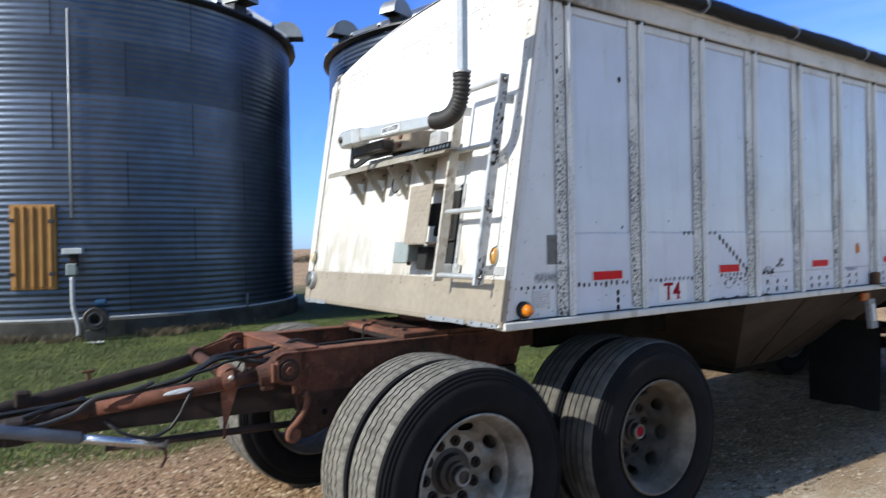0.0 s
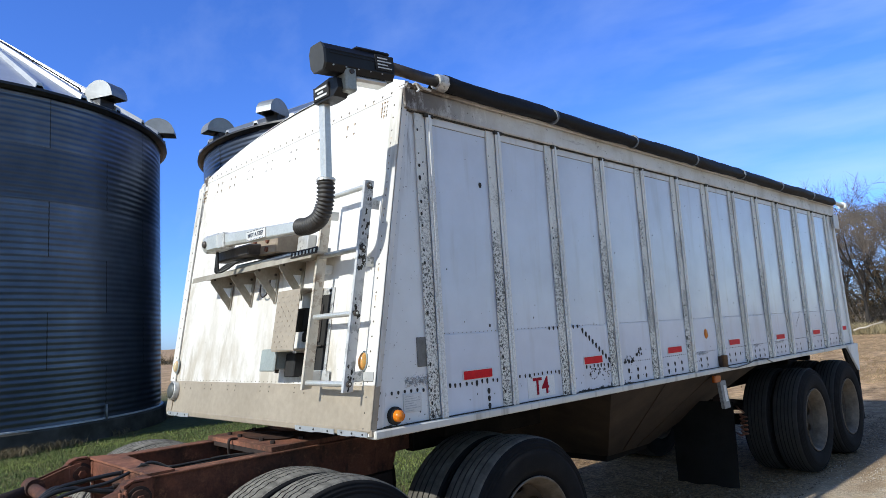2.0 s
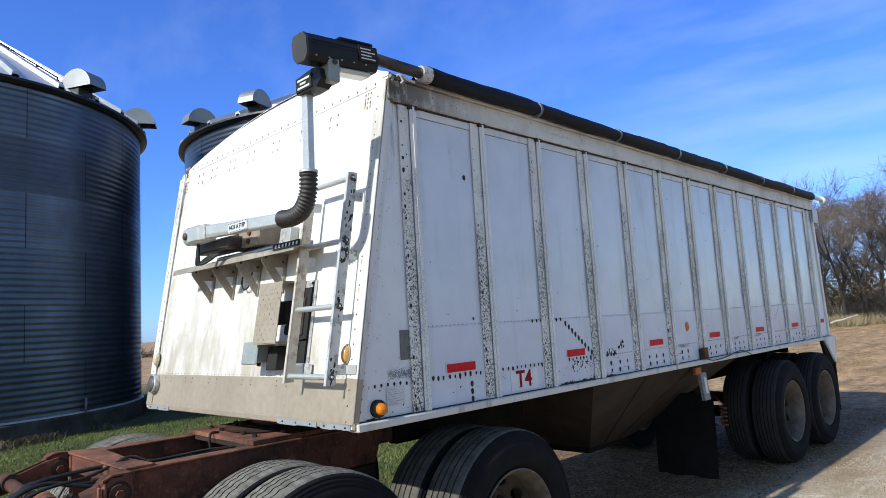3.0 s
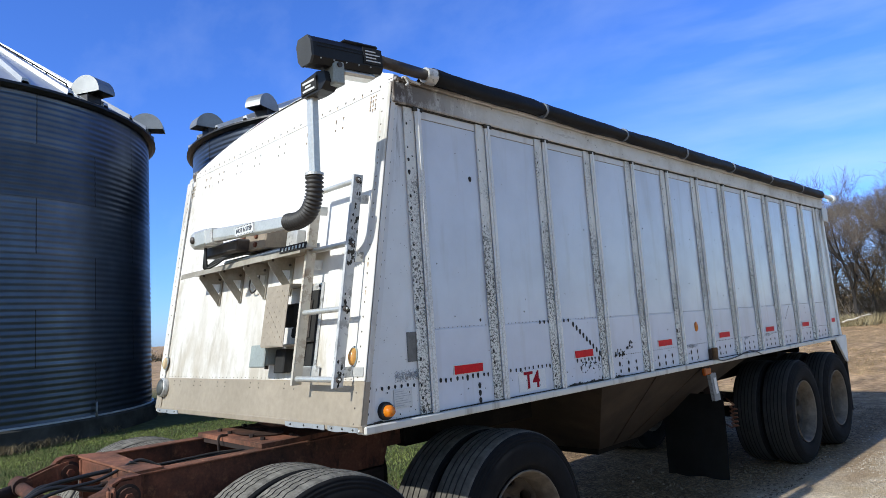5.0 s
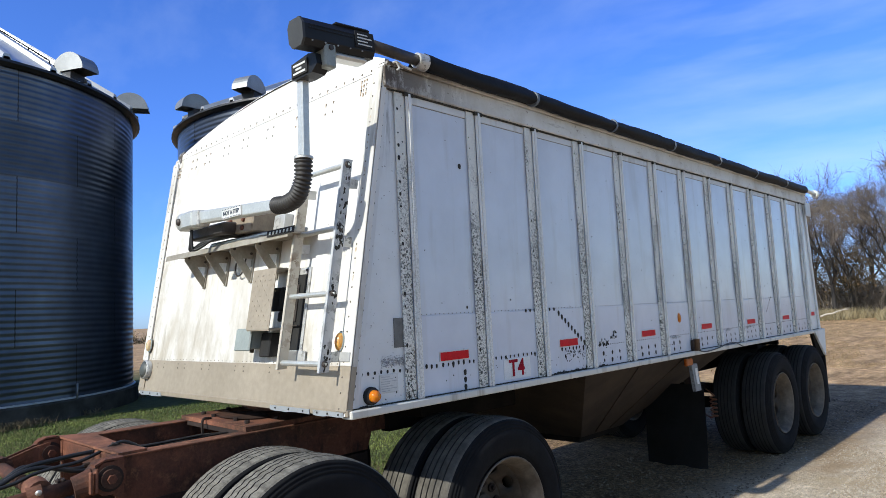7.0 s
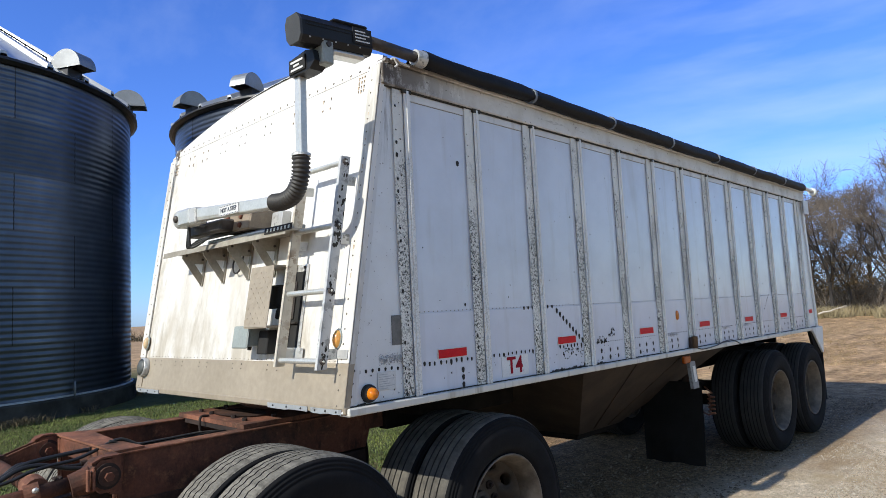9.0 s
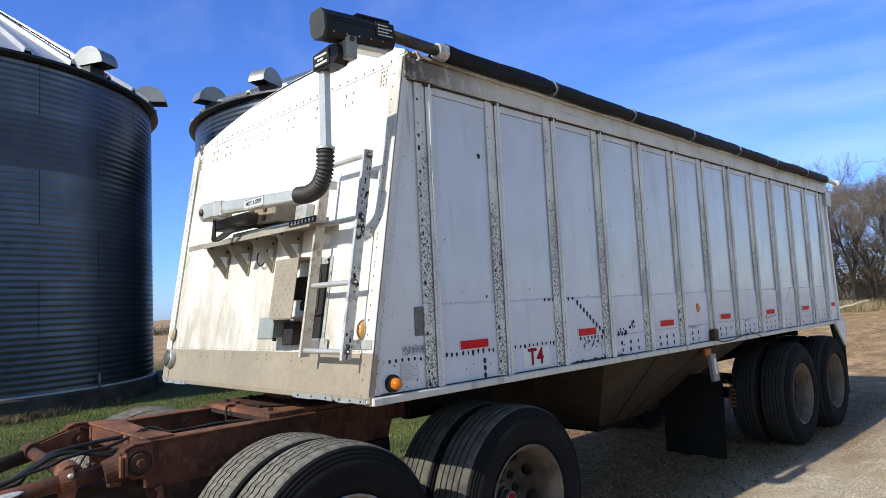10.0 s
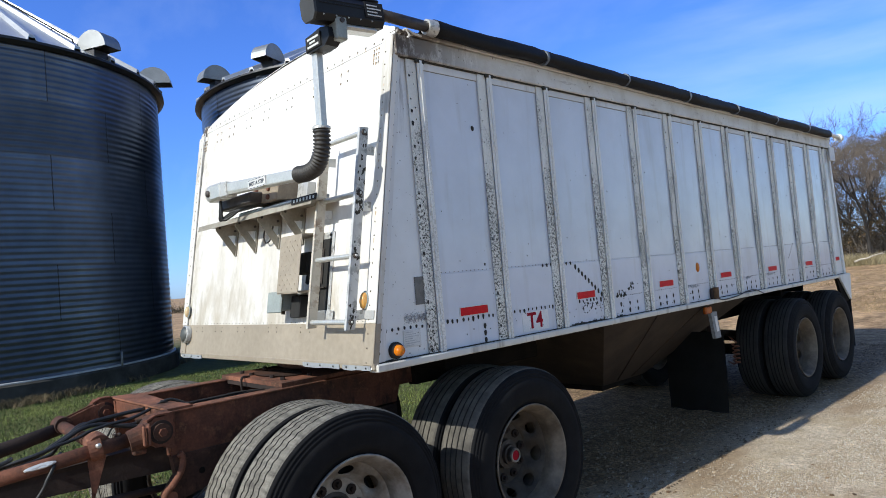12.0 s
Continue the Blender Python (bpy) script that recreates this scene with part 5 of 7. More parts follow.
def build_peeling():
    rng = random.Random(31)
    bm = bmesh.new()
    for zc in (1.532, 1.869, 2.15, 2.196, 2.33, 2.49):
        for _ in range(11):
            off, z = 0.098 + rng.gauss(0, 0.016), zc + rng.gauss(0, 0.04)
            if z < 1.50 or z > 2.54:
                continue
            r = rng.uniform(0.003, 0.011)
            ring = []
            for k in range(7):
                a, q = 2 * math.pi * k / 7, r * rng.uniform(0.4, 1.2)
                p = on_face(0.0914, z + 1.6 * q * math.sin(a), min(max(off + q * math.cos(a), 0.068), 0.119))
                ring.append(bm.verts.new(p))
            bm.faces.new(ring)
    part("peeled_patches", bm, M["seal"], trailer, "dark peeled paint round the ladder bolts")["kind"] = "stuff"


build_peeling()


def build_tarp_gear():
    AX, ROLL_Y, ROLL_Z = -0.16, -0.066, 3.115
    # rolled tarp along the top edge, its bindings and the drive tube
    bm = bmesh.new()
    n, sides = 130, 18
    straps = [0.52 + 1.013 * k for k in range(7)]
    rings = []
    for i in range(n + 1):
        x = 0.53 + 6.90 * i / n
        sag = 0.005 * math.sin(5.2 * x) * math.sin(1.3 * x) - 0.010 * x / 7
        fat = 0.0435 + 0.004 * math.sin(math.pi * ((x - 0.52) % 1.013) / 1.013)
        rings.append([])
        for k in range(sides):
            a = 2 * math.pi * k / sides
            r = fat + 0.007 * noise.noise((x * 2.2, 1.5 * math.cos(a), 1.5 * math.sin(a))) + 0.005 * noise.noise((x * 9, 3 * math.cos(a), 3 * math.sin(a))) + 0.003 * math.sin(a * 3 + x * 2)
            rings[-1].append(bm.verts.new((x, ROLL_Y + r * math.cos(a), ROLL_Z + sag + r * math.sin(a))))
    for a, b in zip(rings, rings[1:]):
        for k in range(sides):
            bm.faces.new((a[k], a[(k + 1) % sides], b[(k + 1) % sides], b[k]))
    bm.faces.new(rings[0])
    bm.faces.new(rings[-1])
    bmesh.ops.recalc_face_normals(bm, faces=bm.faces)
    roll = part("rolled_tarp", bm, M["tarp"], trailer, "black vinyl tarp rolled up along the top rail", smooth=True)
    for x in straps:
        z = ROLL_Z - 0.010 * x / 7
        if x < 1:
            part("binding", tube([(x - 0.035, ROLL_Y, z), (x + 0.03, ROLL_Y, z)], [0.042, 0.048], 20), M["alu"], roll, "pale steel collar")
        else:
            part("binding", tube([(x, ROLL_Y, z), (x + 0.02, ROLL_Y, z)], 0.050, 20), M["jack_grey"], roll, "grey binding strap")
    part("drive_tube", tube([(0.10, ROLL_Y, ROLL_Z), (0.50, ROLL_Y, ROLL_Z)], 0.030, 18), M["hub"], roll, smooth=True)
    part("drive_tube", tube([(7.40, ROLL_Y, ROLL_Z - 0.010), (7.86, ROLL_Y, ROLL_Z - 0.014)], 0.026, 14), M["alu_clean"], roll, "bare aluminium tube end", smooth=True)
    part("end_cup", tube([(7.83, ROLL_Y, ROLL_Z - 0.02), (7.90, ROLL_Y, ROLL_Z - 0.02)], 0.050, 16), M["alu_clean"], roll, "bare aluminium end cup")
    part("tail_plate", box((7.55, -0.024, 2.785), (7.76, -0.013, 2.965), 0.004), M["white_decal"], trailer)
    # strands of torn webbing at the front corner of the rail
    for k, pts in enumerate(([(0.33, -0.005, 3.060), (0.37, -0.028, 3.090), (0.42, -0.03, 3.075), (0.48, -0.03, 3.070)], [(0.37, -0.03, 3.088), (0.39, -0.032, 3.060), (0.375, -0.03, 3.045)])):
        part("torn_webbing", tube(bend(pts, 5), 0.006, 6), M["trim_white"], trailer, "frayed pale strap end", smooth=True)
    # tarp edge hanging between rail and roll
    bm = bmesh.new()
    pts = [(0.02, 3.105), (-0.02, 3.135), (-0.05, 3.158)]
    grid = [[bm.verts.new((0.5 + 6.9 * i / 40, y, z + 0.005 * noise.noise((i * 0.7, y * 9, 2)))) for y, z in pts] for i in range(41)]
    for a, b in zip(grid, grid[1:]):
        for j in range(len(pts) - 1):
            bm.faces.new((a[j], b[j], b[j + 1], a[j + 1]))
    part("tarp_edge", bm, M["tarp"], roll, smooth=True)
    # motor housing, its long axis tipped up a little towards the roll
    hexa = [(-0.040, -0.078), (0.040, -0.078), (0.064, -0.045), (0.066, 0.035), (0.044, 0.072), (-0.044, 0.072), (-0.066, 0.035), (-0.064, -0.045)]
    mot = part("tarp_motor", prism([(-0.21, y, z) for y, z in hexa], (0.42, 0, 0)), M["black_plastic"], trailer, "black-covered electric tarp motor on a swing arm")
    mot.matrix_basis = pose(-0.080, -0.088, 3.062, 0, -4.5, 0) @ Matrix.Diagonal((0.97, 0.86, 0.84, 1))
    part("end_cover", prism([(-0.225, 1.03 * y, 1.03 * z) for y, z in hexa], (0.014, 0, 0)), M["motor_end"], mot, "dull grey motor end cover")
    part("cover_step", box((-0.015, -0.050, 0.073), (0.205, 0.050, 0.096), 0.010), M["black_plastic"], mot)
    for z in (0.012, 0.030):
        part("cover_ridge", box((-0.19, -0.0695, z), (0.10, -0.0665, z + 0.006), 0.001), M["black_plastic"], mot)
    for k in range(5):
        part("cover_screw", tube([(-0.17 + 0.075 * k, -0.0625, -0.050), (-0.17 + 0.075 * k, -0.0565, -0.050)], 0.005, 8), M["alu"], mot)
    part("gear_case", box((-0.030, -0.046, -0.112), (0.175, 0.050, -0.0785), 0.014), M["alu_clean"], mot, "bare aluminium gear case")
    part("mark_plate", box((0.085, -0.0715, -0.035), (0.205, -0.0665, 0.060), 0.001), M["cavity"], mot)
    for k in range(4):
        part("mark_bar", box((0.098, -0.074, -0.022 + 0.019 * k), (0.188 - 0.025 * (k % 2), -0.0717, -0.015 + 0.019 * k), 0.0), M["white_decal"], mot)
    # swing arm: hinge, lower arm, bellows, upper arm, bracket
    low = box((AX - 0.028, 0.30, 2.290), (AX + 0.028, 1.12, 2.349), 0.006)
    for v in low.verts:
        v.co.z += 0.056 * (v.co.y - 0.30)
        v.co.z += 0.012 * (v.co.y - 0.30) * (1 if v.co.z > 2.34 else -0.4)
    arm = part("swing_arm", low, M["alu_clean"], trailer, "folding aluminium arm of the tarp motor")
    piv = part("arm_hinge", lathe([(0.001, -0.045), (0.045, -0.042), (0.055, -0.03), (0.055, 0.03), (0.045, 0.042), (0.001, 0.045)], 24), M["alu_clean"], arm, smooth=True)
    piv.matrix_basis = pose(AX, 1.325, 2.366, 0, 0, 90)
    pin = part("hinge_pin", lathe([(0.001, -0.058), (0.018, -0.056), (0.022, -0.048), (0.022, -0.03)], 16), M["hub"], arm, "dark hinge pin", smooth=True)
    pin.matrix_basis = pose(AX, 1.325, 2.366, 0, 0, -90)
    part("hinge_fork", box((AX - 0.045, 1.16, 2.315), (AX + 0.045, 1.315, 2.418), 0.014), M["alu_clean"], arm)
    part("fork_sleeve", box((AX - 0.040, 1.095, 2.318), (AX + 0.040, 1.175, 2.412), 0.008), M["alu"], arm)
    elbow = bend([(AX, 0.325, 2.322), (AX, 0.225, 2.316), (AX, 0.135, 2.342), (AX, 0.085, 2.415), (AX, 0.074, 2.525)], 22)
    radii = [0.0395 + (0.0055 if (i // 2) % 2 else -0.0025) for i in range(len(elbow))]
    part("bellows", tube(elbow, radii, 18), M["bellows"], arm, "ribbed dark rubber bellows", smooth=True)
    part("bellows_clip", tube([(AX, 0.0737, 2.508), (AX, 0.0737, 2.520)], 0.046, 20), M["alu"], arm)
    up = bmesh.new()
    put_box(up, (AX - 0.022, 0.047, 2.49), (AX + 0.022, 0.093, 2.93), 0.006)
    for v in up.verts:
        v.co.y -= 0.02 * (v.co.z - 2.49)
    part("upper_arm", up, M["alu_clean"], arm)
    part("knuckle", prism([(AX - 0.040, y, z) for y, z in ((0.092, 2.890), (0.092, 2.968), (-0.045, 2.984), (-0.100, 2.970), (-0.112, 2.918), (-0.070, 2.888), (0.0, 2.884))], (0.075, 0, 0)), M["black_plastic"], arm, "black cast arm knuckle")
    part("knuckle_plate", box((AX - 0.046, -0.042, 2.896), (AX - 0.0405, 0.088, 2.966), 0.001), M["cavity"], arm)
    for k in range(3):
        part("mark_bar", box((AX - 0.0485, -0.028 + 0.03 * (k % 2), 2.905 + 0.019 * k), (AX - 0.0462, 0.070 - 0.02 * (k % 2), 2.915 + 0.019 * k), 0.0), M["white_decal"], arm)
    jaw = part("motor_bracket", box((AX - 0.010, -0.138, 2.905), (AX + 0.055, -0.050, 3.022), 0.008), M["box_grey"], arm, "cast aluminium motor bracket")
    part("bolt", tube([(AX + 0.022, -0.146, 2.998), (AX + 0.022, -0.137, 2.998)], 0.013, 10), M["hub"], jaw)
    # hinge bracket on the wall
    hb = part("hinge_bracket", face_box(0.80, 1.12, 2.258, 2.376, 0.0, 0.195, 0.008), M["bracket_brown"], trailer, "bolted brown bracket carrying the arm")
    part("bracket_foot", face_box(0.98, 1.40, 2.262, 2.335, 0.120, 0.275, 0.010), M["hub"], hb, "dark hinge plate")
    part("side_cleat", face_box(0.685, 0.795, 2.262, 2.356, 0.001, 0.060, 0.004), M["alu"], hb)
    for y, z in ((0.90, 2.290), (0.90, 2.340), (1.05, 2.345)):
        b = part("bolt", lathe([(0.001, -0.012), (0.014, -0.011), (0.016, -0.004), (0.016, 0.0)], 12), M["rust"], hb)
        b.matrix_basis = Matrix.Translation(on_face(y, z, 0.195)) @ FACE_TURN @ pose(0, 0, 0, 0, 0, -90)
    part("warning_sticker", box((AX - 0.0325, 0.615, 2.314), (AX - 0.0285, 0.820, 2.368), 0.0), M["white_decal"], arm, "white not-a-step warning sticker")
    for z in (2.3165, 2.3625):
        for k in range(12):
            part("hazard_mark", box((AX - 0.0338, 0.620 + 0.0168 * k, z), (AX - 0.0326, 0.628 + 0.0168 * k, z + 0.004), 0.0), M["dark_decal"], arm)
    lettering("NOT A STEP", 0.031, M["dark_decal"], pose(AX - 0.0337, 0.7175, 2.3415, 90, 0, -90), arm, "warning_lettering", "small dark NOT A STEP lettering")
    # motor cables
    for k in range(3):
        pts = bend([(AX + 0.01, 1.27, 2.33), (AX + 0.012, 1.275 + 0.012 * k, 2.24), (AX + 0.02, 1.272 + 0.02 * k, 2.195), (AX + 0.05, 1.23, 2.21 + 0.012 * k), (AX + 0.09, 1.14, 2.250), (AX + 0.16, 0.92, 2.262)], 6)
        part("cable", tube(pts, 0.008, 8), M["hose"], arm, smooth=True)


build_tarp_gear()

for wx in (6.03, 7.26):
    put_wheel(trailer, wx, -0.015, 0.578, -1, "brown", True, "steel", 20 * wx)
    put_wheel(trailer, wx, 0.575, 0.578, 1, "brown", False)
    put_wheel(trailer, wx, W + 0.015, 0.578, 1, "brown", False)
    put_wheel(trailer, wx, W - 0.605, 0.578, -1, "brown", False)

# ---- converter dolly ----
dolly = thing("converter_dolly", "rusty red-brown tandem converter dolly with drawbar, under the trailer's front", "dolly")


def build_dolly():
    RN, RF = 0.73, 1.59
    for y in (RN, RF - 0.07):
        part("frame_rail", prism([(-0.74, y, 0.93), (0.70, y, 0.93), (0.735, y, 1.03), (1.75, y, 1.03), (1.75, y, 1.145), (-0.74, y, 1.145)], (0, 0.07, 0)), M["rust"], dolly, "rusty steel frame rail")
        part("rail_cap", box((-0.74, y - 0.012, 1.146), (1.75, y + 0.082, 1.156), 0.003), M["rust_light"], dolly)
    part("front_cross_plate", box((-0.75, RN - 0.005, 1.065), (-0.71, RF + 0.005, 1.15), 0.006), M["rust"], dolly)
    part("top_gusset", prism([(-0.755, RN - 0.01, 1.158), (-0.755, RF + 0.01, 1.158), (-0.60, RF - 0.07, 1.158), (-0.64, RN + 0.30, 1.158), (-0.62, RN, 1.158)], (0, 0, 0.010)), M["rust_light"], dolly, "worn orange-brown gusset plate")
    plate = part("turntable_plate", prism([(-0.105, RN + 0.01, 1.158), (-0.070, RF - 0.01, 1.158), (0.52, RF - 0.01, 1.158), (0.52, RN + 0.01, 1.158)], (0, 0, 0.024)), M["rust_light"], dolly, "worn orange-brown turntable plate across the rails")
    part("plate_lip", prism([(-0.100, RN + 0.08, 1.130), (-0.066, RF - 0.08, 1.130), (-0.052, RF - 0.08, 1.130), (-0.086, RN + 0.08, 1.130)], (0, 0, 0.027)), M["rust_dark"], plate)
    part("grease_patch", lathe([(0.001, 0.0), (0.10, 0.0), (0.115, 0.004)], 18), M["rust_dim"], plate, "dark grease smeared on the plate").matrix_basis = pose(0.10, 1.16, 1.186, 90, 0, 0) @ Matrix.Diagonal((1.0, 1, 2.1, 1))
    for x, y in ((-0.03, 0.86), (-0.01, 1.02), (0.0, 1.30), (0.02, 1.47), (0.14, 0.84), (0.20, 1.50)):
        part("bolt", tube([(x, y, 1.183), (x, y, 1.199)], 0.014, 6), M["rust_dark"], plate)
    part("turntable", lathe([(0.001, 0.0), (0.42, 0.0), (0.44, 0.012), (0.44, 0.05), (0.001, 0.05)], 40), M["rust"], dolly, "greasy round turntable").matrix_basis = pose(0.62, 1.18, 1.20, 90, 0, 0)
    for x in (0.9, 1.6):
        part("cross_beam", box((x, RN, 1.03), (x + 0.1, RF, 1.12), 0.006), M["rust_dark"], dolly)
    part("upper_frame", box((0.40, 0.40, 1.19), (1.5, 1.92, 1.245), 0.006), M["black_frame"], dolly)
    # pivots: block on the rail end, eight-sided housing, strap bars, washer and bolt
    for y, s, px, pz in ((RN, -1, -0.815, 1.080), (RF, 1, -0.80, 1.090)):
        yc = y + 0.02 * s
        out = yc + 0.055 * s if s < 0 else yc - 0.055
        block = part("pivot_block", prism([(-0.752, yc - 0.055, 0.985), (-0.752, yc - 0.055, 1.163), (-0.79, yc - 0.055, 1.160), (-0.80, yc - 0.055, 1.0)], (0, 0.11, 0)), M["rust"], dolly, "rusty pivot block with a bolted cap")
        eight = [(px + 0.072 * math.cos(radians(22.5 + 45 * k)), yc - 0.062, pz + 0.076 * math.sin(radians(22.5 + 45 * k))) for k in range(8)]
        part("pivot_housing", prism(eight, (0, 0.124, 0)), M["rust"], block)
        part("bush_lip", tube([(px, yc - 0.070, pz), (px, yc + 0.070, pz)], 0.056, 24), M["rust_dark"], block)
        part("washer", tube([(px, yc - 0.084, pz), (px, yc + 0.084, pz)], 0.042, 20), M["rust_dim"], block)
        part("bolt", tube([(px, yc - 0.100, pz), (px, yc + 0.100, pz)], 0.020, 6), M["rust"], block)
        for dx in (-0.058, -0.080):
            part("strap_bar", box((px + dx - 0.006, yc - 0.080, pz - 0.050), (px + dx + 0.006, yc - 0.058, pz + 0.042), 0.003), M["rust_light"], block)
        part("strap_top", prism([(px - 0.062, yc - 0.064, pz + 0.066), (px - 0.02, yc - 0.064, pz + 0.084), (px + 0.035, yc - 0.064, pz + 0.084), (px + 0.035, yc - 0.064, pz + 0.076), (px - 0.02, yc - 0.064, pz + 0.076), (px - 0.062, yc - 0.064, pz + 0.056)], (0, 0.055, 0)), M["rust"], block)
        part("pivot_neck", tube([(px - 0.05, yc, pz - 0.012), (px - 0.125, yc - 0.012 * s, pz - 0.028)], [0.060, 0.050], 16), M["rust"], block)
        part("weld_bead", tube([(-0.7535, RN - 0.004 if s < 0 else RF - 0.074, 1.150), (-0.7535, RN - 0.004 if s < 0 else RF - 0.074, 0.96)], 0.007, 6), M["rust_light"], block)
    # drawbar legs
    near = [(-0.90, 0.735, 1.062), (-1.25, 0.800, 1.015), (-1.97, 0.95, 0.93), (-3.05, 1.13, 0.83)]
    farl = [(-1.00, 1.515, 1.062), (-1.25, 1.475, 1.018), (-1.97, 1.36, 0.925), (-3.05, 1.19, 0.83)]
    split = near[1:2] + [Vector(near[1]).lerp(Vector(near[2]), 0.52)]
    part("drawbar_leg", tube(near[:1] + split, [0.034, 0.033, 0.033], 16), M["rust"], dolly, "rusty tubular drawbar leg", smooth=True)
    part("leg_end", tube(split[1:] + near[2:], [0.034, 0.036, 0.036], 16), M["rust_dim"], dolly, "black end of the drawbar leg", smooth=True)
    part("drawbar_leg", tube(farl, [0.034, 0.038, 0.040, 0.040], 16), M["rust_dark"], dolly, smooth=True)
    for dy in (-0.035, 0.022):
        part("leg_bracket", prism([(-0.80, 1.575 + dy, 1.150), (-0.88, 1.565 + dy, 1.135), (-1.03, 1.505 + dy, 1.100), (-1.055, 1.495 + dy, 1.070), (-1.03, 1.505 + dy, 1.035), (-0.90, 1.56 + dy, 1.050), (-0.82, 1.575 + dy, 1.040)], (0, 0.012, 0)), M["rust_light"] if dy < 0 else M["rust"], dolly, "rusty triangular leg bracket")
    part("leg_joint", tube([(-1.035, 1.455, 1.072), (-1.035, 1.56, 1.070)], 0.045, 16), M["rust"], dolly)
    part("collar", tube([(-1.045, 0.762, 1.047), (-1.10, 0.773, 1.037)], 0.047, 18), M["rust_light"], dolly)
    part("collar", tube([(-1.055, 0.765, 1.055), (-1.055, 0.850, 1.064)], 0.050, 18), M["rust_light"], dolly)
    part("grease_plug", lathe([(0.001, -0.012), (0.010, -0.011), (0.013, -0.004), (0.013, 0.0)], 12), M["alu_clean"], dolly, "bright bare grease plug", smooth=True).matrix_basis = pose(-1.072, 0.722, 1.066, 30, 0, 0)
    part("bare_patch", lathe([(0.001, -0.004), (0.022, -0.003), (0.026, 0.003)], 16), M["bare"], dolly, "patch of bare bright metal").matrix_basis = pose(-1.30, 0.7715, 1.022, -28, -7.6, -10.5) @ Matrix.Diagonal((2.5, 1, 0.50, 1))
    for dx in (0.0, 0.022):
        part("weld_tab", box((-0.975 - dx, 0.740, 1.084), (-0.962 - dx, 0.775, 1.096), 0.003), M["rust_dark"], dolly)
    part("leg_clip", box((-0.93, 0.690, 0.985), (-0.87, 0.735, 1.010), 0.006), M["rust"], dolly)
    part("lower_beam", prism([(-0.30, 0.82, 0.83), (-0.30, 0.82, 0.98), (-0.80, 0.865, 0.985), (-2.2, 1.02, 0.90), (-3.05, 1.12, 0.82), (-3.05, 1.12, 0.75), (-2.2, 1.02, 0.825), (-1.6, 0.955, 0.850), (-1.1, 0.900, 0.843)], (0, 0.12, 0)), M["rust_dark"], dolly, "dark lower drawbar beam")
    part("cross_tube", tube([(-1.055, 0.80, 1.052), (-1.040, 1.47, 1.066)], 0.030, 16), M["rust"], dolly, smooth=True)
    part("hitch_eye", lathe([(0.055, 0.0), (0.075, 0.03), (0.10, 0.0), (0.075, -0.03)], 24, True), M["rust_dark"], dolly, smooth=True).matrix_basis = pose(-3.15, 1.16, 0.80, 90, 0, 0)
    part("gusset_web", prism([(-1.025, 0.775, 1.005), (-1.105, 0.785, 1.005), (-1.095, 0.785, 0.86), (-1.078, 0.785, 0.83)], (0, 0.008, 0)), M["rust_light"], dolly, "rusty triangular web plate")
    part("web_rod", tube([(-1.082, 0.80, 0.90), (-1.085, 0.81, 0.755)], 0.008, 8), M["rust"], dolly)
    part("drawbar_pin", tube([(-1.60, 1.44, 0.955), (-1.60, 1.44, 1.055)], 0.010, 8), M["rust"], dolly, "upright rusty pin on the drawbar leg")
    part("pin_handle", tube([(-1.63, 1.44, 1.05), (-1.57, 1.44, 1.056)], 0.007, 8), M["rust"], dolly)
    part("leg_lug", box((-1.93, 1.31, 0.93), (-1.86, 1.36, 1.01), 0.012), M["rust_dark"], dolly)
    # spring hanger under the front of the near and far rail
    for y in (RN - 0.01, RF - 0.03):
        ol = [(-0.745, 0.935), (-0.30, 0.935), (-0.32, 0.84), (-0.48, 0.775), (-0.62, 0.735), (-0.71, 0.715), (-0.775, 0.725), (-0.785, 0.765), (-0.73, 0.84)]
        part("spring_hanger", prism([(x, y, z) for x, z in ol], (0, 0.05, 0)), M["rust_dim"], dolly, "rusty hooked spring hanger")
        hook = bend([(-0.715, y - 0.02, 0.945), (-0.700, y - 0.02, 0.92), (-0.712, y - 0.02, 0.86), (-0.755, y - 0.02, 0.805), (-0.793, y - 0.02, 0.770), (-0.800, y - 0.02, 0.735), (-0.775, y - 0.02, 0.718), (-0.745, y - 0.02, 0.735)], 6)
        part("hanger_hook", tube(hook, 0.017, 8), M["rust_light"], dolly, smooth=True)
        part("hanger_pin", tube([(-0.765, y - 0.03, 0.748), (-0.765, y + 0.06, 0.748)], 0.026, 14), M["rust_light"], dolly)
        # black disc on the plate stands for the dark inside of a hole
        part("hanger_hole", tube([(-0.60, y - 0.003, 0.83), (-0.60, y + 0.01, 0.83)], 0.016, 12), M["black_frame"], dolly)
        part("equaliser", prism([(-0.35, y, 0.72), (0.10, y, 0.60), (0.47, y, 0.70), (0.66, y, 0.66), (0.69, y, 0.70), (0.69, y, 0.92), (0.47, y, 0.92), (-0.35, y, 0.80)], (0, 0.07, 0)), M["rust_dark"], dolly)
    for x in (-0.17, 1.07):
        part("axle", tube([(x, 0.3, 0.55), (x, W - 0.3, 0.55)], 0.065, 16), M["rust_dark"], dolly, smooth=True)
    # swung-up jack leg
    jack = part("jack_leg", tube([(-1.705, 0.752, 0.882), (-2.37, 0.83, 1.045)], 0.0275, 20), M["jack_grey"], dolly, "grey jack leg swung up along the drawbar", smooth=True)
    part("inner_tube", tube([(-1.372, 0.720, 0.796), (-1.71, 0.753, 0.883)], 0.0205, 20), M["chrome"], jack, "bright steel inner tube", smooth=True)
    part("foot_pad", tube([(-1.364, 0.719, 0.794), (-1.374, 0.7205, 0.7965)], 0.027, 20), M["hub"], jack)
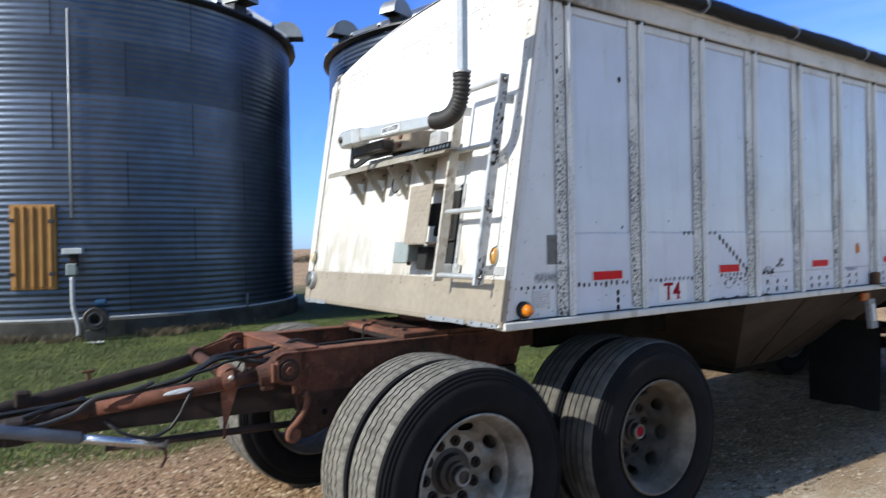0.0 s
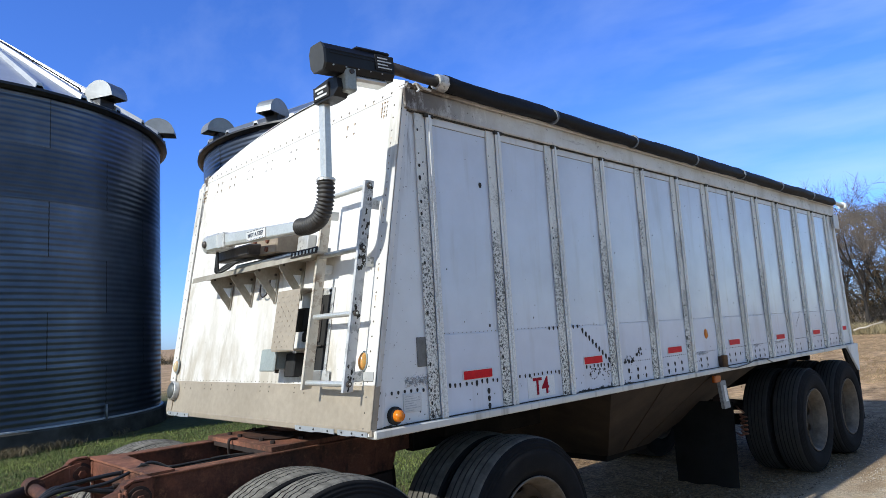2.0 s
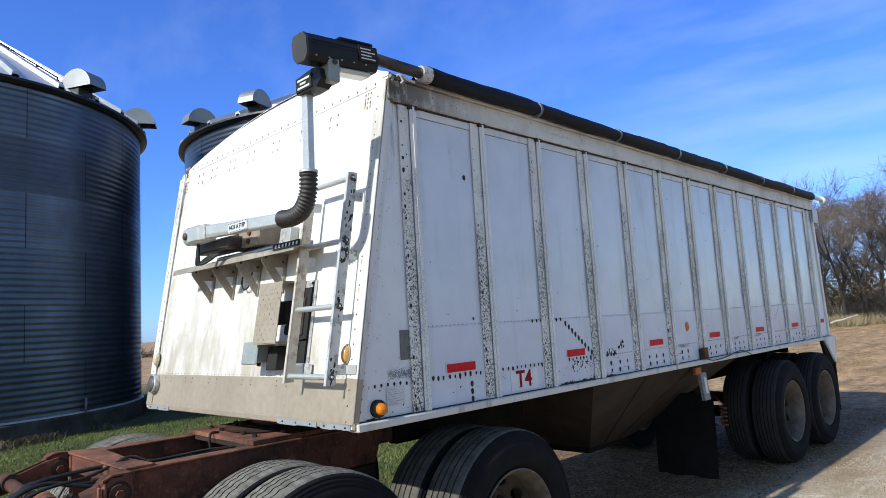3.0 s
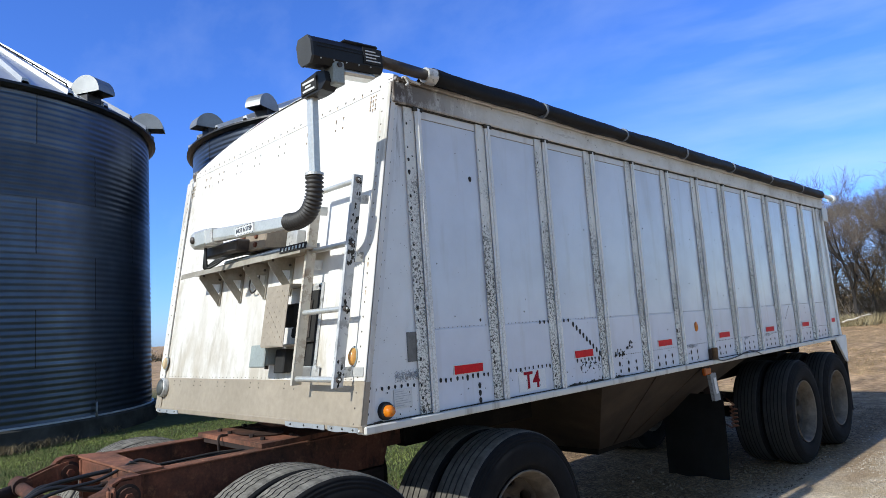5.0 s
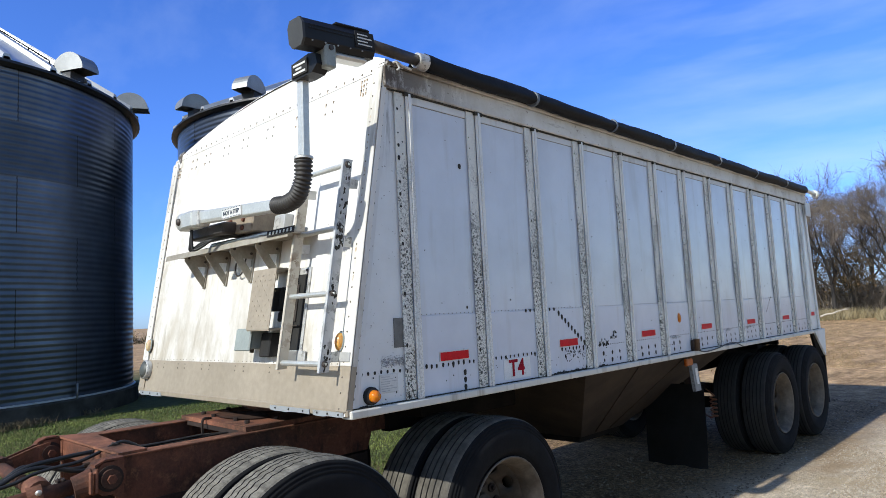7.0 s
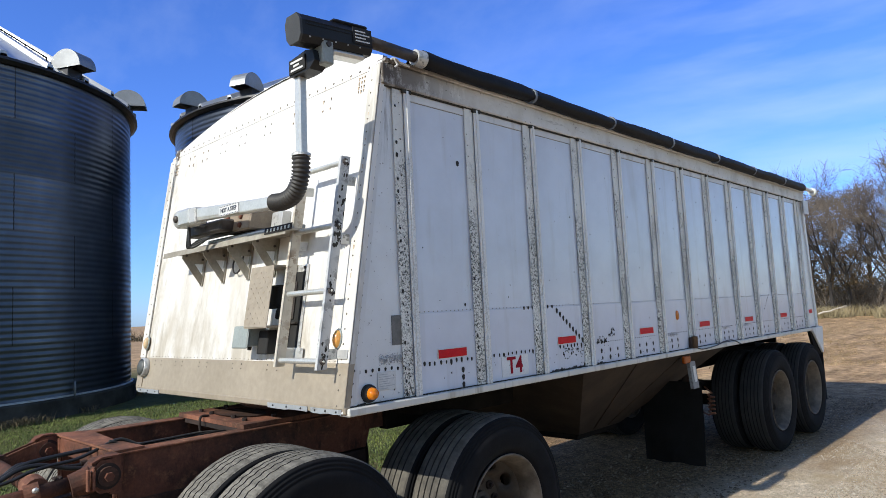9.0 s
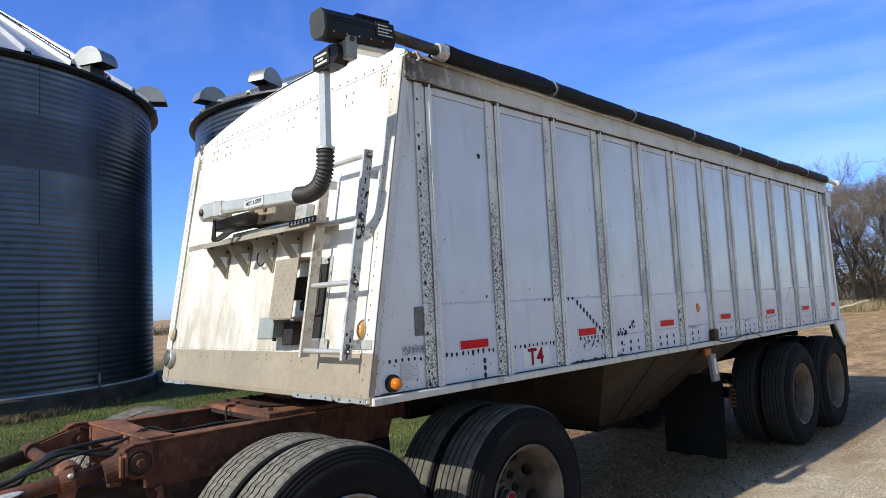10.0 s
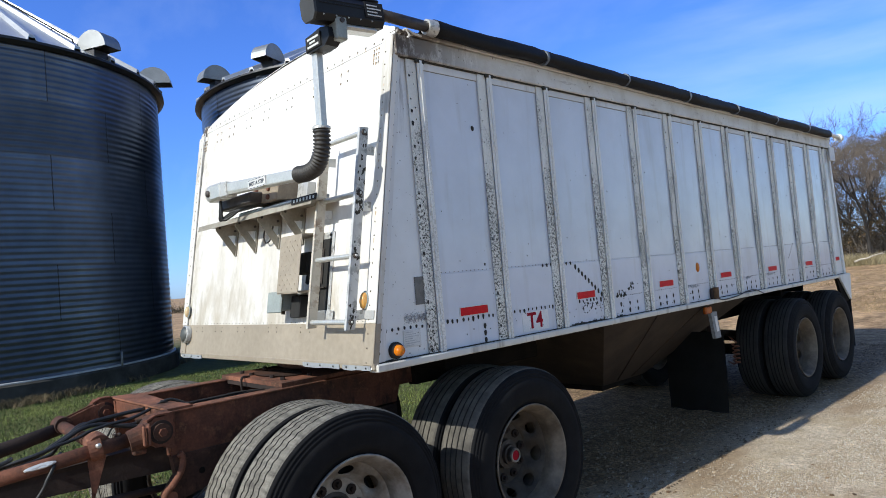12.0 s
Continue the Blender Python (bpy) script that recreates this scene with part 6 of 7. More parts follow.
    part("foot_strap", tube([(-1.370, 0.716, 0.775), (-1.372, 0.716, 0.74), (-1.392, 0.718, 0.700)], 0.006, 6), M["rust"], jack, "short rusty strap on the foot")
    part("jack_mount", box((-1.98, 0.78, 0.88), (-1.90, 0.90, 0.98), 0.01), M["rust_dark"], jack)
    # hoses
    rng = random.Random(3)
    tail = [(-1.62, 1.04, 0.985), (-2.1, 1.06, 0.955), (-2.95, 1.15, 0.875)]
    runs = ([(-0.70, 1.05, 1.12), (-0.76, 1.05, 1.140), (-0.937, 1.05, 1.132), (-1.03, 1.05, 1.121), (-1.11, 1.05, 1.087), (-1.19, 1.05, 1.048), (-1.28, 1.05, 1.012)],
            [(-0.56, 0.93, 1.135), (-0.62, 0.955, 1.172), (-0.667, 0.96, 1.178), (-0.745, 0.96, 1.150), (-0.846, 0.96, 1.120), (-0.941, 0.96, 1.113), (-1.033, 0.96, 1.100), (-1.10, 0.96, 1.077), (-1.19, 0.96, 1.060), (-1.30, 0.96, 1.034)],
            [(-0.74, 1.10, 1.073), (-0.827, 1.10, 1.066), (-0.983, 1.10, 1.105), (-1.054, 1.10, 1.110), (-1.15, 1.09, 1.04), (-1.24, 1.08, 0.99)],
            [(-0.74, 0.99, 1.060), (-0.85, 1.0, 1.075), (-0.97, 1.02, 1.11), (-1.06, 1.02, 1.108), (-1.16, 1.01, 1.065), (-1.27, 1.0, 1.03)])
    for k, run in enumerate(runs):
        part("air_hose", tube(bend(run + [(x, y + 0.03 * k, z - 0.01 * k) for x, y, z in tail], 6), 0.0105 if k != 1 else 0.008, 10), M["hose"], dolly, "black air hose", smooth=True)
        if k != 1:
            part("hose_fitting", tube([run[0], Vector(run[0]).lerp(Vector(run[1]), 1.0 if k == 0 else 0.45)], 0.014, 10), M["rust_dark"], dolly, "rusty hose fitting")
    for k in range(2):
        part("brake_line", tube(bend([(-0.70, 0.95, 1.180 - 0.02 * k), (-0.60, 0.95 + 0.03 * k, 1.145), (-0.43, 0.95 + 0.04 * k, 1.143 - 0.018 * k), (-0.26, 0.95, 1.146 - 0.01 * k), (-0.13, 0.95, 1.136), (-0.05, 0.96, 1.12)], 6), 0.0075, 8), M["hose"], dolly, "thin black brake line", smooth=True)
    part("chain_end", tube(bend([(-0.05, 1.235, 1.186), (-0.095, 1.228, 1.190), (-0.112, 1.22, 1.165), (-0.110, 1.215, 1.10), (-0.085, 1.215, 1.06)], 5), 0.008, 6), M["rust_dark"], dolly, "short dark chain end")
    loop = [(-1.20, 0.84, 1.045), (-1.235, 0.79, 1.03), (-1.254, 0.762, 0.998), (-1.278, 0.758, 0.957), (-1.293, 0.76, 0.924), (-1.327, 0.765, 0.875), (-1.350, 0.77, 0.854), (-1.424, 0.775, 0.828), (-1.512, 0.785, 0.853), (-1.564, 0.80, 0.888), (-1.60, 0.84, 0.92)]
    part("air_hose", tube(bend(loop, 5), 0.0085, 8), M["hose"], dolly, "black air hose hanging in a loop", smooth=True)
    over = [(-1.38, 0.93, 1.05), (-1.428, 0.87, 1.047), (-1.500, 0.835, 1.036), (-1.571, 0.829, 1.035), (-1.631, 0.829, 1.028), (-1.673, 0.829, 1.008), (-1.715, 0.829, 0.977), (-1.780, 0.83, 0.957), (-1.843, 0.83, 0.944), (-1.95, 0.85, 0.935)]
    part("air_hose", tube(bend(over, 5), 0.0105, 8), M["motor_end"], dolly, "dusty grey hose laid over the drawbar leg", smooth=True)
    for k in range(3):
        heap = [(-1.66, 1.02 + 0.03 * k, 0.99), (-1.75, 0.95 + 0.02 * k, 0.995 - 0.012 * k), (-1.86, 0.89 + 0.02 * k, 0.985 - 0.016 * k), (-1.98, 0.90 + 0.03 * k, 0.955 - 0.014 * k), (-2.15, 0.96, 0.925)]
        part("air_hose", tube(bend(heap, 5), 0.010, 8), M["hose"], dolly, "black air hose", smooth=True)
    part("loose_wire", tube(bend([(-0.755, 0.70, 0.690), (-0.70, 0.69, 0.695), (-0.64, 0.70, 0.715), (-0.578, 0.71, 0.745)], 5), 0.0035, 6), M["hub"], dolly, "thin loose wire")
    part("brake_rod", tube([(-1.60, 0.84, 0.800), (-0.60, 0.80, 0.768)], 0.018, 10), M["rust_dark"], dolly, smooth=True)


build_dolly()
dolly.scale, dolly.location = (1.013,) * 3, (-0.005, 0.0, -0.006)
for wx, wz, cap in ((-0.178, 0.575, "steel"), (1.122, 0.566, "red")):
    put_wheel(dolly, wx, -0.03, wz, -1, "grey" if wx < 0 else "brown", True, cap, 11, 0.105 if wx < 0 else 0.12, 0.045 if wx < 0 else 0.05)
    put_wheel(dolly, wx, 0.560, wz, 1, "brown", False)
    put_wheel(dolly, wx, W + 0.015, wz, 1, "brown", False)
    put_wheel(dolly, wx, W - 0.560, wz, -1, "brown", False)


# ---- grain bins ----
def ring_point(r, a, z):
    return Vector((r * math.cos(a), r * math.sin(a), z))


def build_bin(cx, cy, r, base, rings, sheets, peak, turn, label, vents, full=True):
    PITCH, WAVES = 0.1096, 9
    b = thing("grain_bin", label, "grain bin", (cx, cy, base))
    arc = 2 * math.pi / sheets
    # one corrugated sheet, shared by all
    bm = bmesh.new()
    na, nz = 12, WAVES * 6
    cols = []
    for u in [i / na for i in range(na + 1)] + [1.008, 1.016]:
        a = arc * u
        lap = 0.006 if u > 0.999 else 0.0
        cols.append([bm.verts.new(ring_point(r + 0.0054 * math.sin(2 * math.pi * j / 6) + lap, a, PITCH * j / 6)) for j in range(nz + 1)])
    for p, q in zip(cols, cols[1:]):
        for j in range(nz):
            bm.faces.new((p[j], q[j], q[j + 1], p[j + 1])).material_index = 1 if q is cols[-1] else 0
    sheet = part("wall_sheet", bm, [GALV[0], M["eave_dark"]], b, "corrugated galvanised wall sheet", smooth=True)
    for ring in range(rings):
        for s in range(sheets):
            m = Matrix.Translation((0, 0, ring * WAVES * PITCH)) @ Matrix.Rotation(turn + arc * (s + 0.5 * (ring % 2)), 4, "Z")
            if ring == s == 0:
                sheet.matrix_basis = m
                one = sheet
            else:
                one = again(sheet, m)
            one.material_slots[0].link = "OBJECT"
            # bottom ring's dark tone is there to damp the ground's reflection in it
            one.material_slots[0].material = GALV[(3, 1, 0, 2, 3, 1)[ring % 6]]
    top = rings * WAVES * PITCH
    # foundation
    bm = bmesh.new()
    seg = 72
    prof = [(r + 0.10, -0.55), (r + 0.10, -0.035), (r + 0.06, 0.0), (r - 0.2, 0.0)]
    rr = [[bm.verts.new(ring_point(pr, 2 * math.pi * k / seg, pz)) for pr, pz in prof] for k in range(seg)]
    for k in range(seg):
        p, q = rr[k], rr[(k + 1) % seg]
        for i in range(len(prof) - 1):
            bm.faces.new((p[i], q[i], q[i + 1], p[i + 1]))
    part("foundation", bm, M["concrete"], b, "weathered concrete ring foundation")
    bm = bmesh.new()
    prof = [(r + 0.012, 0.0), (r + 0.05, 0.0), (r + 0.05, 0.018), (r + 0.012, 0.03)]
    rr = [[bm.verts.new(ring_point(pr, 2 * math.pi * k / seg, pz)) for pr, pz in prof] for k in range(seg)]
    for k in range(seg):
        p, q = rr[k], rr[(k + 1) % seg]
        for i in range(3):
            bm.faces.new((p[i], q[i], q[i + 1], p[i + 1]))
    part("base_seal", bm, M["white_pipe"], b, "pale sealing bead along the base")
    # eave band under the roof edge, near-black to stand for the shade there
    bm = bmesh.new()
    prof = [(r + 0.012, -0.07), (r + 0.08, -0.07), (r + 0.156, -0.022), (r + 0.148, 0.026)]
    rr = [[bm.verts.new(ring_point(pr, 2 * math.pi * k / seg, top + pz)) for pr, pz in prof] for k in range(seg)]
    for k in range(seg):
        p, q = rr[k], rr[(k + 1) % seg]
        for i in range(3):
            bm.faces.new((p[i], q[i], q[i + 1], p[i + 1]))
    part("eave", bm, M["eave_dark"], b, "roof eave with its shade in a near-black tone")
    # roof panels with upturned ribs
    panels = sheets * 3
    pa = 2 * math.pi / panels
    ro, ri = r + 0.14, 0.42
    rise = lambda q: top + 0.03 + (peak - top - 0.03) * (ro - q) / (ro - ri)
    bm = bmesh.new()
    a0, a1 = -pa / 2, pa / 2
    n = 6
    rows_ = []
    for i in range(n + 1):
        q = ro + (ri - ro) * i / n
        w = min(0.075, 0.02 + 0.014 * q) / q
        rows_.append([bm.verts.new(ring_point(q, a, rise(q) + h)) for a, h in ((a0, 0.0), (a0 + 0.4 * w, 0.095), (a0 + 1.6 * w, 0.095), (a0 + w * 2.1, 0.0), (a1, 0.0))])
    for p, q in zip(rows_, rows_[1:]):
        for j in range(4):
            bm.faces.new((p[j], p[j + 1], q[j + 1], q[j]))
    lip = [bm.verts.new(v.co + Vector((0, 0, -0.05))) for v in rows_[0]]
    for j in range(4):
        bm.faces.new((rows_[0][j + 1], rows_[0][j], lip[j], lip[j + 1]))
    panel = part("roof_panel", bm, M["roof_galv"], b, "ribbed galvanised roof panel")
    for k in range(panels):
        m = Matrix.Rotation(pa * k, 4, "Z")
        if k:
            again(panel, m)
    # peak collar and lid
    part("roof_collar", lathe([(0.46, -0.05), (0.40, 0.30), (0.38, 0.30)], 28), M["roof_galv"], b, smooth=False).matrix_basis = pose(0, 0, peak, 90, 0, 0) @ Matrix.Diagonal((1, -1, 1, 1))
    part("peak_lid", lathe([(0.001, 0.36), (0.26, 0.345), (0.42, 0.29), (0.43, 0.22), (0.39, 0.21), (0.38, 0.08)], 28), M["vent"], b, "galvanised peak lid").matrix_basis = pose(0, 0, peak + 0.20, 90, 0, 0)
    # hooded vents near the eave
    for a in vents:
        q = r + 0.04
        bm = bmesh.new()
        R, L, nseg = 0.36, 0.40, 16
        arcs = []
        for x in (-L / 2, L / 2):
            arcs.append([bm.verts.new((R * math.cos(math.pi * i / nseg), x, R * math.sin(math.pi * i / nseg))) for i in range(nseg + 1)])
        for i in range(nseg):
            bm.faces.new((arcs[0][i], arcs[0][i + 1], arcs[1][i + 1], arcs[1][i]))
        bm.faces.new(arcs[0])
        bm.faces.new(arcs[1])
        bmesh.ops.recalc_face_normals(bm, faces=bm.faces)
        v = part("roof_vent", bm, M["vent"], b, "half-round hooded roof vent")
        v.matrix_basis = Matrix.Rotation(a, 4, "Z") @ Matrix.Translation((q - 0.02, 0, rise(q) + 0.12))
        # throat block in the same near-black tone, for the shade under the hood
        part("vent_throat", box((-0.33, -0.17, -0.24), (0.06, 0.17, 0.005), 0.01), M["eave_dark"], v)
    return b, rise


PEAK_B = 8.12
BIN_X, BIN_Y, BIN_R, BIN_Z = 0.223, 14.561, 4.083, 0.532
bin_a, rise_a = build_bin(BIN_X, BIN_Y, BIN_R, BIN_Z, 6, 11, 8.42, radians(4.1), "large corrugated galvanised grain bin on a concrete ring", [radians(-62), radians(-29), radians(6), radians(50), radians(100), radians(150), radians(200), radians(245)])
bin_b, rise_b = build_bin(9.72, 12.30, 4.53, 0.76, 6, 10, PEAK_B, radians(17), "second corrugated galvanised grain bin behind the trailer", [radians(-181), radians(-156), radians(-124), radians(-89), radians(-50), radians(10), radians(70), radians(130)])


def on_bin(deg, z, off=0.0):
    a = radians(deg)
    return pose((BIN_R + off) * math.cos(a), (BIN_R + off) * math.sin(a), z - BIN_Z, 0, 0, deg + 90)


def build_bin_fittings():
    # ribbed tan walk-in door
    door = part("bin_door", box((-0.36, -0.05, -0.73), (0.36, 0.03, 0.73), 0.008), M["door_tan"], bin_a, "tan ribbed steel bin door")
    door.matrix_basis = on_bin(-114.6, 1.80)
    for k in range(5):
        x = -0.28 + 0.14 * k
        part("door_rib", box((x - 0.032, -0.085, -0.70), (x + 0.032, -0.051, 0.70), 0.014), M["door_tan"], door)
    for x, z in ((-0.33, 0.46), (-0.33, -0.46), (0.31, 0.44), (0.31, -0.46)):
        part("door_hinge", box((x - 0.05, -0.098, z - 0.03), (x + 0.05, -0.086, z + 0.03), 0.006), M["eave_dark"], door)
    # conduit down the wall
    con = part("conduit", tube([(0, -0.05, 0), (0, -0.05, 3.62)], 0.017, 10), M["white_pipe"], bin_a, "thin pale conduit", smooth=True)
    con.matrix_basis = on_bin(-106.2, 2.30)
    stub = part("pipe_stub", tube([(0, -0.07, 0.02), (0, -0.07, 0.30)], 0.020, 10), M["vent"], bin_a, "short grey pipe stub at the base", smooth=True)
    stub.matrix_basis = on_bin(-61.6, 0.50)


build_bin_fittings()


def build_roof_rails():
    def roof_at(rise, base, a, q, up):
        return (q * math.cos(a), q * math.sin(a), rise(q) + up)

    a = radians(-66)
    pts = [roof_at(rise_a, 0, a, q, 0.10) for q in (3.75, 3.0, 2.0, 0.7)]
    rail = part("roof_handrail", tube([roof_at(rise_a, 0, a, 3.78, 0.02), *pts], 0.016, 8), M["flap"], bin_a, "thin black handrail up the roof", smooth=True)
    for q in (3.2, 2.4, 1.6):
        part("rail_stay", tube([roof_at(rise_a, 0, a, q, 0.0), roof_at(rise_a, 0, a, q, 0.11)], 0.012, 6), M["flap"], rail)
    a = radians(-150)
    lad = part("roof_ladder", tube([roof_at(rise_b, 0, a - 0.12, 1.6, 0.10), roof_at(rise_b, 0, a - 0.3, 0.55, 0.12)], 0.03, 8), M["rust_orange"], bin_b, "rusty orange roof ladder near the peak")
    for k in range(6):
        q = 1.6 - 0.19 * k
        w = 0.24 / q
        part("rung", tube([roof_at(rise_b, 0, a - w, q, 0.11), roof_at(rise_b, 0, a + w, q, 0.11)], 0.035, 8), M["rust_orange"], lad)


build_roof_rails()


def build_meter():
    g = thing("meter_post", "white service pipe with a small meter box beside the bin", "meter")
    g.matrix_basis = on_bin(-105.2, BIN_Z, 0.32) @ Matrix.Identity(4)
    g.location += Vector((BIN_X, BIN_Y, BIN_Z))
    part("pipe", tube(bend([(0.05, 0, -0.31 + 0.0), (0.05, 0, 0.0 - 0.16), (0.0, 0, 0.06), (-0.03, 0, 0.25), (-0.03, 0, 0.70)], 6), 0.035, 12), M["white_pipe"], g, smooth=True).location.z = 0.06
    part("meter_box", box((-0.11, -0.08, 0.78), (0.05, 0.06, 0.98), 0.015), M["box_grey"], g)
    part("meter_cap", box((-0.16, -0.10, 1.14), (0.14, 0.08, 1.24), 0.01), M["white_decal"], g, "pale meter cap")
    part("meter_head", box((-0.07, -0.05, 0.92), (0.07, 0.05, 1.14), 0.02), M["rust_dark"], g)
    f = thing("bin_fan", "small centrifugal aeration fan with a blue motor", "fan")
    f.matrix_basis = on_bin(-101.0, BIN_Z, 0.42)
    f.location += Vector((BIN_X, BIN_Y, BIN_Z))
    f.scale = (0.8, 0.8, 0.8)
    part("scroll", lathe([(0.10, -0.11), (0.22, -0.12), (0.25, -0.10), (0.25, 0.10), (0.22, 0.12), (0.001, 0.12)], 32), M["hub"], f, "dark fan scroll", smooth=False).location.z = 0.04
    part("inlet_ring", lathe([(0.10, -0.13), (0.14, -0.14), (0.15, -0.115)], 28), M["motor_end"], f).location.z = 0.04
    part("motor", tube([(0.0, -0.05, 0.36), (0.20, -0.05, 0.38)], 0.085, 18), M["blue"], f, "blue electric motor", smooth=False)
    part("stand", box((-0.2, -0.1, -0.42), (0.2, 0.1, -0.19), 0.01), M["concrete"], f)


build_meter()


def build_branch():
    rng = random.Random(31)
    g = thing("fallen_branch", "pale dead branch lying in the grass at the field edge", "branch")
    stem = [(0.42 * k, 0.10 * rng.uniform(-1, 1), 0.42 + 0.10 * k + 0.05 * rng.uniform(-1, 1)) for k in range(6)]
    part("stem", tube(stem, [0.075, 0.07, 0.06, 0.05, 0.04, 0.025], 8), M["dead_wood"], g, smooth=True)
    for k, side in ((2, 0.5), (3, -0.4), (4, 0.3)):
        a = Vector(stem[k])
        part("twig", tube([a, a + Vector((0.35, side, 0.12)), a + Vector((0.6, 1.5 * side, 0.15))], [0.03, 0.02, 0.01], 6), M["dead_wood"], g, smooth=True)
    g.matrix_basis = pose(42.0, 8.9, ground_height(42.0, 8.9), 0, 0, -62) @ Matrix.Scale(0.75, 4)


build_branch()


def build_scrap():
    bm = bmesh.new()
    grid = [[bm.verts.new((0.035 * i, 0.045 * j, 0.03 + 0.035 * noise.noise((i * 1.3, j * 1.7, 4)))) for j in range(5)] for i in range(6)]
    for p, q in zip(grid, grid[1:]):
        for j in range(4):
            bm.faces.new((p[j], q[j], q[j + 1], p[j + 1]))
    bmesh.ops.solidify(bm, geom=bm.faces[:], thickness=0.004)
    g = tagged(part("litter_scrap", bm, M["white_decal"]), "crumpled white scrap lying on the grass", "litter")
    g.matrix_basis = pose(-0.74, 9.50, ground_height(-0.74, 9.50) + 0.01, 0, 0, 25)


build_scrap()


# ---- vegetation ----
def tree_meshes(seed, height):
    """A bare autumn tree: tapering trunk and limbs, and a crown of fine twigs."""
    rng = random.Random(seed)
    wood, twigs = bmesh.new(), bmesh.new()

    def limb(p, d, length, r, depth):
        pts, q = [p], p.copy()
        v = d.copy()
        steps = 4
        for i in range(steps):
            v = (v + Vector((rng.uniform(-1, 1), rng.uniform(-1, 1), rng.uniform(-0.5, 0.9))) * 0.22).normalized()
            q = q + v * (length / steps)
            pts.append(q.copy())
        rad = [r * (1 - 0.55 * i / steps) for i in range(steps + 1)]
        put_tube(wood, pts, rad, 7 if depth < 2 else 4, False)
        if depth >= 4:
            for i in range(1, steps + 1):
                for _ in range(4):
                    twig(pts[i], v)
            return
        n = rng.randint(3, 4) if depth else 5
        for i in range(n):
            k = rng.uniform(0.45 if depth == 0 else 0.3, 1.0) * steps
            base = pts[int(k)].lerp(pts[min(int(k) + 1, steps)], k % 1)
            ang, az = rng.uniform(0.45, 1.0), rng.uniform(0, 2 * math.pi)
            side = v.orthogonal().normalized()
            side.rotate(Matrix.Rotation(az, 3, v))
            nd = (v * math.cos(ang) + side * math.sin(ang) + Vector((0, 0, 0.15))).normalized()
            limb(base, nd, length * rng.uniform(0.52, 0.74), rad[int(k)] * 0.64, depth + 1)

    def twig(p, v):
        d = (v + Vector((rng.uniform(-1, 1), rng.uniform(-1, 1), rng.uniform(-0.8, 1)))).normalized()
        length = rng.uniform(0.35, 0.9)
        s = d.orthogonal().normalized() * 0.0065
        s.rotate(Matrix.Rotation(rng.uniform(0, 6.28), 3, d))
        mid = p + d * length * 0.5 + Vector((0, 0, rng.uniform(-0.06, 0.06)))
        a, b, c, e, f = (twigs.verts.new(q) for q in (p - s, p + s, mid + s * 0.7, mid - s * 0.7, p + d * length))
        twigs.faces.new((a, b, c, e))
        twigs.faces.new((e, c, f))

    limb(Vector((0, 0, -0.2)), Vector((rng.uniform(-0.1, 0.1), rng.uniform(-0.1, 0.1), 1)), height * 0.50, height * 0.0135, 0)
    return wood, twigs


def build_trees():
    kinds = []
    rng = random.Random(12)
    for k in range(4):
        t = thing("tree", "bare autumn tree with fine brown twigs at the field edge", "tree", (0, 0, 0), "field edge trees")
        wood, twigs = tree_meshes(40 + k, 7.4 + 0.8 * k)
        part("trunk", wood, M["bark"], t)
        part("crown", twigs, M["twig"], t, "crown of fine bare twigs")
        kinds.append(t)
    spots = []
    for k in range(34):
        az = radians(2.0 + 0.62 * k + rng.uniform(-0.3, 0.3))
        d = rng.uniform(48, 72)
        spots.append((-2 + d * math.cos(az), -2.5 + d * math.sin(az)))
    for k in range(12):
        spots.append((rng.uniform(10, 60), rng.uniform(-62, -50)))
    for i, (x, y) in enumerate(spots):
        m = pose(x, y, 0.0, 0, 0, rng.uniform(0, 360)) @ Matrix.Scale(1.0, 4)
        if i < 4:
            kinds[i].matrix_basis = m
        else:
            o = copy_thing(kinds[i % 4], m)
            o.scale = (rng.uniform(0.9, 1.25),) * 3


build_trees()


WEED_CLUMPS = [(-1.84, 10.75, 0.22, 500), (-1.14, 10.25, 0.15, 250), (0.57, 10.2, 0.25, 600), (0.40, 10.1, 0.2, 400), (1.28, 10.35, 0.2, 300)]


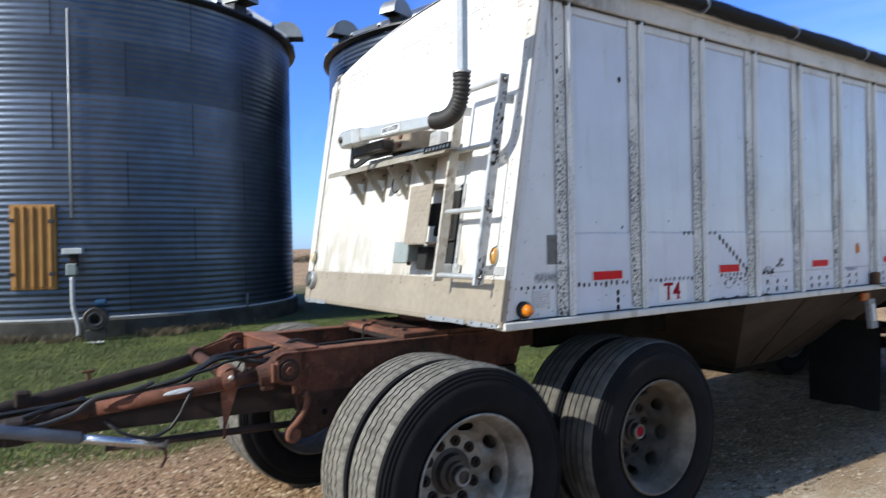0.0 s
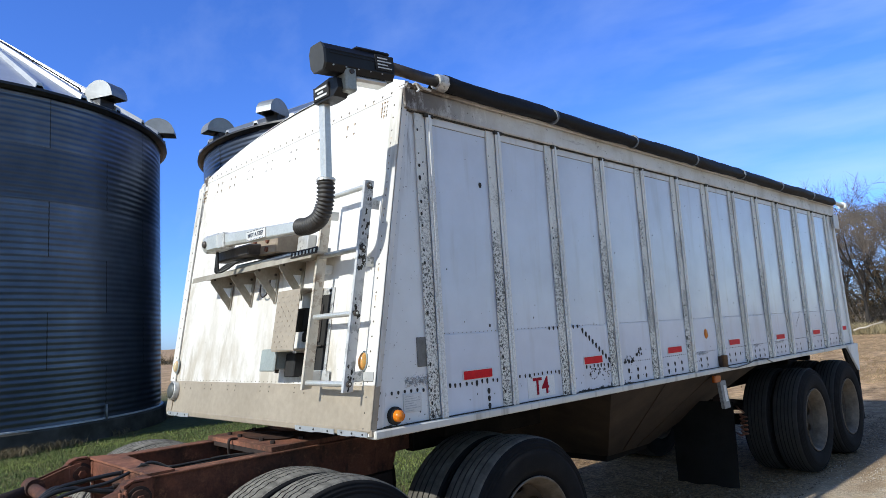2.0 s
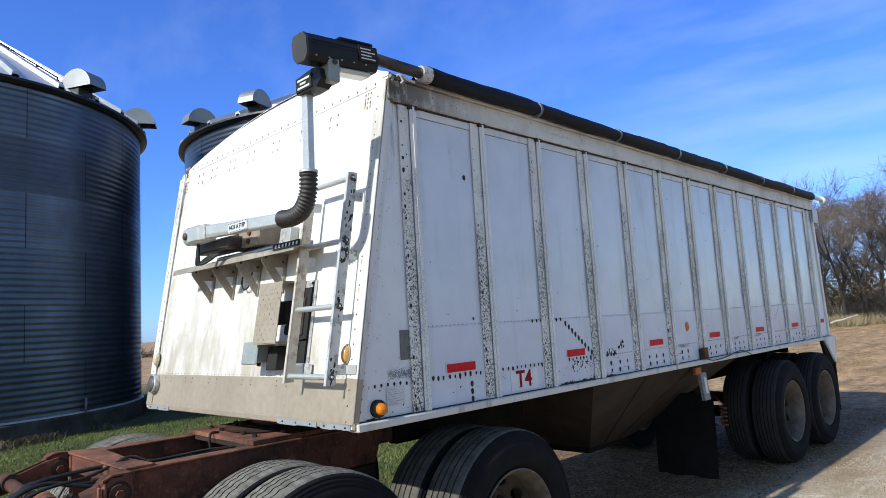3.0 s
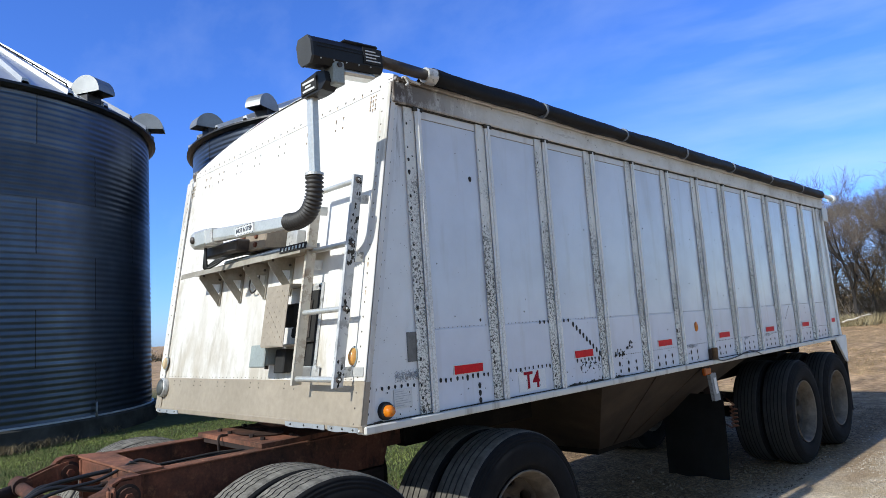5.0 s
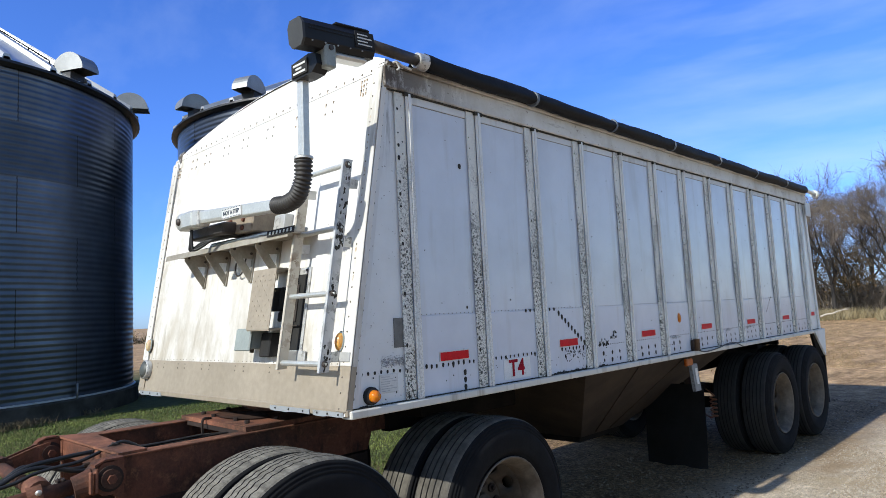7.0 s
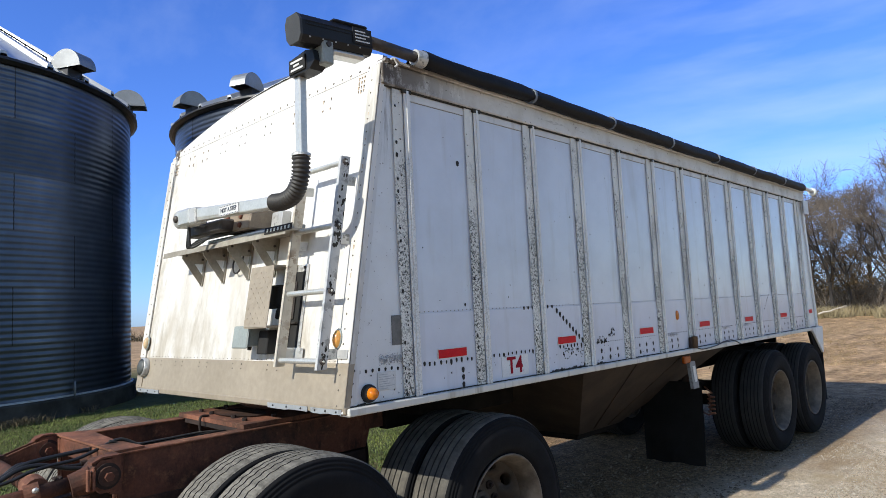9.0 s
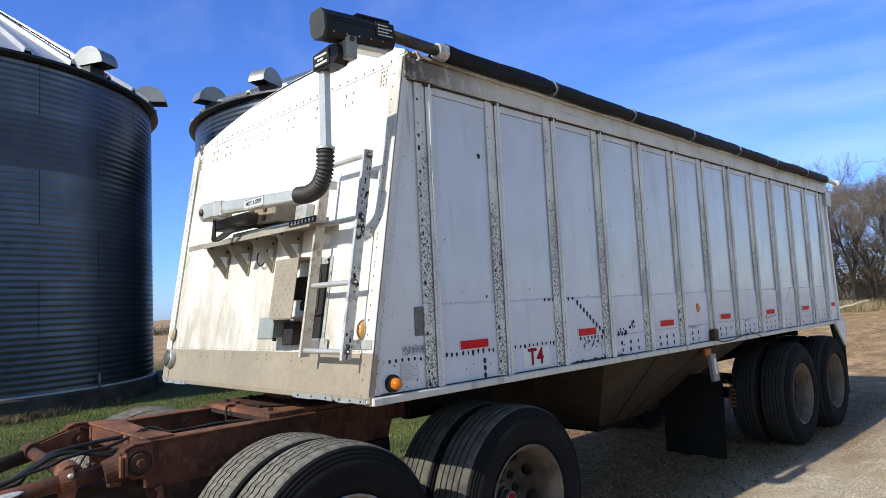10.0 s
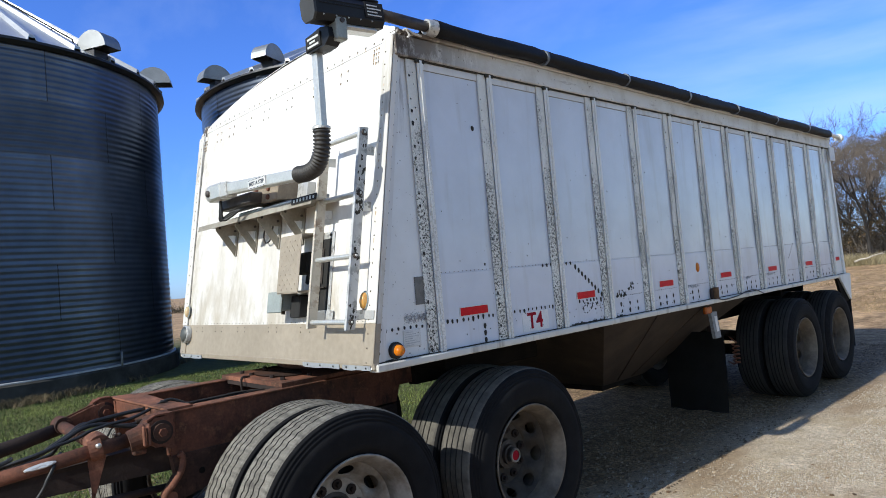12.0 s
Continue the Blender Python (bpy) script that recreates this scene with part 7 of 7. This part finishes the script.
def build_stuff():
    rng = random.Random(21)

    def blades(name, spots, height, width, material, label, category, lean=0.5):
        verts, faces = [], []
        for x, y in spots:
            z = ground_height(x, y)
            a = rng.uniform(0, 6.283)
            h = height * rng.uniform(0.5, 1.3)
            w = width * rng.uniform(0.6, 1.3)
            dx, dy = math.cos(a), math.sin(a)
            lx, ly = lean * h * rng.uniform(-1, 1), lean * h * rng.uniform(-1, 1)
            i = len(verts)
            verts += [(x - dx * w, y - dy * w, z - 0.01), (x + dx * w, y + dy * w, z - 0.01), (x + lx * 0.4 + dx * w * 0.7, y + ly * 0.4 + dy * w * 0.7, z + h * 0.6), (x + lx * 0.4 - dx * w * 0.7, y + ly * 0.4 - dy * w * 0.7, z + h * 0.6), (x + lx, y + ly, z + h)]
            faces += [(i, i + 1, i + 2, i + 3), (i + 3, i + 2, i + 4)]
        me = bpy.data.meshes.new(name)
        me.from_pydata(verts, [], faces)
        me.materials.append(material)
        return tagged(new(name, me), label, category, kind="stuff")

    spots = []
    while len(spots) < 125000:
        x, y = rng.uniform(-7, 9.5), 3.0 + 7.5 * rng.random() ** 1.4
        if math.hypot(x - BIN_X, y - BIN_Y) < BIN_R + 0.12:
            continue
        if y < 3.6 and noise.noise((x * 0.9, y * 0.9, 5)) < -0.05:
            continue
        if noise.noise((x * 0.5, y * 0.5, 9)) < -0.42:
            continue
        spots.append((x, y))
    blades("grass", spots, 0.034, 0.0048, M["grass"], "short green autumn grass round the bins", "grass", 1.1)
    spots = []
    for k in range(1500):
        a = radians(rng.uniform(-170, -10))
        q = BIN_R + 0.12 + abs(rng.gauss(0, 0.16))
        if noise.noise((math.cos(a) * 7, math.sin(a) * 7, 2)) > 0.22:
            spots.append((BIN_X + q * math.cos(a), BIN_Y + q * math.sin(a)))
    for cx, cy, wide, count in WEED_CLUMPS:
        for k in range(count):
            spots.append((cx + rng.gauss(0, wide), cy + rng.gauss(0, 0.6 * wide)))
    blades("weeds", spots, 0.13, 0.006, M["weed"], "dry weeds along the bin's foundation", "weeds", 1.1)
    spots = []
    for k in range(30000):
        az, d = radians(rng.uniform(0, 24)), rng.uniform(46, 62)
        x, y = -2 + d * math.cos(az), -2.5 + d * math.sin(az)
        if noise.noise((x * 0.35, y * 0.35, 6)) > -0.25 - 0.02 * (d - 50):
            spots.append((x, y))
    blades("tall_dry_grass", spots, 0.62, 0.024, M["pale_grass"], "pale tall dry grass along the field edge", "grass", 0.8)
    spots = []
    for k in range(34000):
        az, d = radians(rng.uniform(3, 24)), 11.5 + 36 * rng.random() ** 1.4
        x, y = -2 + d * math.cos(az), -2.5 + d * math.sin(az)
        if noise.noise((x * 0.5, y * 0.9, 4)) > -0.1 + max(0.0, (17 - x) / 9):
            spots.append((x, y))
    blades("stubble", spots, 0.06, 0.008, M["stubble"], "flattened dry stubble on the field", "stubble", 1.6)
    # brush under the trees and on the far skyline
    verts, faces = [], []

    def shrub(x, y, w, h, n):
        for _ in range(n):
            a, q = rng.uniform(0, 6.283), w * rng.random() ** 0.5
            px, py = x + q * math.cos(a), y + q * math.sin(a)
            top = h * (1 - (q / w) ** 2 * 0.7) * rng.uniform(0.5, 1.1)
            b = rng.uniform(0, 6.283)
            lx, ly = rng.uniform(0.2, 0.9) * top * math.cos(b), rng.uniform(0.2, 0.9) * top * math.sin(b)
            s = 0.022
            i = len(verts)
            zz = top * rng.uniform(0.0, 0.75)
            verts.extend([(px - s * math.sin(b), py + s * math.cos(b), zz), (px + s * math.sin(b), py - s * math.cos(b), zz), (px + lx, py + ly, top)])
            faces.append((i, i + 1, i + 2))

    for k in range(190):
        az, d = radians(rng.uniform(0, 26)), rng.uniform(52, 72)
        shrub(-2 + d * math.cos(az), -2.5 + d * math.sin(az), rng.uniform(1.4, 2.6), rng.uniform(0.9, 2.8), 480)
    for k in range(40):
        az, d = radians(rng.uniform(56, 72)), rng.uniform(70, 84)
        shrub(-2 + d * math.cos(az), -2.5 + d * math.sin(az), rng.uniform(1.0, 2.0), rng.uniform(0.7, 1.9), 260)
    me = bpy.data.meshes.new("brush")
    me.from_pydata(verts, [], faces)
    me.materials.append(M["brush"])
    tagged(new("brush", me), "tangled brown brush along the field edge", "brush", kind="stuff")
    verts, faces = [], []
    for k in range(62):
        az, d = radians(rng.uniform(1, 25)), rng.uniform(50, 70)
        shrub(-2 + d * math.cos(az), -2.5 + d * math.sin(az), rng.uniform(1.6, 3.0), rng.uniform(2.4, 4.2), 380)
    me = bpy.data.meshes.new("undergrowth")
    me.from_pydata(verts, [], faces)
    me.materials.append(M["twig"])
    tagged(new("undergrowth", me), "thin brown saplings and twigs between the trees", "undergrowth", kind="stuff")
    # thickets that still hold their brown leaves: loose clumps of small leaves with gaps
    verts, faces = [], []
    for k in range(150):
        az, d = radians(rng.uniform(1, 25)), rng.uniform(50, 70)
        cx, cy, cz = -2 + d * math.cos(az), -2.5 + d * math.sin(az), rng.uniform(0.6, 4.6)
        wide, tall = rng.uniform(0.7, 1.7), rng.uniform(0.5, 1.1)
        for _ in range(int(520 * wide)):
            p = Vector((cx + rng.gauss(0, 0.45 * wide), cy + rng.gauss(0, 0.45 * wide), cz + rng.gauss(0, 0.5 * tall)))
            if p.z < 0.05 or noise.noise(p * 1.6) < -0.08:
                continue
            u = Vector((rng.uniform(-1, 1), rng.uniform(-1, 1), rng.uniform(-1, 1))) * 0.055
            v = Vector((rng.uniform(-1, 1), rng.uniform(-1, 1), rng.uniform(-1, 1))) * 0.055
            i = len(verts)
            verts.extend([p - u, p + v, p + u, p - v])
            faces.append((i, i + 1, i + 2, i + 3))
    me = bpy.data.meshes.new("thicket_leaves")
    me.from_pydata(verts, [], faces)
    me.materials.append(M["thicket"])
    tagged(new("thicket_leaves", me), "withered brown leaves held in the thicket", "leaves", kind="stuff")
    # loose stones and leaves
    def scatter(name, count, where, size, flat, material, label, category):
        verts, faces = [], []
        for _ in range(count):
            x, y = where()
            z = ground_height(x, y)
            s = size * rng.uniform(0.4, 1.5)
            n = 6
            a0 = rng.uniform(0, 6.283)
            i = len(verts)
            tx, ty = rng.uniform(-0.5, 0.5), rng.uniform(-0.5, 0.5)
            for k in range(n):
                a = a0 + 2 * math.pi * k / n
                q = s * rng.uniform(0.7, 1.1)
                verts.append((x + q * math.cos(a), y + 0.75 * q * math.sin(a), z + flat * s * (0.3 + tx * math.cos(a) + ty * math.sin(a)) - 0.002))
            verts.append((x + s * 0.2 * tx, y + s * 0.2 * ty, z + flat * s * 1.2))
            for k in range(n):
                faces.append((i + k, i + (k + 1) % n, i + n))
        me = bpy.data.meshes.new(name)
        me.from_pydata(verts, [], faces)
        me.materials.append(material)
        tagged(new(name, me), label, category, kind="stuff")

    def on_drive():
        x = rng.gauss(0.9, 0.7) if rng.random() < 0.12 else 0.9 + 10.0 * rng.random() ** 1.3
        while True:
            y = 0.2 - abs(rng.gauss(0, 1.7))
            # pale stones are thinned where the trailer's shadow falls, to keep it dark
            if noise.noise((x * 0.9, y * 1.4, 11)) + 0.12 > 0.35 * rng.random() and (y < -0.75 or rng.random() < (0.3 if y < -0.4 else 0.06)):
                return x, y

    scatter("gravel", 30000, on_drive, 0.0085, 0.7, M["stone"], "loose pale gravel on the drive", "gravel")
    scatter("straw_litter", 5000, lambda: (rng.uniform(1.0, 10.5), abs(rng.gauss(0.5, 0.8)) - 0.15), 0.017, 0.5, M["litter"], "brown chips and straw litter under the trailer", "litter")
    scatter("fallen_leaves", 24000, lambda: (rng.gauss(-1.5, 1.7), rng.gauss(1.3, 1.35)), 0.020, 0.32, M["leaf"], "dry fallen leaves and chips on the dirt", "leaves")


build_stuff()
